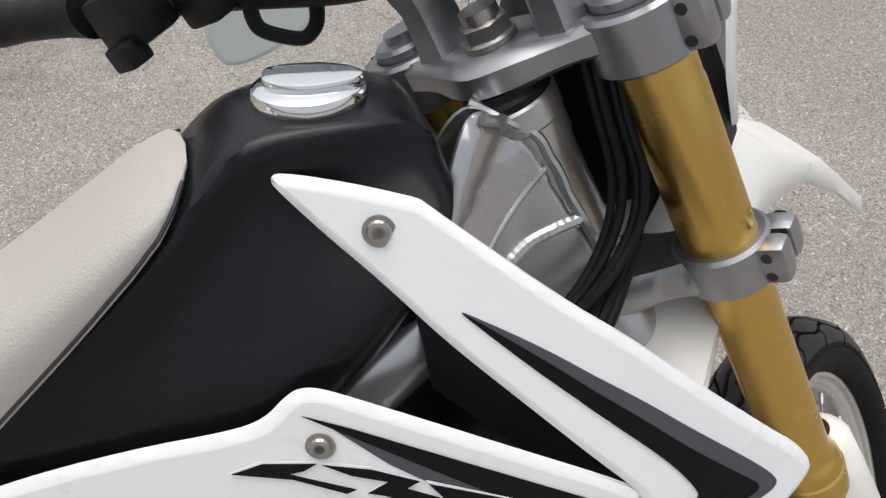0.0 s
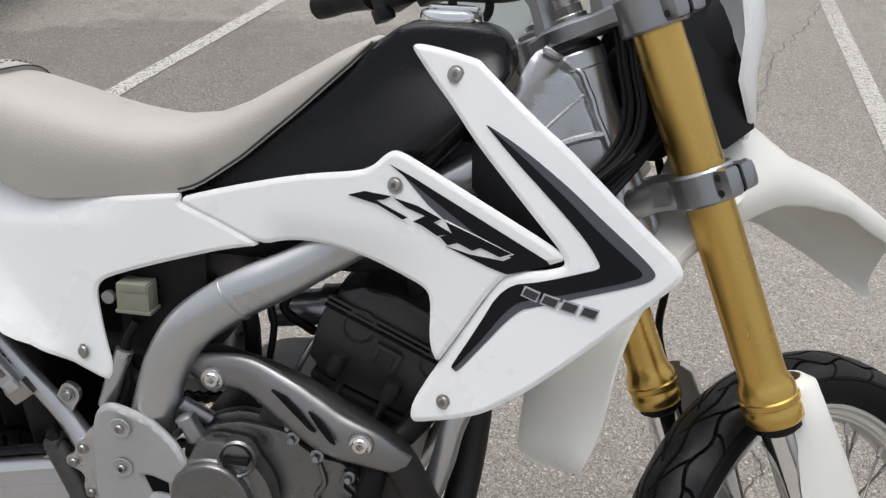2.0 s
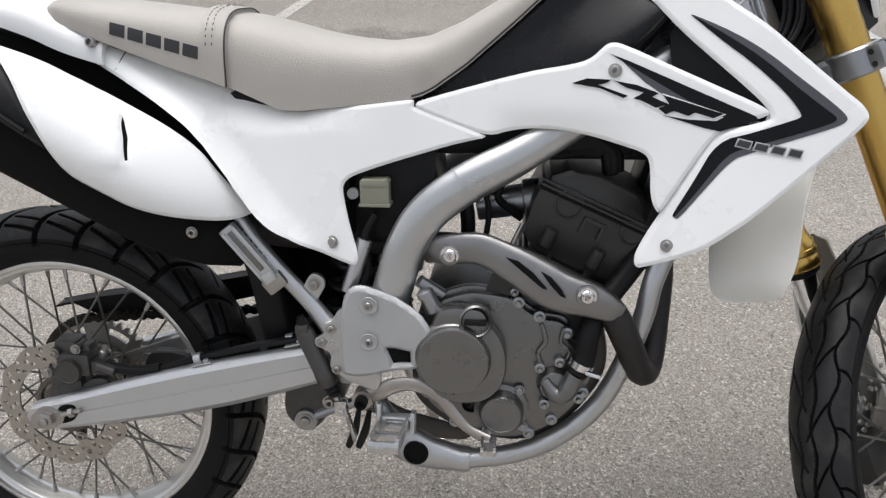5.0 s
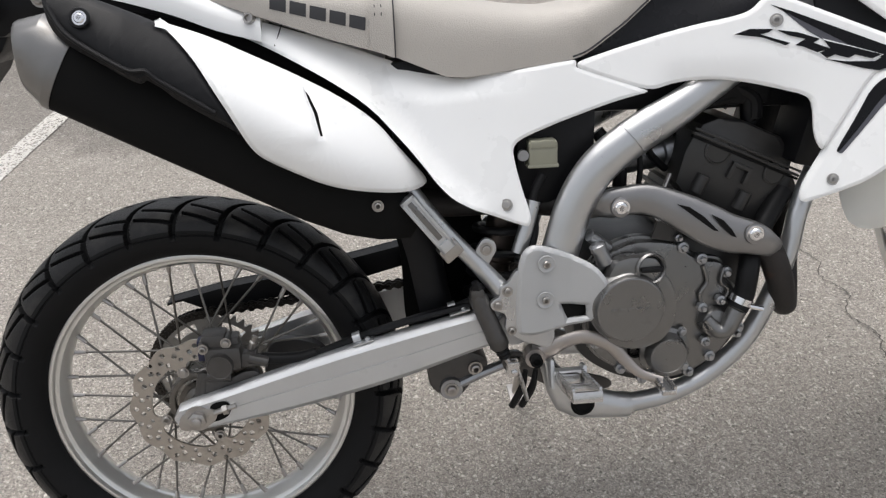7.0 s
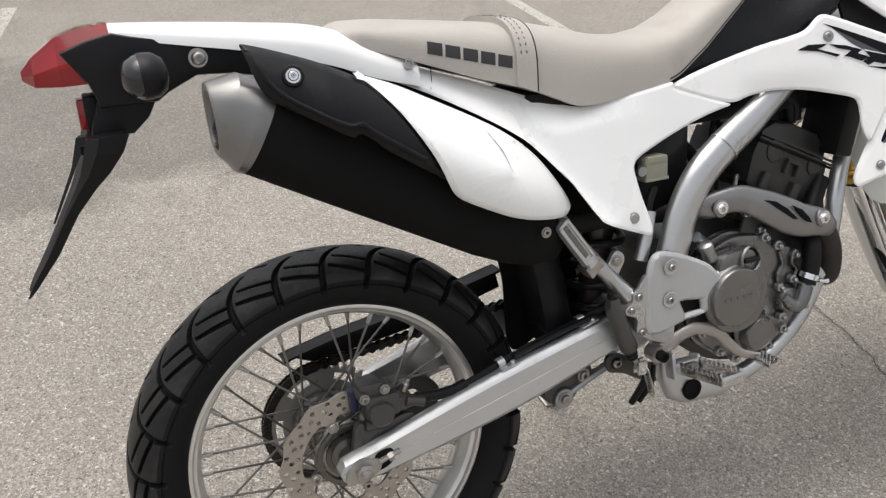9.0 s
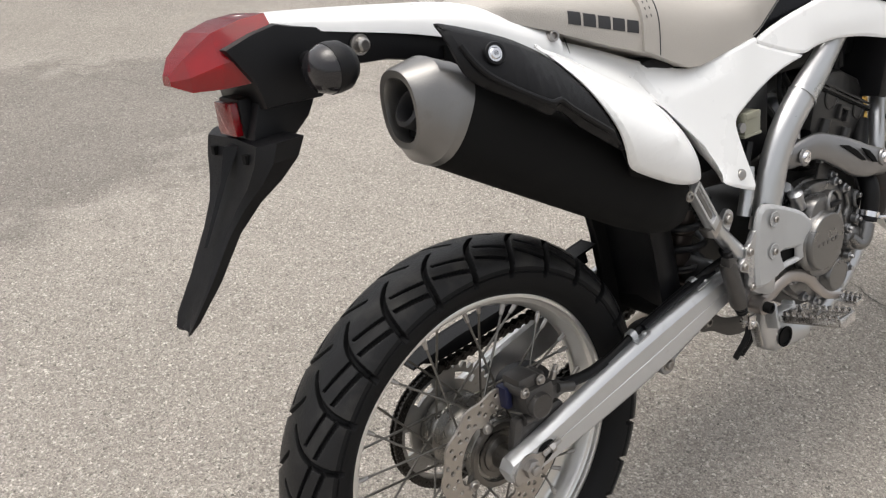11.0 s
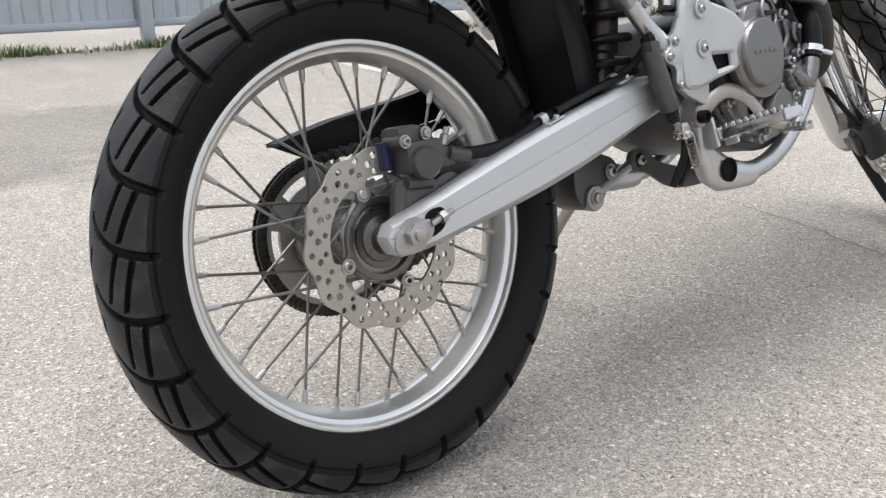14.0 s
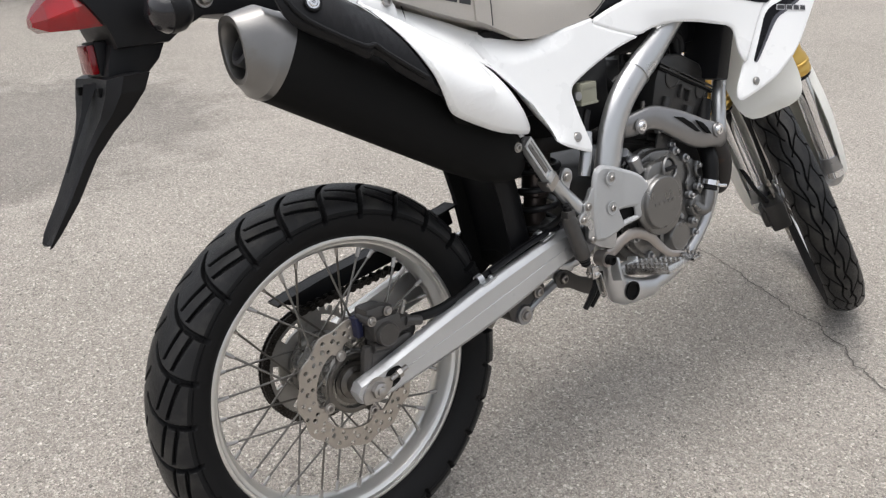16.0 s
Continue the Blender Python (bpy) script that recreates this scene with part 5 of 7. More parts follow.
head = part("cylinder_head", hb_, ENGINEDARK, eng, "dark cylinder head", angle=40)
cv_ = loft([[(x, y, z) for x, z in ((-0.082 + k, 0.030), (-0.080 + k, 0.044), (-0.060 + k, 0.062), (-0.020, 0.073 - k * 0.3), (0.050 - k, 0.072 - k * 0.3), (0.082 - k, 0.050), (0.088 - k, 0.030))] for y, k in ((-0.080, 0.012), (-0.076, 0.003), (-0.068, 0.0), (0.068, 0.0), (0.076, 0.003), (0.080, 0.012))])
bmesh.ops.transform(cv_, matrix=HEADM, verts=cv_.verts)
part("head_cover", cv_, ENGINEDARK, head, "ribbed cylinder head cover", angle=25)
for zz, m_ in ((0.029, ENGINEDARK), (0.024, MATTE), (0.036, ENGINEDARK)):
    part("head_cover_lip", box((-0.089, -0.0875, zz - 0.002), (0.098, -0.080, zz + 0.002), 0.0012, m=HEADM), m_, head, "cover lip")
for x, z, r in ((-0.04, 0.018, 0.022), (0.06, 0.018, 0.018)):
    part("plug_boss", turned([(r, 0), (r, 0.003), (r * 0.85, 0.004), (r * 0.8, 0.002), (0, 0.002)], c=HEADM @ Vector((x, -0.083, z)), axis=(0, -1, 0), seg=26), ENGINEDARK, head, "half-round plug")
for x, z in ((-0.045, -0.035), (0.03, -0.035)):
    part("head_lug", tube([HEADM @ Vector((x, -0.086, z - 0.016)), HEADM @ Vector((x, -0.088, z + 0.012))], [0.011, 0.010], seg=12, smooth=False), ENGINEDARK, head, "rounded lug")
part("head_bracket", join(box((-0.012, -0.092, -0.014), (-0.005, -0.083, 0.012), 0.002, m=HEADM), box((-0.012, -0.092, 0.006), (0.022, -0.083, 0.013), 0.002, m=HEADM), box((0.016, -0.092, -0.014), (0.023, -0.083, 0.012), 0.002, m=HEADM)), ENGINEDARK, head, "raised bracket")
part("coil_bracket", fill([[(0.695, 0.250), (0.708, 0.290), (0.722, 0.296), (0.744, 0.262), (0.740, 0.240)]], -0.128, -0.123, bevel=0.001), ENGINEDARK, eng, "grey triangular bracket")
flange_bolt(eng, 0.703, -0.130, 0.284, 0.006)
flange_bolt(eng, 0.736, -0.130, 0.250, 0.006)
part("clutch_lever", join(tube([(0.622, -0.140, 0.222), (0.612, -0.142, 0.245)], [0.013, 0.011], smooth=False), turned([(0.0125, 0), (0.0125, 0.008), (0.008, 0.011), (0, 0.012)], c=(0.612, -0.142, 0.243), axis=(-0.4, 0, 0.9)), tube([(0.600, -0.13, 0.262), (0.632, -0.12, 0.238)], 0.009, smooth=False)), CAST, eng, "cast clutch arm")
part("left_case", fill([smooth2([(0.62, 0.06), (0.72, 0.03), (0.82, 0.07), (0.85, 0.16), (0.80, 0.23), (0.68, 0.235), (0.60, 0.18)])], 0.120, 0.150, bevel=0.01), ENGINE, eng, "grey left case cover")
# throttle body and clutter between the frame and the engine
thr = turned([(0.024, -0.05), (0.024, 0.02), (0.030, 0.022), (0.030, 0.05)], c=(0.725, -0.01, 0.352), axis=(1, 0, 0.15), seg=26)
part("throttle_body", thr, CAST, eng, "cast throttle body")
for pts, r, m_ in (([(0.70, -0.055, 0.43), (0.715, -0.06, 0.40), (0.708, -0.062, 0.37), (0.73, -0.05, 0.345), (0.742, -0.045, 0.335)], 0.006, HOSE), ([(0.735, -0.05, 0.44), (0.78, -0.055, 0.433), (0.83, -0.055, 0.44), (0.89, -0.05, 0.46)], 0.008, HOSE), ([(0.69, -0.07, 0.30), (0.695, -0.065, 0.35), (0.685, -0.06, 0.40), (0.70, -0.05, 0.44)], 0.0045, HOSE), ([(0.745, -0.06, 0.33), (0.73, -0.07, 0.30), (0.72, -0.08, 0.27)], 0.004, STEEL), ([(0.63, -0.05, 0.40), (0.66, -0.06, 0.36), (0.665, -0.06, 0.31), (0.66, -0.05, 0.27)], 0.011, HOSE), ([(0.84, -0.05, 0.46), (0.87, -0.055, 0.44), (0.875, -0.055, 0.41)], 0.012, BLACK)):
    part("cable", tube(pts, r, seg=10), m_, bike, "black hose")
part("spark_plug_cap", turned([(0.012, 0), (0.012, 0.03), (0.009, 0.05), (0.009, 0.07)], c=(0.868, -0.05, 0.405), axis=(-0.15, -0.05, 1)), BLACK, eng, "black plug cap")

# ---- exhaust ----
hp_ = [(0.935, -0.02, 0.315), (0.950, -0.03, 0.27), (0.947, -0.05, 0.188), (0.937, -0.082, 0.124), (0.920, -0.112, 0.128), (0.896, -0.135, 0.182), (0.868, -0.138, 0.232), (0.82, -0.132, 0.258), (0.74, -0.118, 0.292), (0.66, -0.098, 0.303), (0.58, -0.070, 0.297), (0.48, -0.050, 0.300), (0.40, -0.062, 0.305), (0.335, -0.095, 0.325)]
pipe = part("exhaust_pipe", tube(hp_, 0.0205, seg=18, n=110), HEADER, bike, "burnt black exhaust header pipe")
shield = []
for (x, z, w, y) in ((0.602, 0.288, 0.012, -0.103), (0.617, 0.300, 0.021, -0.117), (0.647, 0.309, 0.0215, -0.127), (0.687, 0.312, 0.0225, -0.134), (0.733, 0.294, 0.0265, -0.144), (0.793, 0.263, 0.029, -0.155), (0.838, 0.251, 0.027, -0.160), (0.869, 0.236, 0.022, -0.158), (0.883, 0.228, 0.012, -0.152)):
    shield.append((x, y, z, w))
rings = []
C = spline([(x, y, z) for x, y, z, w in shield], 40)
ws = np.interp(np.linspace(0, 1, 40), np.linspace(0, 1, len(shield)), [q[3] for q in shield])
for i, c in enumerate(C):
    d = (C[min(39, i + 1)] - C[max(0, i - 1)]).normalized()
    u = Vector((0, -1, 0))
    v = d.cross(u).normalized()
    ring = []
    for k in range(17):
        a = math.pi * (k / 16)
        ring.append(c + v * ws[i] * 1.05 * math.cos(a) + u * (ws[i] * 0.62 * math.sin(a) ** 0.7 - 0.004))
    ring += [c + v * ws[i] * 0.98 * math.cos(math.pi * k / 16) + u * (ws[i] * 0.62 * math.sin(math.pi * k / 16) ** 0.7 - 0.007) for k in range(16, -1, -1)]
    rings.append(ring)
hs = part("heat_shield", loft(rings), SHIELD, bike, "satin steel exhaust heat shield", angle=50)
for x, z, y in ((0.644, 0.3035, -0.1375), (0.834, 0.262, -0.1725)):
    rg = turned([(0.0155, 0), (0.0145, 0.003), (0.012, 0.004)], c=(x, y + 0.002, z), axis=(0.03, -1, 0.1), seg=24)
    part("bolt_seat", rg, SHIELD, hs, "round bolt seat")
    bolt(hs, (x, y - 0.001, z), r=0.0095, h=0.005, material=CHROME)
# slots are black patches on the shield, their shade put into colour
for pts in ([(0.723, 0.308), (0.740, 0.304), (0.760, 0.290), (0.780, 0.269), (0.773, 0.270), (0.745, 0.291)], [(0.771, 0.293), (0.785, 0.286), (0.797, 0.273), (0.805, 0.260), (0.798, 0.262), (0.784, 0.276)]):
    part("shield_slot_shade", sheet(pts, lambda x, z: -0.1655 - 0.26 * (x - 0.76), 0.005, 0.02), MATTE, hs, "black patch for a slot's shade")

# ---- running gear details on the right ----
CALIPER = mat("dirty_caliper_paint", (0.085, 0.081, 0.078), 0.40, 0.6, 0.2, 60, 0.2, 300, dirt=(0.066, 0.06, 0.055))
cal = box((0.030, -0.104, 0.072), (0.086, -0.066, 0.112), 0.010)
box((0.026, -0.096, 0.100), (0.064, -0.056, 0.130), 0.008, cal)
box((0.060, -0.090, 0.098), (0.082, -0.060, 0.122), 0.006, cal)
box((0.078, -0.098, 0.074), (0.108, -0.072, 0.098), 0.007, cal)
tube([(0.030, -0.102, 0.112), (0.030, -0.066, 0.112)], 0.0085, bm=cal, smooth=False)
tube([(0.064, -0.098, 0.118), (0.064, -0.070, 0.118)], 0.0075, bm=cal, smooth=False)
tube([(0.096, -0.096, 0.090), (0.124, -0.098, 0.082)], 0.0085, bm=cal, smooth=False)
tube([(0.030, -0.092, 0.064), (0.066, -0.092, 0.060)], 0.0090, bm=cal, smooth=False)
tube([(0.026, -0.088, 0.060), (0.020, -0.088, 0.036), (0.012, -0.088, 0.012)], [0.0065, 0.0075, 0.010], bm=cal)
caliper = part("rear_caliper", cal, CALIPER, bike, "grey brown rear brake caliper", angle=40, local=Matrix.Translation((-0.010, 0, 0)))
part("piston_cap", turned([(0.0200, -0.006), (0.0200, 0.007), (0.0188, 0.0095), (0.0178, 0.0095), (0.0170, 0.0088), (0.0, 0.0092)], c=(0.053, -0.103, 0.084), axis=(0, -1, 0), seg=36), CALIPER, caliper, "round piston cap")
part("caliper_bracket", fill([smooth2([(0.008, -0.006), (0.006, 0.020), (0.010, 0.045), (0.016, 0.066), (0.028, 0.068), (0.036, 0.056), (0.060, 0.056), (0.085, 0.066), (0.103, 0.066), (0.107, 0.054), (0.085, 0.040), (0.052, 0.024), (0.036, -0.004)])], -0.094, -0.080, bevel=0.004), CALIPER, caliper, "cast caliper bracket", angle=50)
part("brake_pads", box((0.016, -0.076, 0.080), (0.028, -0.054, 0.114), 0.003), BLUE, caliper, "blue pad holder")
part("bleed_nipple", turned([(0.006, 0), (0.006, 0.012), (0.004, 0.014), (0.004, 0.022)], c=(0.098, -0.084, 0.100), axis=(0.4, -0.1, 1), seg=8), STEEL, caliper, "steel bleed nipple")
for x, z, y in ((0.064, 0.118, -0.098), (0.030, 0.112, -0.102), (0.110, 0.086, -0.098)):
    bolt(caliper, (x, y, z), r=0.006, h=0.006, material=STEEL)
part("brake_hose", tube([(0.095, -0.088, 0.087), (0.135, -0.093, 0.084), (0.185, -0.0935, 0.088), (0.252, -0.0935, 0.110), (0.34, -0.0935, 0.134), (0.40, -0.0935, 0.1485), (0.43, -0.105, 0.165), (0.434, -0.128, 0.186)], 0.0060, seg=10, n=60), HOSE, bike, "black brake hose along the swingarm")
part("hose_sleeve", tube([(0.104, -0.0895, 0.086), (0.135, -0.093, 0.084), (0.165, -0.0935, 0.0845), (0.188, -0.0935, 0.089)], [0.0088, 0.0084, 0.0086, 0.0092], seg=12, n=20), HOSE, bike, "thick rubber sleeve on the brake hose")
part("swingarm_pad", tube([(0.27, -0.100, 0.1185), (0.35, -0.101, 0.139), (0.44, -0.102, 0.157)], 0.0055, seg=8, flat=1.2), BLACK, bike, "black rubber strip on the swingarm")
# rear master cylinder, pedal and footpeg
MCA = Vector((0.372, 0.02, -0.928)).normalized()
mc = turned([(0.0, -0.004), (0.0120, -0.004), (0.0130, 0.0), (0.0142, 0.004), (0.0142, 0.068), (0.0150, 0.070), (0.0150, 0.088), (0.0132, 0.092), (0.0, 0.092)], c=(0.431, -0.138, 0.181), axis=MCA, seg=28)
box((0.420, -0.150, 0.178), (0.440, -0.132, 0.194), 0.004, mc)
master = part("master_cylinder", mc, CALIPER, bike, "dusty grey brown rear master cylinder", angle=40)
part("hose_fitting", join(turned([(0.0085, 0), (0.0085, 0.009), (0.006, 0.010), (0.006, 0.014)], c=(0.431, -0.140, 0.192), axis=(-0.3, 0, 0.95), seg=6), tube([(0.431, -0.140, 0.190), (0.438, -0.128, 0.192), (0.446, -0.118, 0.196)], 0.007, seg=10)), BLACK, master, "black hose fitting")
part("dust_boot", turned([(0.0112, 0), (0.0120, 0.004), (0.0095, 0.007), (0.0108, 0.011), (0.0085, 0.014), (0.0095, 0.018), (0.0060, 0.022)], c=Vector((0.431, -0.138, 0.181)) + MCA * 0.091, axis=MCA, seg=20), HOSE, master, "black ribbed dust boot")
part("push_rod", tube([Vector((0.431, -0.138, 0.181)) + MCA * 0.110, (0.483, -0.141, 0.062)], 0.0045, seg=8), STEEL, master, "steel push rod")
part("clevis", join(box((0.474, -0.149, 0.050), (0.492, -0.145, 0.074), 0.0015), box((0.474, -0.137, 0.050), (0.492, -0.133, 0.074), 0.0015), turned([(0.0055, -0.002), (0.0055, 0.024), (0.004, 0.025)], c=(0.484, -0.128, 0.057), axis=(0, -1, 0), seg=12)), BRIGHT, master, "bright steel clevis")
pedal = tube([(0.516, -0.136, 0.079), (0.540, -0.142, 0.088), (0.560, -0.147, 0.102), (0.592, -0.150, 0.1085), (0.629, -0.155, 0.094), (0.652, -0.160, 0.069), (0.672, -0.166, 0.050), (0.690, -0.171, 0.043), (0.706, -0.176, 0.039)], [0.013, 0.0125, 0.0118, 0.0112, 0.011, 0.010, 0.0085, 0.007, 0.006], seg=12, n=60, flat=0.5)
turned([(0.015, -0.012), (0.015, 0.012)], c=(0.516, -0.138, 0.078), axis=(0, 1, 0), bm=pedal)
ped = part("brake_pedal", pedal, PINKSTEEL, bike, "worn bare aluminium brake pedal", angle=50)
tip = box((0.694, -0.215, 0.024), (0.716, -0.172, 0.033), 0.002)
for k in range(5):
    for xx in (0.696, 0.714):
        box((xx - 0.002, -0.213 + k * 0.0085, 0.032), (xx + 0.002, -0.208 + k * 0.0085, 0.038), 0, tip)
part("pedal_tip", tip, BRIGHT, ped, "toothed steel pedal tip", local=Matrix.Translation((0, 0.004, 0.007)))
# black all over, for the shade in the pivot's hole
part("pedal_pivot", turned([(0.0095, -0.002), (0.0095, 0.016), (0.006, 0.017), (0.006, 0.012), (0, 0.012)], c=(0.516, -0.146, 0.078), axis=(0, -1, 0), seg=20), MATTE, ped, "hollow pedal pivot coloured black for shade")
FP = Matrix.Translation((0.566, -0.150, 0.046)) @ pose(0, 0, 0, -12, 0, 0)
fpg = bmesh.new()
for x0, x1 in ((-0.022, -0.0175), (0.0165, 0.021)):
    for k in range(9):
        box((x0, -0.116 + k * 0.0115, 0.004), (x1, -0.109 + k * 0.0115, 0.013), 0.0008, fpg)
    box((x0, -0.118, -0.008), (x1, -0.008, 0.006), 0.0015, fpg)
box((-0.022, -0.120, -0.008), (0.021, -0.114, 0.008), 0.0015, fpg)
box((-0.020, -0.066, -0.007), (0.020, -0.060, 0.005), 0.0015, fpg)
box((-0.014, -0.022, -0.010), (0.014, 0.004, 0.008), 0.003, fpg)
fpeg = part("footpeg", fpg, BRIGHT, bike, "toothed steel rider footpeg", local=FP)
part("peg_bracket", join(box((-0.024, -0.010, 0.004), (0.026, 0.014, 0.010), 0.002), box((-0.028, -0.008, -0.018), (-0.021, 0.016, 0.028), 0.003), box((0.022, -0.008, -0.018), (0.029, 0.016, 0.016), 0.003)), ALU, fpeg, "bright peg bracket")
spr = bmesh.new()
tube([(0.492 + 0.0002 * k, -0.145 + 0.008 * math.cos(k * 0.8), 0.052 - 0.0007 * k + 0.008 * math.sin(k * 0.8)) for k in range(60)], 0.0014, seg=6, n=180, bm=spr)
part("return_spring", spr, STEEL, fpeg, "coiled return spring", local=FP.inverted())
for dx in (0, 0.016):
    part("brake_switch_lead", tube([(0.506 + dx, -0.125, 0.048), (0.500 + dx, -0.125, 0.018), (0.486 + dx, -0.112, -0.020)], [0.004, 0.0065, 0.0055], seg=8), HOSE, bike, "black rubber lead")
# shock linkage under the swingarm
lk = tube([(0.399, -0.030, -0.022), (0.45, -0.030, 0.000), (0.506, -0.030, 0.020)], 0.0085, seg=10)
link = part("shock_linkage", lk, CAST, bike, "cast shock linkage")
body_ = fill([smooth2([(0.372, -0.028), (0.405, -0.042), (0.424, -0.030), (0.445, 0.0), (0.462, 0.014), (0.45, 0.034), (0.41, 0.045), (0.372, 0.038), (0.362, 0.0)])], -0.032, 0.032, bevel=0.008)
part("rocker", body_, CALIPER, link, "dark cast rocker", angle=50)
part("link_eye", turned([(0.018, -0.038), (0.020, -0.035), (0.020, -0.025), (0.016, -0.023)], c=(0.399, 0, -0.022), axis=(0, 1, 0)), CAST, link, "link eye")
part("link_eye", turned([(0.015, -0.038), (0.017, -0.035), (0.017, -0.025), (0.014, -0.023)], c=(0.506, 0, 0.020), axis=(0, 1, 0)), CAST, link, "link eye")
for x, y, z in ((0.399, -0.038, -0.022), (0.44, -0.034, 0.012), (0.506, -0.038, 0.020)):
    bolt(link, (x, y, z), r=0.009, h=0.008, material=STEEL)
part("lower_bracket", fill([smooth2([(0.485, 0.033), (0.515, 0.036), (0.56, 0.008), (0.66, -0.022), (0.66, -0.042), (0.58, -0.036), (0.52, -0.004), (0.49, 0.006)])], -0.040, -0.034, bevel=0.002), CALIPER, link, "dark frame bracket")
# rear shock
SHOCKM = mat("dark_shock_paint", (0.11, 0.088, 0.078), 0.35, 0.7, 0.2, 60, 0.1, 300, dirt=(0.06, 0.045, 0.036))
sh_c, sh_d = Vector((0.462, 0.0, 0.05)), Vector((0.16, 0, 0.99)).normalized()
shk = turned([(0.016, 0), (0.016, 0.05), (0.040, 0.055), (0.040, 0.062), (0.022, 0.066), (0.022, 0.14), (0.027, 0.145), (0.027, 0.26), (0.040, 0.262), (0.040, 0.275), (0.02, 0.28)], c=sh_c, axis=sh_d)
shock = part("rear_shock", shk, SHOCKM, bike, "grey rear shock absorber")
u_ = sh_d.orthogonal().normalized()
v_ = sh_d.cross(u_)
part("spring", tube([sh_c + sh_d * (0.066 + 0.19 * k / 90) + (u_ * math.cos(k * 0.36) + v_ * math.sin(k * 0.36)) * 0.042 for k in range(91)], 0.0068, seg=10, n=260), SPRING, shock, "black coil spring")
# black inner fender, subframe covers and chain guard
inner = loft([[(x + dx, y, z) for dx, y in ((0.0, -0.070), (0.008, -0.076), (0.040, -0.076), (0.052, -0.066), (0.056, 0), (0.052, 0.066), (0.040, 0.076), (0.008, 0.076), (0.0, 0.070), (0.012, 0.05), (0.016, 0), (0.012, -0.05))] for x, z in ((0.355, 0.105), (0.345, 0.16), (0.335, 0.22), (0.320, 0.28), (0.29, 0.335), (0.24, 0.385), (0.17, 0.43))])
part("inner_fender", inner, BLACK, bike, "black plastic inner fender ahead of the tyre", angle=50)
part("chain_guard", join(fill([[(-0.077, 0.129), (-0.060, 0.133), (0.013, 0.149), (0.131, 0.166), (0.32, 0.205), (0.33, 0.16), (0.20, 0.128), (0.091, 0.113), (0.040, 0.107), (-0.016, 0.102), (-0.028, 0.106)]], 0.086, 0.091, bevel=0.001), loft([[(x, y, z) for y in (0.055, 0.090)] + [(x, y, z - 0.004) for y in (0.090, 0.055)] for x, z in ((-0.074, 0.1285), (-0.06, 0.1325), (0.013, 0.1485), (0.131, 0.1655), (0.32, 0.2045))])), BLACK, bike, "black plastic chain guard", local=Matrix.Translation((0.014, 0, 0)))
# added black sheet, darkens the gap between tyre and shock
part("tyre_gap_sheet", fill([smooth2([(0.338, 0.06), (0.40, 0.075), (0.47, 0.10), (0.475, 0.18), (0.44, 0.31), (0.32, 0.345), (0.300, 0.305), (0.328, 0.20)])], 0.040, 0.046, bevel=0.001), MATTE, bike, "black sheet added to darken the gap behind the tyre")
# added sheet, stands in for the darkness behind the side cover gap
part("cover_gap_sheet", sheet([(-0.02, 0.60), (0.1, 0.572), (0.2, 0.535), (0.3, 0.48), (0.42, 0.44), (0.50, 0.42), (0.50, 0.31), (0.43, 0.29), (0.36, 0.315), (0.28, 0.35), (0.1, 0.45), (-0.02, 0.53)], lambda x, z: -0.066, 0.004, 0.05), MATTE, bike, "black sheet added to darken the side cover gap")
part("chain_guide", join(fill([smooth2([(0.10, -0.03), (0.17, -0.03), (0.20, 0.01), (0.17, 0.045), (0.11, 0.05), (0.09, 0.01)]), ring2(0.145, 0.01, 0.018, 14)], 0.045, 0.068, bevel=0.003)), DARK, bike, "dark chain guide")
part("battery_box", box((0.50, -0.085, 0.30), (0.62, 0.085, 0.47), 0.012), BLACK, bike, "black battery box")
part("airbox", box((0.40, -0.08, 0.36), (0.496, 0.08, 0.49), 0.012), BLACK, bike, "black airbox")
part("tool_box", box((0.32, -0.075, 0.40), (0.396, 0.075, 0.52), 0.012), BLACK, bike, "black inner box")
part("subframe_stay", tube([(0.520, -0.112, 0.315), (0.508, -0.120, 0.278), (0.496, -0.122, 0.240)], 0.0112, seg=16, smooth=False), SILVER, frame_, "silver lower subframe tube")
# added filler boxes that keep the space under the tank dark
part("tank_gap_filler", join(box((0.60, -0.062, 0.43), (0.90, 0.062, 0.52), 0.012), box((0.84, -0.07, 0.48), (0.97, 0.07, 0.60), 0.012), box((0.76, -0.050, 0.424), (0.955, 0.050, 0.50), 0.010)), BLACK, bike, "black boxes added to fill the dark under the tank")
RES = Matrix.Translation((-0.006, -0.017, 0.017))
res = box((0.520, -0.095, 0.346), (0.562, -0.070, 0.384), 0.003)
box((0.522, -0.0965, 0.375), (0.560, -0.069, 0.386), 0.002, res)
box((0.518, -0.0962, 0.346), (0.564, -0.068, 0.351), 0.002, res)
rs = part("reservoir", res, RESERVOIR, bike, "yellowed translucent brake fluid reservoir", local=RES)
box_lug = turned([(0.008, 0), (0.008, 0.006)], c=(0.511, -0.092, 0.366), axis=(0, -1, 0))
part("reservoir_bolt", box_lug, CAST, rs, "bolt boss")
part("reservoir_hose", tube([(0.535, -0.105, 0.352), (0.520, -0.110, 0.32), (0.522, -0.112, 0.27), (0.512, -0.12, 0.235)], 0.0065, seg=10), HOSE, bike, "black reservoir hose")
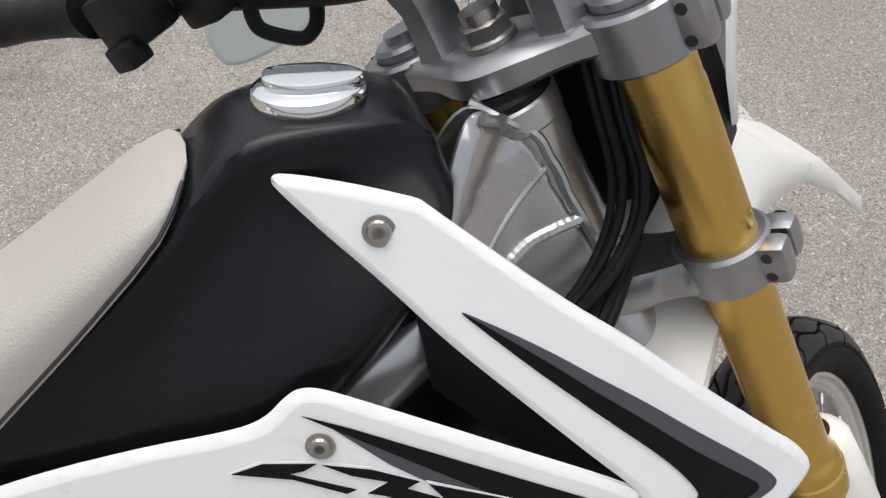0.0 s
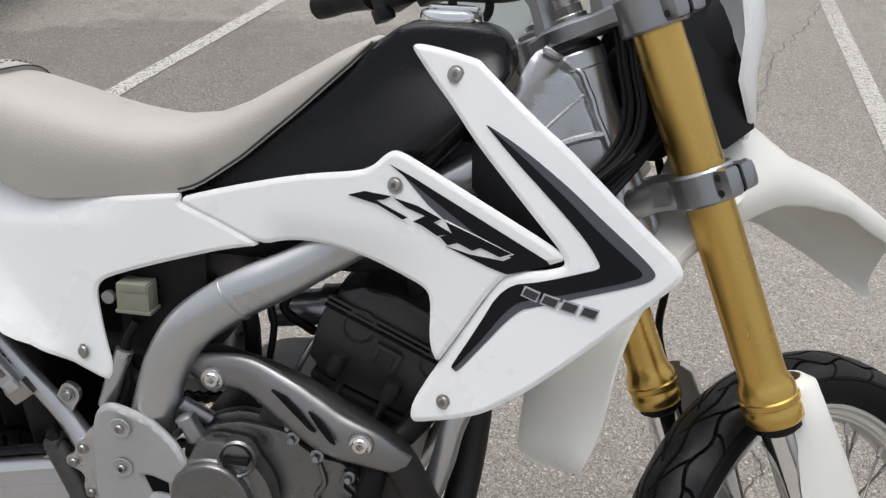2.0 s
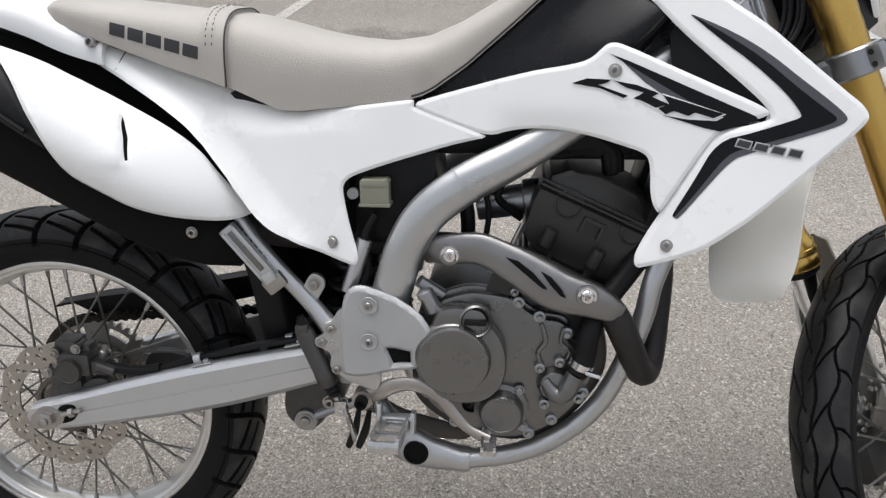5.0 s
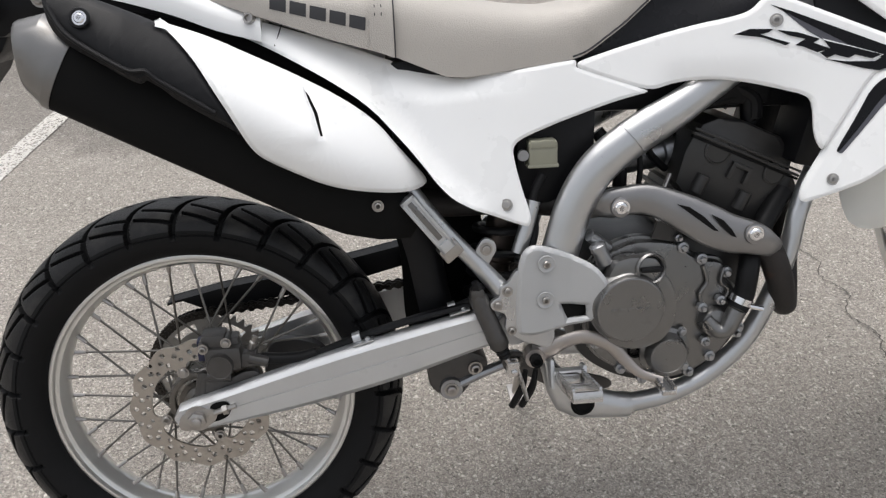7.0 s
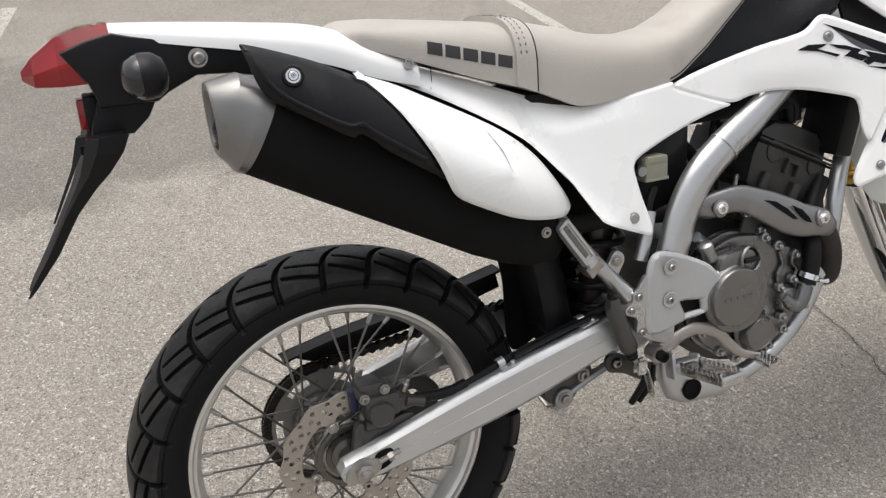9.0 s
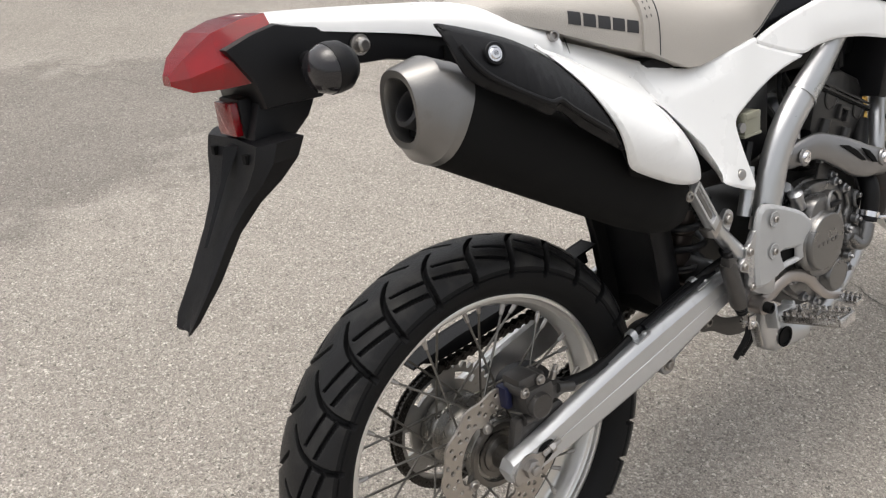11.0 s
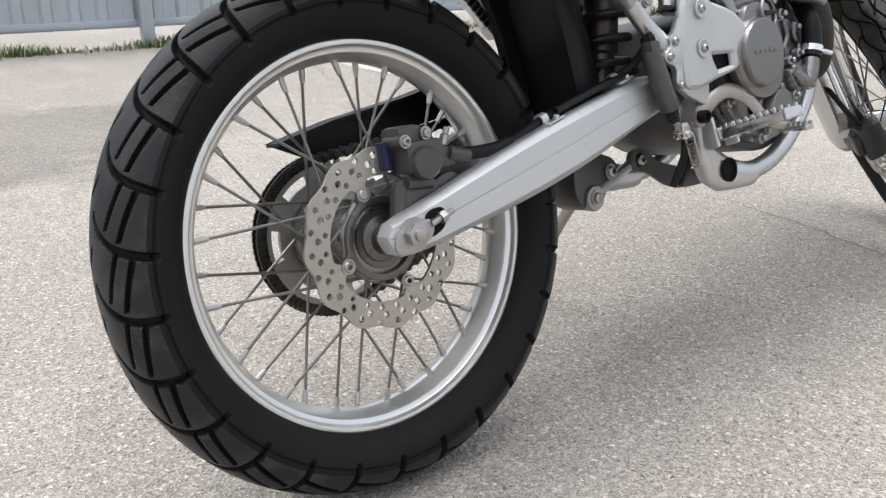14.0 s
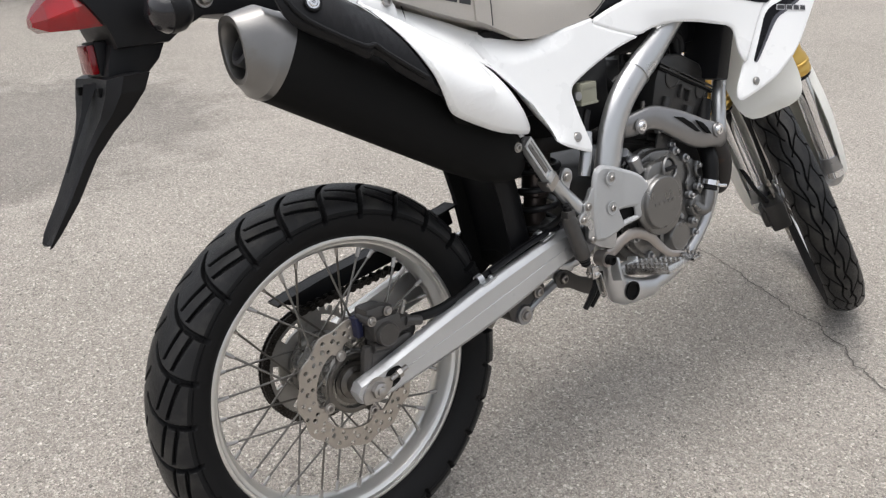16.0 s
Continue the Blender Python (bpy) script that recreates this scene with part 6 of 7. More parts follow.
# radiators and dark inner shroud behind the white panels
for s in (-1, 1):
    bm = sheet([(0.935, 0.555), (0.930, 0.605), (0.945, 0.620), (0.985, 0.585), (1.05, 0.53), (1.04, 0.50), (0.99, 0.515)], lambda x, z: 0.183 - 0.515 * x + 0.292 * z + 0.034, 0.006, 0.03, flip=(s > 0))
    rad = part("radiator", bm, BLACK, bike, "black plastic radiator guard")
    core = Matrix.Translation((0.955, s * 0.072, 0.442)) @ pose(0, 0, 0, 0, 14, 0)
    bm = box((-0.020, -0.046, -0.100), (0.020, 0.046, 0.100), 0.006, m=core)
    part("radiator_core", bm, BLACK, bike, "black radiator core")
# side stand on the left
FOOT = Vector((0.578, 0.345, -0.2502))
st = tube([(0.57, 0.12, 0.0), Vector((0.57, 0.12, 0.0)).lerp(FOOT, 0.55) + Vector((0, 0.01, 0)), FOOT + Vector((0, -0.012, 0.015))], 0.0105, seg=12)
box((-0.016, -0.028, 0.0), (0.020, 0.028, 0.007), 0.003, st, m=Matrix.Translation(FOOT) @ pose(0, 0, 0, 12.1, 0, 0))
part("side_stand", st, STEEL, bike, "steel side stand")

# ---- tail ----
def tail_ring(x, zt, w, h, n=17):
    pts = []
    for k in range(n):
        a = math.pi * k / (n - 1)
        pts.append((x, -w * math.copysign(abs(math.cos(a)) ** 0.7, math.cos(a)), zt - h + h * math.sin(a) ** 0.6))
    return pts


tailr = [tail_ring(x, z, w, h) for x, z, w, h in ((-0.262, 0.668, 0.030, 0.008), (-0.24, 0.670, 0.050, 0.016), (-0.16, 0.665, 0.064, 0.026), (-0.06, 0.656, 0.072, 0.036), (0.03, 0.645, 0.082, 0.050), (0.09, 0.622, 0.090, 0.050), (0.15, 0.60, 0.094, 0.045))]
tail = part("tail_fairing", loft(smooth_rings(tailr, 30)), WHITE, bike, "white tail fairing behind the seat", angle=50)
part("grab_bolt", turned([(0.012, 0), (0.0115, 0.003), (0.0075, 0.004), (0.0075, 0.016), (0.0065, 0.018), (0.0045, 0.018), (0.004, 0.012), (0, 0.012)], c=(0.138, -0.079, 0.584), axis=(-0.2, -1, 0.2), seg=16), STEEL, bike, "luggage hook bolt")
under = [(-0.296, 0.6415), (-0.262, 0.6535), (-0.234, 0.6595), (-0.213, 0.654), (-0.16, 0.645), (-0.104, 0.634), (-0.02, 0.618), (0.05, 0.605), (0.20, 0.555), (0.26, 0.500), (0.25, 0.485), (0.14, 0.53), (0.0, 0.578), (-0.10, 0.597), (-0.14, 0.599), (-0.177, 0.582), (-0.192, 0.572), (-0.262, 0.572), (-0.264, 0.584), (-0.270, 0.602)]
ub = fill([under], -0.0615, 0.0615, bevel=0.006)
un = part("tail_underside", ub, BLACK, bike, "black plastic tail underside", angle=40)
part("flap_bracket", fill([[(-0.190, 0.578), (-0.205, 0.552), (-0.226, 0.534), (-0.278, 0.533), (-0.275, 0.548), (-0.264, 0.578)]], -0.046, 0.046, bevel=0.005), BLACK, un, "black plastic flap bracket", angle=40)
bolt(un, (-0.137, -0.063, 0.621), r=0.009, h=0.014, name="bolt")
lr = []
for x, z0, z1, w in ((-0.343, 0.610, 0.621, 0.012), (-0.329, 0.602, 0.637, 0.036), (-0.299, 0.601, 0.659, 0.053), (-0.268, 0.602, 0.668, 0.059), (-0.236, 0.635, 0.671, 0.058)):
    lr.append([(x, -w, z0 + 0.45 * (z1 - z0)), (x, -w * 0.9, z0), (x, w * 0.9, z0), (x, w, z0 + 0.45 * (z1 - z0)), (x, w * 0.72, z1), (x, -w * 0.72, z1)])
tl = part("tail_light", loft(lr), RED, bike, "red faceted tail light lens", angle=15)
part("reflector_bowl", loft([[(x + 0.006, y * 0.72, (z - 0.63) * 0.7 + 0.626) for x, y, z in r] for r in lr[1:4]]), CHROME, tl, "bright reflector bowl")
rr_ = part("rear_reflector", box((-0.288, -0.024, 0.543), (-0.276, 0.024, 0.581), 0.003), RED, bike, "red rear reflector")
part("reflector_housing", box((-0.2795, -0.028, 0.540), (-0.262, 0.028, 0.584), 0.003), BLACK, rr_, "black reflector housing")
for s in (-1, 1):
    sg = turned([(0, -0.027), (0.013, -0.0255), (0.0215, -0.019), (0.0262, -0.008), (0.0268, 0.0), (0.0255, 0.004)], axis=(1, 0, 0.05), seg=36)
    ts = part("turn_signal", sg, SMOKE, bike, "smoked turn signal", local=Matrix.Translation((-0.209, s * 0.120, 0.610)) @ Matrix.Diagonal((1.0, 1.2, 1.0, 1)))
    part("signal_body", turned([(0.0272, -0.005), (0.0276, 0.002), (0.0262, 0.013), (0.019, 0.023), (0.008, 0.027), (0, 0.0275)], axis=(1, 0, 0.05), seg=36), BLACK, ts, "black signal body")
    part("signal_stalk", tube([(0.0, -s * 0.018, 0), (0.006, -s * 0.055, 0.006)], 0.0105), BLACK, ts, "black stalk")
fr = []
for x, z, w, t in ((-0.286, 0.536, 0.088, 0.054), (-0.292, 0.515, 0.086, 0.050), (-0.300, 0.490, 0.070, 0.040), (-0.312, 0.466, 0.050, 0.030), (-0.330, 0.435, 0.038, 0.022), (-0.360, 0.385, 0.032, 0.020), (-0.385, 0.345, 0.027, 0.012), (-0.390, 0.332, 0.020, 0.006)):
    fr.append([(x + t * 0.35, -w, z), (x + 0.003, -w * 0.78, z - 0.003), (x + 0.008, 0, z - 0.002), (x + 0.003, w * 0.78, z - 0.003), (x + t * 0.35, w, z), (x + t, w * 0.95, z + 0.0), (x + t * 0.9, 0, z + 0.002), (x + t, -w * 0.95, z + 0.0)])
mf = part("mud_flap", loft(fr), BLACK, bike, "black plastic rear mud flap", angle=25, local=Matrix.Translation((-0.003, 0, 0.004)))
part("flap_rib", loft([[(-0.289 + 0.010, -0.012, 0.528), (-0.289 + 0.010, 0.012, 0.528), (-0.293, 0.0, 0.528)], [(-0.300, -0.005, 0.490), (-0.300, 0.005, 0.490), (-0.305, 0.0, 0.490)], [(-0.338, -0.002, 0.420), (-0.338, 0.002, 0.420), (-0.341, 0.0, 0.420)]]), BLACK, mf, "moulded middle rib", angle=25)
# holes not cut: black blocks carry their shade
for y in (-0.045, 0.045):
    part("screw_hole_shade", box((-0.2905, y - 0.005, 0.512), (-0.284, y + 0.005, 0.523), 0.001), MATTE, mf, "black block for a screw hole's shade")

# ---- steered front end, in its own frame ----
LEG_X, LEG_Y = 0.022, 0.095
for s in (-1, 1):
    leg = turned([(0.0265, -0.262), (0.031, -0.262), (0.0335, -0.258), (0.0335, -0.245), (0.0322, -0.243), (0.0322, -0.239), (0.0348, -0.237), (0.0348, -0.231), (0.0332, -0.229), (0.0328, -0.220), (0.0300, -0.214), (0.0278, -0.208), (0.0272, -0.200), (0.0270, 0.02), (0.0288, 0.035), (0.0288, 0.175), (0.0280, 0.18), (0.0280, 0.240), (0.022, 0.240)], axis=(0, 0, 1), seg=44)
    lg = part("fork_leg", leg, GOLD, bike, "gold anodised upside-down fork leg", local=FRONT @ Matrix.Translation((LEG_X, s * LEG_Y, 0)))
    part("stanchion", turned([(0.0215, -0.56), (0.0215, -0.262)], axis=(0, 0, 1), seg=28), CHROME, lg, "chromed fork tube")
    part("dust_seal", turned([(0.0285, -0.270), (0.0285, -0.262), (0.022, -0.275)], axis=(0, 0, 1), seg=28), BLACK, lg, "black dust seal")
    part("fork_foot", join(loft([[(x + 0.026 * math.cos(a) * k1, 0.024 * math.sin(a) * k1, z) for a in (2 * math.pi * i / 20 for i in range(20))] for x, z, k1 in ((0.0, -0.50, 0.95), (0.005, -0.54, 1.05), (0.03, -0.575, 1.2), (0.055, -0.60, 1.1), (0.065, -0.62, 0.7))]), turned([(0.024, -0.024), (0.024, 0.024)], c=(0.068, 0, -0.586), axis=(0, 1, 0))), CAST, lg, "cast axle clamp")
    part("fork_cap", turned([(0.0275, 0.236), (0.0275, 0.256), (0.024, 0.259), (0.015, 0.259), (0.015, 0.266), (0, 0.267)], axis=(0, 0, 1), seg=24), CAST, lg, "fork top cap")
    gr_ = []
    for z, x0, w, dpt in ((-0.225, 0.055, 0.020, 0.020), (-0.235, 0.055, 0.034, 0.030), (-0.28, 0.052, 0.040, 0.034), (-0.34, 0.045, 0.044, 0.05), (-0.40, 0.040, 0.045, 0.058), (-0.50, 0.045, 0.042, 0.055), (-0.57, 0.062, 0.038, 0.046), (-0.60, 0.070, 0.026, 0.03)):
        ring = []
        for k in range(13):
            a = math.radians(-150 + 225 * k / 12) if s < 0 else math.radians(150 - 225 * k / 12)
            ring.append((x0 - 0.02 + dpt * math.cos(a), w * math.sin(a), z))
        for k in range(12, -1, -1):
            a = math.radians(-150 + 225 * k / 12) if s < 0 else math.radians(150 - 225 * k / 12)
            ring.append((x0 - 0.02 + (dpt - 0.003) * math.cos(a), (w - 0.003) * math.sin(a), z))
        gr_.append(ring)
    part("fork_guard", loft(gr_), CREAM, lg, "white plastic fork guard", angle=50)


def triple(name, z0, z1, r_leg, r_mid, mid_x, label, lift=0.0):
    """A forged clamp: a bridge round the stem, with two eyes round the legs and their pinch ears."""
    rings = []
    for y, w, x in ((-0.088, 0.031, LEG_X - 0.002), (-0.055, 0.030, 0.008), (-0.025, 0.036, -0.002), (0, r_mid + 0.004, mid_x), (0.025, 0.036, -0.002), (0.055, 0.030, 0.008), (0.088, 0.031, LEG_X - 0.002)):
        zc = (z0 + z1) / 2 + lift / 2
        hh = (z1 - z0 - lift) / 2 * (0.80 if 0.03 < abs(y) < 0.08 else 0.96)
        rings.append([(x + w * cx, y, zc + hh * cz) for cx, cz in ((-1, -0.6), (-0.8, -1), (0.8, -1), (1, -0.6), (1, 0.6), (0.8, 1), (-0.8, 1), (-1, 0.6))])
    root = part(name, loft(smooth_rings(rings, 25)), CAST, bike, label, local=FRONT, angle=40)
    for s in (-1, 1):
        eye = turned([(0.0288, z0), (r_leg - 0.002, z0), (r_leg + 0.001, z0 + 0.003), (r_leg + 0.001, z1 - 0.003), (r_leg - 0.002, z1), (0.0288, z1)], c=(LEG_X, s * LEG_Y, 0), axis=(0, 0, 1), seg=36, close=True)
        part("clamp_eye", eye, CAST, root)
        def across(a, b):
            return min(s * a, s * b), max(s * a, s * b)
        y0, y1 = across(LEG_Y + 0.022, LEG_Y + 0.052)
        ear = box((LEG_X - 0.019, y0, z0 + 0.002), (LEG_X + 0.004, y1 - 0.004 * (s > 0), z1 - 0.002), 0.008)
        box((LEG_X + 0.0065, y0, z0 + 0.003), (LEG_X + 0.030, y1, z1 - 0.003), 0.009, ear)
        part("pinch_ear", ear, CAST, root, angle=50)
        y0, y1 = across(LEG_Y + 0.028, LEG_Y + 0.0475)
        # black strip fills the slit in place of its shade
        part("clamp_slit_shade", box((LEG_X + 0.003, y0, z0 + 0.004), (LEG_X + 0.0075, y1, z1 - 0.004), 0), MATTE, root, "black strip for the slit's shade")
        for z in (z0 + 0.011, z1 - 0.011):
            # flat dark disc paints the shade of a bolt well
            part("bolt_well_shade", turned([(0.0042, 0), (0.0042, 0.0006), (0, 0.0006)], c=(LEG_X - 0.0185, s * (LEG_Y + 0.038), z), axis=(-1, 0, 0), seg=16), ENGINEDARK, root, "dark disc for a bolt well's shade")
            bolt(root, (LEG_X + 0.029, s * (LEG_Y + 0.038), z), n=(1, 0, 0), r=0.0055, h=0.005)
    return root


lower = triple("lower_clamp", 0.008, 0.047, 0.0365, 0.036, -0.006, "cast aluminium lower fork clamp")
upper = triple("upper_clamp", 0.206, 0.250, 0.0375, 0.038, -0.004, "cast aluminium upper fork clamp", lift=0.016)
part("stem_nut", join(turned([(0.0195, 0.250), (0.0195, 0.254), (0.018, 0.256)], axis=(0, 0, 1), seg=24, c=(-0.004, 0, 0)), turned([(0.0185, 0.256), (0.0185, 0.266), (0.015, 0.268)], axis=(0, 0, 1), seg=6, c=(-0.004, 0, 0)), turned([(0.014, 0.268), (0.014, 0.276), (0.0, 0.277)], axis=(0, 0, 1), seg=24, c=(-0.004, 0, 0))), STEEL, upper, "steel stem nut")
for s in (-1, 1):
    rz = loft([[(0.012 + w * cx, s * 0.052 + w * 0.85 * cy, z) for cx, cy in ((-1, -0.5), (-0.5, -1), (0.5, -1), (1, -0.5), (1, 0.5), (0.5, 1), (-0.5, 1), (-1, 0.5))] for z, w in ((0.245, 0.024), (0.26, 0.021), (0.285, 0.020), (0.30, 0.024), (0.322, 0.024), (0.326, 0.020))])
    part("bar_riser", rz, CAST, upper, "cast handlebar riser", angle=40)
bar = [(-0.105, -0.385, 0.405), (-0.085, -0.27, 0.380), (-0.045, -0.19, 0.352), (0.0, -0.11, 0.315), (0.012, -0.05, 0.308), (0.012, 0.05, 0.308), (0.0, 0.11, 0.315), (-0.045, 0.19, 0.352), (-0.085, 0.27, 0.380), (-0.105, 0.385, 0.405)]
hb = part("handlebar", tube(bar, 0.0112, seg=16, n=90), BLACK, bike, "black steel handlebar", local=FRONT)
for s in (-1, 1):
    g = tube([(-0.088, s * 0.265, 0.382), (-0.0885, s * 0.272, 0.383), (-0.098, s * 0.33, 0.395), (-0.107, s * 0.385, 0.407), (-0.1085, s * 0.392, 0.4085)], [0.021, 0.0175, 0.0165, 0.0165, 0.019, 0.019], seg=20)
    part("grip", g, HOSE, hb, "black rubber grip")
    sw = box((-0.105, min(s * 0.205, s * 0.255), 0.348), (-0.062, max(s * 0.205, s * 0.255), 0.392), 0.008)
    box((-0.118, min(s * 0.215, s * 0.24), 0.338), (-0.095, max(s * 0.215, s * 0.24), 0.358), 0.004, sw)
    part("switch_housing", sw, BLACK, hb, "black switch housing")
    lv = tube([(-0.055, s * 0.185, 0.360), (-0.030, s * 0.20, 0.362), (-0.022, s * 0.25, 0.372), (-0.032, s * 0.33, 0.388), (-0.028, s * 0.40, 0.400)], [0.010, 0.008, 0.007, 0.0065, 0.008], seg=10)
    part("lever", lv, BLACK, hb, "black lever")
    part("lever_mount", box((-0.070, min(s * 0.165, s * 0.20), 0.338), (-0.028, max(s * 0.165, s * 0.20), 0.372), 0.006), BLACK, hb, "black lever mount")
part("cable_bracket", tube([(0.866, 0.14, 0.765), (0.868, 0.14, 0.748), (0.869, 0.14, 0.731), (0.876, 0.14, 0.720), (0.902, 0.14, 0.711), (0.913, 0.14, 0.717), (0.917, 0.14, 0.730), (0.914, 0.14, 0.755)], 0.006, seg=8, flat=0.6, n=50), BLACK, hb, "black bent cable bracket", local=FRONT.inverted())
part("hand_guard", sheet([(0.826, 0.765), (0.828, 0.70), (0.832, 0.66), (0.843, 0.637), (0.862, 0.636), (0.892, 0.646), (0.933, 0.669), (0.968, 0.70), (0.975, 0.765), (0.90, 0.785)], lambda x, z: 0.3 + 1.2 * (x - 0.9) ** 2, 0.003, 0.02, roll=0.002, rollw=0.004), PALE, hb, "pale green white hand guard", local=FRONT.inverted())
inst = box((-0.025, -0.062, -0.035), (0.025, 0.062, 0.035), 0.012)
part("instrument", inst, BLACK, bike, "black instrument housing", local=FRONT @ pose(0.105, 0, 0.325, 0, 25, 0))
# headlight mask
mk = []
for z, x, w, dpt in ((0.045, 0.165, 0.056, 0.008), (0.068, 0.165, 0.084, 0.020), (0.12, 0.185, 0.097, 0.045), (0.17, 0.218, 0.104, 0.050), (0.22, 0.232, 0.107, 0.052), (0.28, 0.230, 0.100, 0.05), (0.34, 0.215, 0.07, 0.035)):
    outer = [(x + dpt * math.cos(a) * 1.9 - dpt * 1.2, w * math.sin(a), z) for a in (math.radians(-90 + 180 * k / 16) for k in range(17))]
    innr = [(px0 - 0.004, py0 * 0.95, pz0) for px0, py0, pz0 in outer[::-1]]
    mk.append(outer + innr)
mask = part("headlight_mask", loft(mk), WHITE, bike, "white headlight mask", local=FRONT, angle=50)
part("headlight_shell", loft([[(x, w * math.sin(a), zc + h * math.cos(a)) for a in (2 * math.pi * k / 24 for k in range(24))] for x, w, h, zc in ((0.06, 0.05, 0.05, 0.18), (0.09, 0.075, 0.075, 0.18), (0.145, 0.09, 0.10, 0.18), (0.150, 0.085, 0.095, 0.18))]), BLACK, mask, "black headlight shell")
part("mask_skirt", fill([[(0.06, 0.07), (0.09, 0.05), (0.145, 0.058), (0.160, 0.09), (0.158, 0.15), (0.145, 0.28), (0.08, 0.28), (0.05, 0.18)]], -0.080, -0.074, bevel=0.002), BLACK, mask, "black side bracket")
# front fender
fs = []
for x, z, w, drop, cut in ((-0.2255, -0.206, 0.020, 0.003, 0.9), (-0.227, -0.2035, 0.036, 0.005, 0.9), (-0.2272, -0.197, 0.050, 0.007, 0.92), (-0.2262, -0.186, 0.061, 0.011, 0.95), (-0.200, -0.15, 0.072, 0.02, 0.98), (-0.15, -0.085, 0.075, 0.026, 1), (-0.09, -0.040, 0.076, 0.030, 1), (-0.02, -0.010, 0.078, 0.036, 1), (0.06, 0.030, 0.080, 0.07, 0.9), (0.12, 0.076, 0.082, 0.114, 0.92), (0.17, 0.078, 0.080, 0.120, 0.95), (0.205, 0.066, 0.079, 0.120, 0.96), (0.228, 0.050, 0.078, 0.113, 0.97), (0.246, 0.024, 0.077, 0.099, 0.97), (0.268, 0.0, 0.077, 0.086, 0.97), (0.29, -0.016, 0.077, 0.084, 0.97), (0.32, -0.038, 0.076, 0.092, 0.97), (0.36, -0.070, 0.076, 0.098, 0.97), (0.41, -0.130, 0.072, 0.096, 0.97), (0.440, -0.166, 0.069, 0.095, 0.97), (0.460, -0.192, 0.066, 0.091, 0.97), (0.469, -0.205, 0.061, 0.082, 0.97)):
    prof_ = [(-cut, -1.0), (-(1 + cut) / 2, -0.87), (-1, -0.74), (-0.82, -0.53), (-0.50, -0.27), (-0.22, -0.06), (0, 0.0), (0.22, -0.06), (0.50, -0.27), (0.82, -0.53), (1, -0.74), ((1 + cut) / 2, -0.87), (cut, -1.0)]
    outer = [(x + 0.1 * drop * k, w * y, z + drop * k) for y, k in prof_]
    fs.append(outer + [(p[0], p[1] * 0.96, p[2] - 0.003) for p in outer[::-1]])
fend = part("front_fender", loft(smooth_rings(fs, 80)), CREAM, bike, "white plastic front fender", local=FRONT, angle=50)
# front wheel
FWM = FRONT @ Matrix.Translation((0.081, 0, -0.586))
fh = turned([(0.012, -0.075), (0.016, -0.06), (0.035, -0.056), (0.044, -0.046), (0.044, -0.036), (0.026, -0.026), (0.022, 0), (0.026, 0.026), (0.040, 0.034), (0.042, 0.044), (0.030, 0.05), (0.014, 0.07)], axis=(0, 1, 0), seg=40)
front_wheel = part("front_wheel", fh, CAST, bike, "cast aluminium front wheel hub", local=FWM)
part("tyre", tyre_mesh(0.345, 0.2755, 0.046, "front"), RUBBER, front_wheel, "black block-tread front tyre")
part("rim", rim_bm(0.279, 0.024), RIMALU, front_wheel, "silver aluminium rim")
spokes(front_wheel, 0.037, 0.040, 0.2555, 36, radians(58))
part("brake_disc", fill(wave_disc(0.127, 0.088, 10, 20), 0.058, 0.062), DISC, front_wheel, "drilled wavy brake disc")
fcar = part("disc_carrier", fill([ring2(0, 0, 0.048, 30), ring2(0, 0, 0.03, 20)], 0.052, 0.062), DISC, front_wheel, "spider disc carrier")
for k in range(10):
    t = 2 * math.pi * k / 10
    part("carrier_arm", tube([(0.045 * math.cos(t), 0.060, 0.045 * math.sin(t)), (0.092 * math.cos(t + 0.35), 0.060, 0.092 * math.sin(t + 0.35))], 0.0045, seg=6), DISC, fcar)
part("axle", tube([(0, -0.125, 0), (0, 0.125, 0)], 0.009, smooth=False), STEEL, front_wheel, "steel axle")
fcal = box((-0.125, 0.045, -0.03), (-0.065, 0.095, 0.05), 0.010)
box((-0.115, 0.085, -0.015), (-0.075, 0.108, 0.035), 0.008, fcal)
part("front_caliper", fcal, ENGINEDARK, bike, "dark front brake caliper", local=FWM)
part("brake_hose", tube([FWM @ Vector((-0.10, 0.08, 0.05)), FWM @ Vector((-0.09, 0.10, 0.12)), FWM @ Vector((-0.02, 0.115, 0.25)), FWM @ Vector((-0.02, 0.10, 0.40)), FRONT @ Vector((0.07, 0.06, -0.10)), FRONT @ Vector((0.09, 0.03, 0.05)), FRONT @ Vector((0.07, 0.02, 0.20))], 0.0055, seg=10, n=60), HOSE, bike, "black front brake hose")
# wiring and the dark back of the headlight between the fork legs
part("wiring_cover", loft([[(x, w * math.cos(a), zc + h * math.sin(a)) for a in (2 * math.pi * k / 20 for k in range(20))] for x, w, h, zc in ((0.048, 0.03, 0.04, 0.13), (0.054, 0.056, 0.072, 0.13), (0.075, 0.064, 0.082, 0.14), (0.10, 0.06, 0.08, 0.15))]), BLACK, bike, "black wiring cover behind the headlight", local=FRONT)
# control cables round the steering head
for k in range(5):
    o = 0.009 * k
    pts = [FRONT @ Vector((0.04, -0.03 - o, 0.27)), FRONT @ Vector((0.055 + o * 0.5, -0.045 - o * 0.4, 0.18)), FRONT @ Vector((0.03, -0.050 - o * 0.4, 0.10)), Vector((1.085 - o, -0.055, 0.545 - o * 0.5)), Vector((1.03, -0.075 - o * 0.3, 0.49 - o)), Vector((0.95, -0.06, 0.47 - o))]
    part("control_cable", tube(pts, 0.0042 + 0.001 * (k % 2), seg=8, n=50), HOSE, bike, "black control cable")

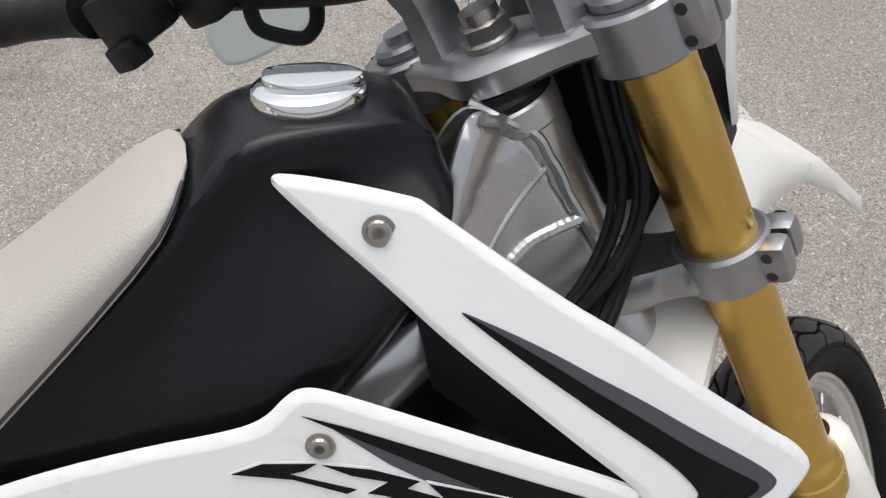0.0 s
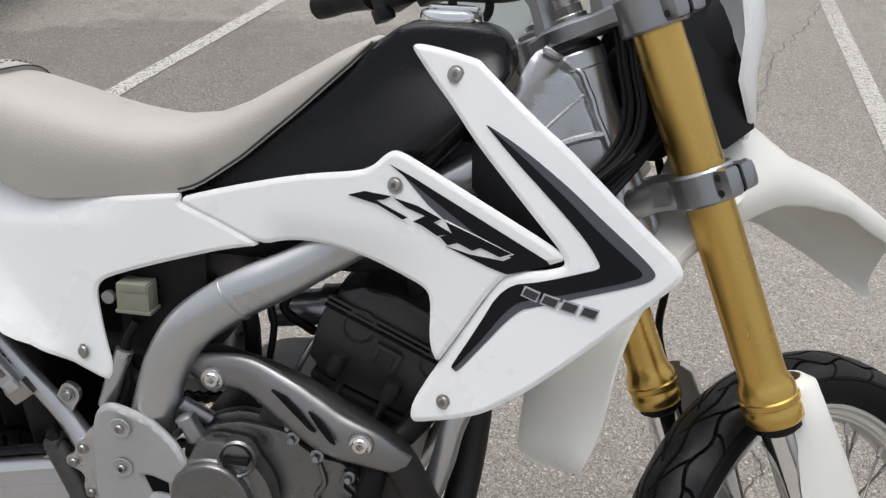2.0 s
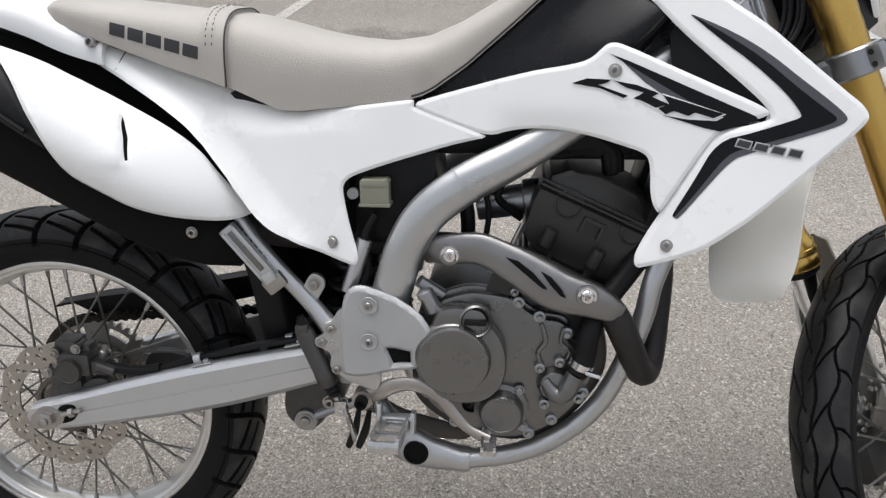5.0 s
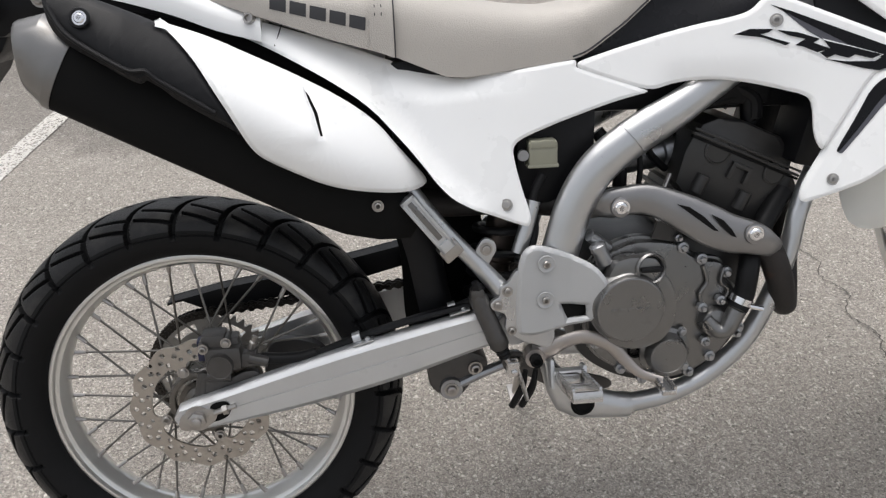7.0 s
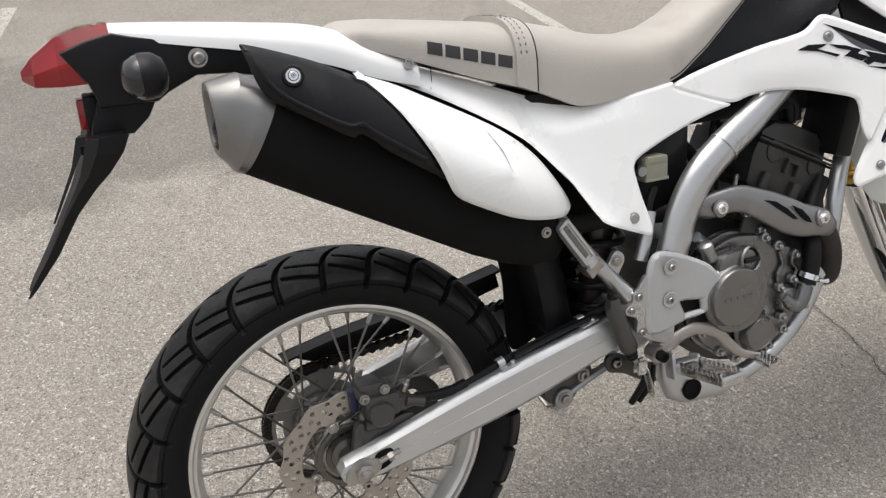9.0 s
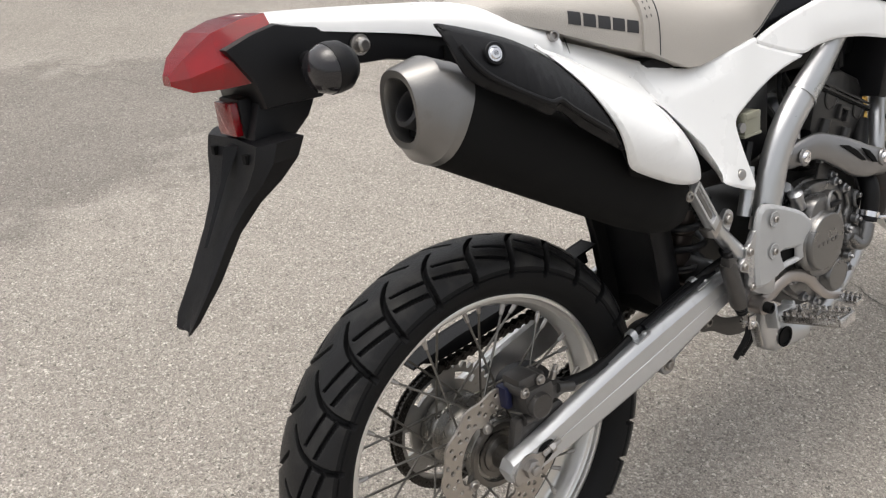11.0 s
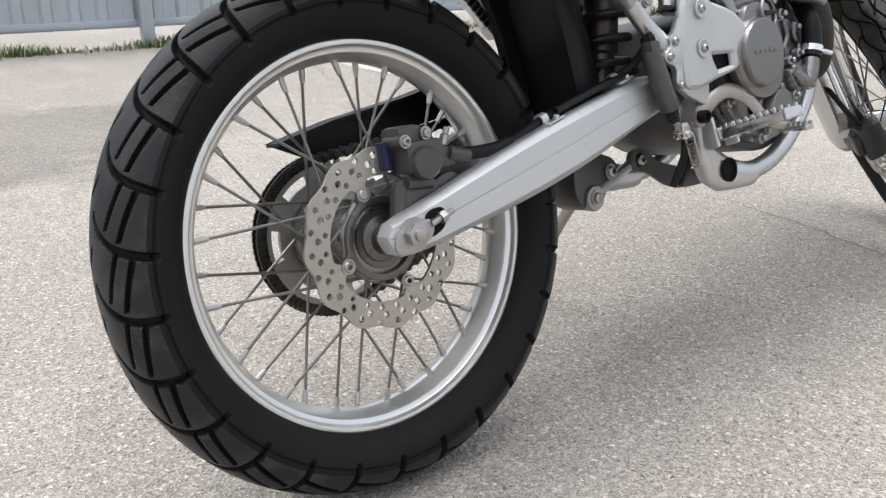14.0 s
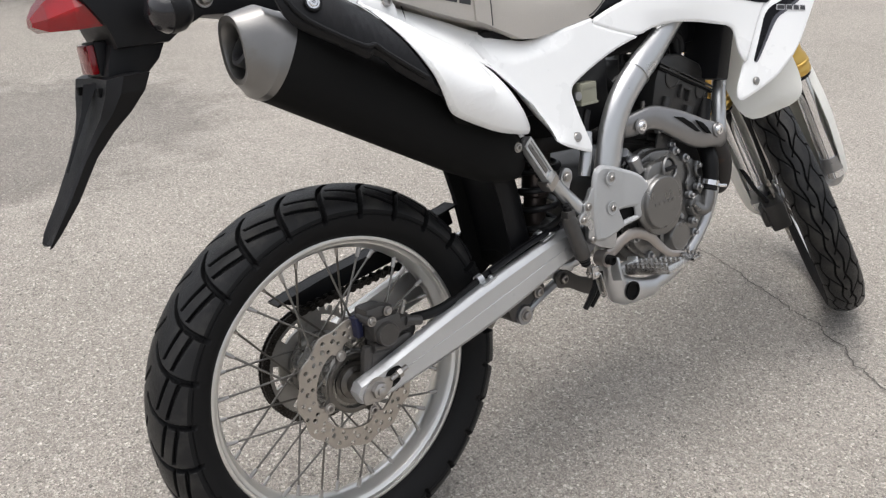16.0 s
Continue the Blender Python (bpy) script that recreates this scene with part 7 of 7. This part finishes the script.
for k in range(4):
    o = (0.0, 0.0065, 0.0155, 0.0205)[k]
    pts = [(1.070 + o, 0.004 - o * 0.3, 0.735), (1.082 + o * 0.9, -0.008 - o * 0.4, 0.685), (1.092 + o * 1.0, -0.018 - o * 0.5, 0.640), (1.086 + o * 0.9, -0.028 - o * 0.5, 0.600), (1.056 + o * 0.6, -0.044 - o * 0.4, 0.562), (1.0 + o * 0.5, -0.058, 0.525)]
    part("control_cable", tube(pts, 0.0032 + 0.0008 * (k % 2), seg=8, n=50), HOSE, bike, "black control cable")

# ---- fence, weeds and loose chippings ----
def fence():
    root = tagged(new("fence"), "galvanised ribbed sheet metal fence behind weeds", "fence", kind="structure")
    root.matrix_basis = pose(1.2, 5.72, 0, 0, 0, -4)
    pitch = 0.19
    pan = bmesh.new()
    rows = []
    xs = []
    for k in range(17):
        for dx, dy in ((0.0, 0.0), (0.055, 0.0), (0.075, 0.028), (0.13, 0.028), (0.15, 0.0)):
            xs.append((k * pitch + dx, dy))
    W_ = 17 * pitch
    xs = [q for q in xs if q[0] <= W_] + [(W_, 0.0)]
    lo = [[pan.verts.new((x, -y, z)) for z in (0.14, 1.9)] for x, y in xs]
    for a, b in zip(lo, lo[1:]):
        pan.faces.new((a[0], b[0], b[1], a[1]))
    ext = bmesh.ops.extrude_face_region(pan, geom=pan.faces[:])
    bmesh.ops.translate(pan, vec=(0, 0.003, 0), verts=[g for g in ext["geom"] if isinstance(g, bmesh.types.BMVert)])
    me_p = None
    for i in range(-4, 5):
        m = Matrix.Translation((i * (W_ + 0.02) + 0.63, 0.03, 0))
        if me_p is None:
            me_p = part("fence_panel", pan, FENCE, root, "ribbed galvanised sheet", local=m, angle=20).data
            me_post = part("fence_post", box((-0.045, -0.10, 0), (0.045, -0.01, 2.0), 0.006), FENCE, root, "square steel post", local=Matrix.Translation((i * (W_ + 0.02) + 0.62, 0, 0))).data
            me_rail = part("fence_rail", box((0, -0.035, 0.15), (W_, -0.005, 0.20), 0.004), FENCE, root, "bottom rail", local=m).data
        else:
            part("fence_panel", me_p, FENCE, root, local=m)
            part("fence_post", me_post, FENCE, root, local=Matrix.Translation((i * (W_ + 0.02) + 0.62, 0, 0)))
            part("fence_rail", me_rail, FENCE, root, local=m)


fence()


def weeds():
    rnd = random.Random(4)
    verts, faces = [], []
    for k in range(9000):
        x = rnd.uniform(-6, 9)
        dens = noise.noise(Vector((x * 1.1, 3.1, 0)))
        if dens < -0.5 + 0.5 * rnd.random():
            continue
        y = 5.60 - 0.07 * (x - 1.2) + rnd.gauss(0, 0.07)
        h = rnd.uniform(0.03, 0.13) * (0.75 + dens)
        a = rnd.uniform(0, 6.28)
        b = rnd.uniform(0.02, 0.09)
        w = rnd.uniform(0.003, 0.007)
        c, s_ = math.cos(a), math.sin(a)
        i = len(verts)
        verts += [(x - w * s_, y + w * c, 0), (x + w * s_, y - w * c, 0), (x + b * 0.4 * c + w * 0.7 * s_, y + b * 0.4 * s_ - w * 0.7 * c, h * 0.65), (x + b * 0.4 * c - w * 0.7 * s_, y + b * 0.4 * s_ + w * 0.7 * c, h * 0.65), (x + b * c, y + b * s_, h)]
        faces += [(i, i + 1, i + 2, i + 3), (i + 3, i + 2, i + 4)]
    me_ = bpy.data.meshes.new("weeds")
    me_.from_pydata(verts, [], faces)
    me_.materials.append(GRASS)
    tagged(new("weeds", me_), "tufts of green weeds along the fence foot", "weeds", kind="stuff")


weeds()


def crack(points, w):
    """A crack drawn as a thin dark ragged ribbon lying on the asphalt."""
    P = spline([(x, y, 0) for x, y in points], 60 * len(points))
    bm = bmesh.new()
    prev = None
    for i, p in enumerate(P):
        d = (P[min(len(P) - 1, i + 1)] - P[max(0, i - 1)]).normalized()
        n = Vector((-d.y, d.x, 0))
        o = n * (0.035 * noise.noise(Vector((i * 0.11, 1.7, points[0][0]))) + 0.012 * noise.noise(Vector((i * 0.6, 4.2, 0))))
        ww = w * (0.55 + 0.6 * abs(noise.noise(Vector((i * 0.35, 9.1, 0)))))
        cur = (bm.verts.new(p + o + n * ww + Vector((0, 0, 0.0035))), bm.verts.new(p + o - n * ww + Vector((0, 0, 0.0035))))
        if prev:
            bm.faces.new((prev[0], prev[1], cur[1], cur[0]))
        prev = cur
    return tagged(part("asphalt_crack", bm, CRACK), "thin dark crack in the asphalt", "crack", kind="structure")


CRACK = mat("dark_asphalt", (0.10, 0.092, 0.082), 0.95, 0, 0.3, 60, 0.5, 300)
crack([(1.1, -0.6), (1.28, -0.26), (1.42, 0.15), (1.49, 0.65), (1.50, 1.0), (1.56, 1.6), (1.71, 2.36), (1.95, 3.3), (2.25, 4.0), (2.5, 4.8)], 0.0028)
crack([(0.25, 3.2), (0.6, 2.7), (1.0, 2.45), (1.55, 1.7)], 0.0022)
crack([(-1.6, 3.9), (-0.9, 3.5), (-0.2, 3.55), (0.6, 3.1)], 0.002)


# ---- loose chippings on the asphalt ----
def chippings():
    rnd = random.Random(11)
    verts, faces = [], []
    for k in range(6000):
        x, y = rnd.uniform(-1.6, 2.6), rnd.uniform(-0.9, 2.6)
        if noise.noise(Vector((x * 1.4, y * 1.4, 2.0))) < -0.25 + 0.5 * rnd.random():
            continue
        r = 0.0012 + 0.0022 * rnd.random() ** 3
        i = len(verts)
        a = rnd.uniform(0, 6.28)
        for q in range(4):
            t = a + q * 1.571 + rnd.uniform(-0.3, 0.3)
            verts.append((x + r * math.cos(t) * rnd.uniform(0.8, 1.3), y + r * math.sin(t) * rnd.uniform(0.8, 1.3), 0.0005))
        verts.append((x + r * rnd.uniform(-0.3, 0.3), y + r * rnd.uniform(-0.3, 0.3), r * rnd.uniform(0.6, 1.2)))
        faces += [(i, i + 1, i + 4), (i + 1, i + 2, i + 4), (i + 2, i + 3, i + 4), (i + 3, i, i + 4)]
    me_ = bpy.data.meshes.new("chippings")
    me_.from_pydata(verts, [], faces)
    m = mat("loose_stone", (0.3, 0.275, 0.245), 0.9, 0, 0.2, 30)
    t = m.node_tree
    geo = t.nodes.new("ShaderNodeNewGeometry")
    ramp = t.nodes.new("ShaderNodeValToRGB")
    ramp.color_ramp.elements[0].color = (0.07, 0.063, 0.055, 1)
    ramp.color_ramp.elements[1].color = (0.55, 0.51, 0.455, 1)
    t.links.new(geo.outputs["Random Per Island"], ramp.inputs[0])
    t.links.new(ramp.outputs[0], t.nodes["Principled BSDF"].inputs["Base Color"])
    me_.materials.append(m)
    tagged(new("chippings", me_), "loose pale and dark stone chippings on asphalt", "gravel", kind="stuff")


chippings()


# ---- a neighbour's parked scooter beyond the line ----
def scooter():
    root = tagged(new("scooter"), "black parked scooter with its fat rear tyre on asphalt", "scooter")
    root.matrix_basis = pose(-2.12, 3.05, 0.0, 0, 0, 90)
    w = part("rear_wheel", turned([(0.02, -0.06), (0.09, -0.05), (0.13, -0.03), (0.13, 0.03), (0.09, 0.05), (0.02, 0.06)], c=(0, 0, 0.25)), DARK, root, "dark wheel")
    part("tyre", tyre_mesh(0.25, 0.16, 0.062, "rear"), RUBBER, w, "fat black tyre", local=Matrix.Translation((0, 0, 0.25)))
    body = loft([[(x, w_ * math.cos(a), zc + h * math.sin(a)) for a in (2 * math.pi * k / 24 for k in range(24))] for x, w_, zc, h in ((-0.35, 0.04, 0.75, 0.03), (-0.2, 0.13, 0.70, 0.10), (0.1, 0.16, 0.64, 0.16), (0.45, 0.17, 0.55, 0.22), (0.8, 0.14, 0.40, 0.15), (1.1, 0.16, 0.45, 0.28), (1.25, 0.10, 0.62, 0.35))])
    part("body", body, BLACK, root, "black plastic body")
    part("muffler", tube([(-0.12, 0.15, 0.34), (0.25, 0.14, 0.28), (0.45, 0.08, 0.26)], [0.05, 0.055, 0.03]), DARK, root, "dark muffler")
    part("stand_bracket", box((0.12, -0.16, 0.0), (0.16, -0.12, 0.30), 0.006), CAST, root, "grey bracket")
    part("mudguard", loft([[(x, y, z + 0.02 * math.cos(y * 12)) for y in (-0.08, -0.04, 0, 0.04, 0.08)] + [(x, y, z - 0.004 + 0.02 * math.cos(y * 12)) for y in (0.08, 0.04, 0, -0.04, -0.08)] for x, z in ((-0.30, 0.34), (-0.24, 0.45), (-0.1, 0.52), (0.1, 0.53))]), BLACK, root, "black mudguard")
    fw_ = part("front_wheel", turned([(0.02, -0.05), (0.11, -0.03), (0.11, 0.03), (0.02, 0.05)], c=(1.3, 0, 0.24)), DARK, root, "dark wheel")
    part("tyre", tyre_mesh(0.24, 0.15, 0.055, "rear"), RUBBER, fw_, "black tyre", local=Matrix.Translation((1.3, 0, 0.24)))


scooter()
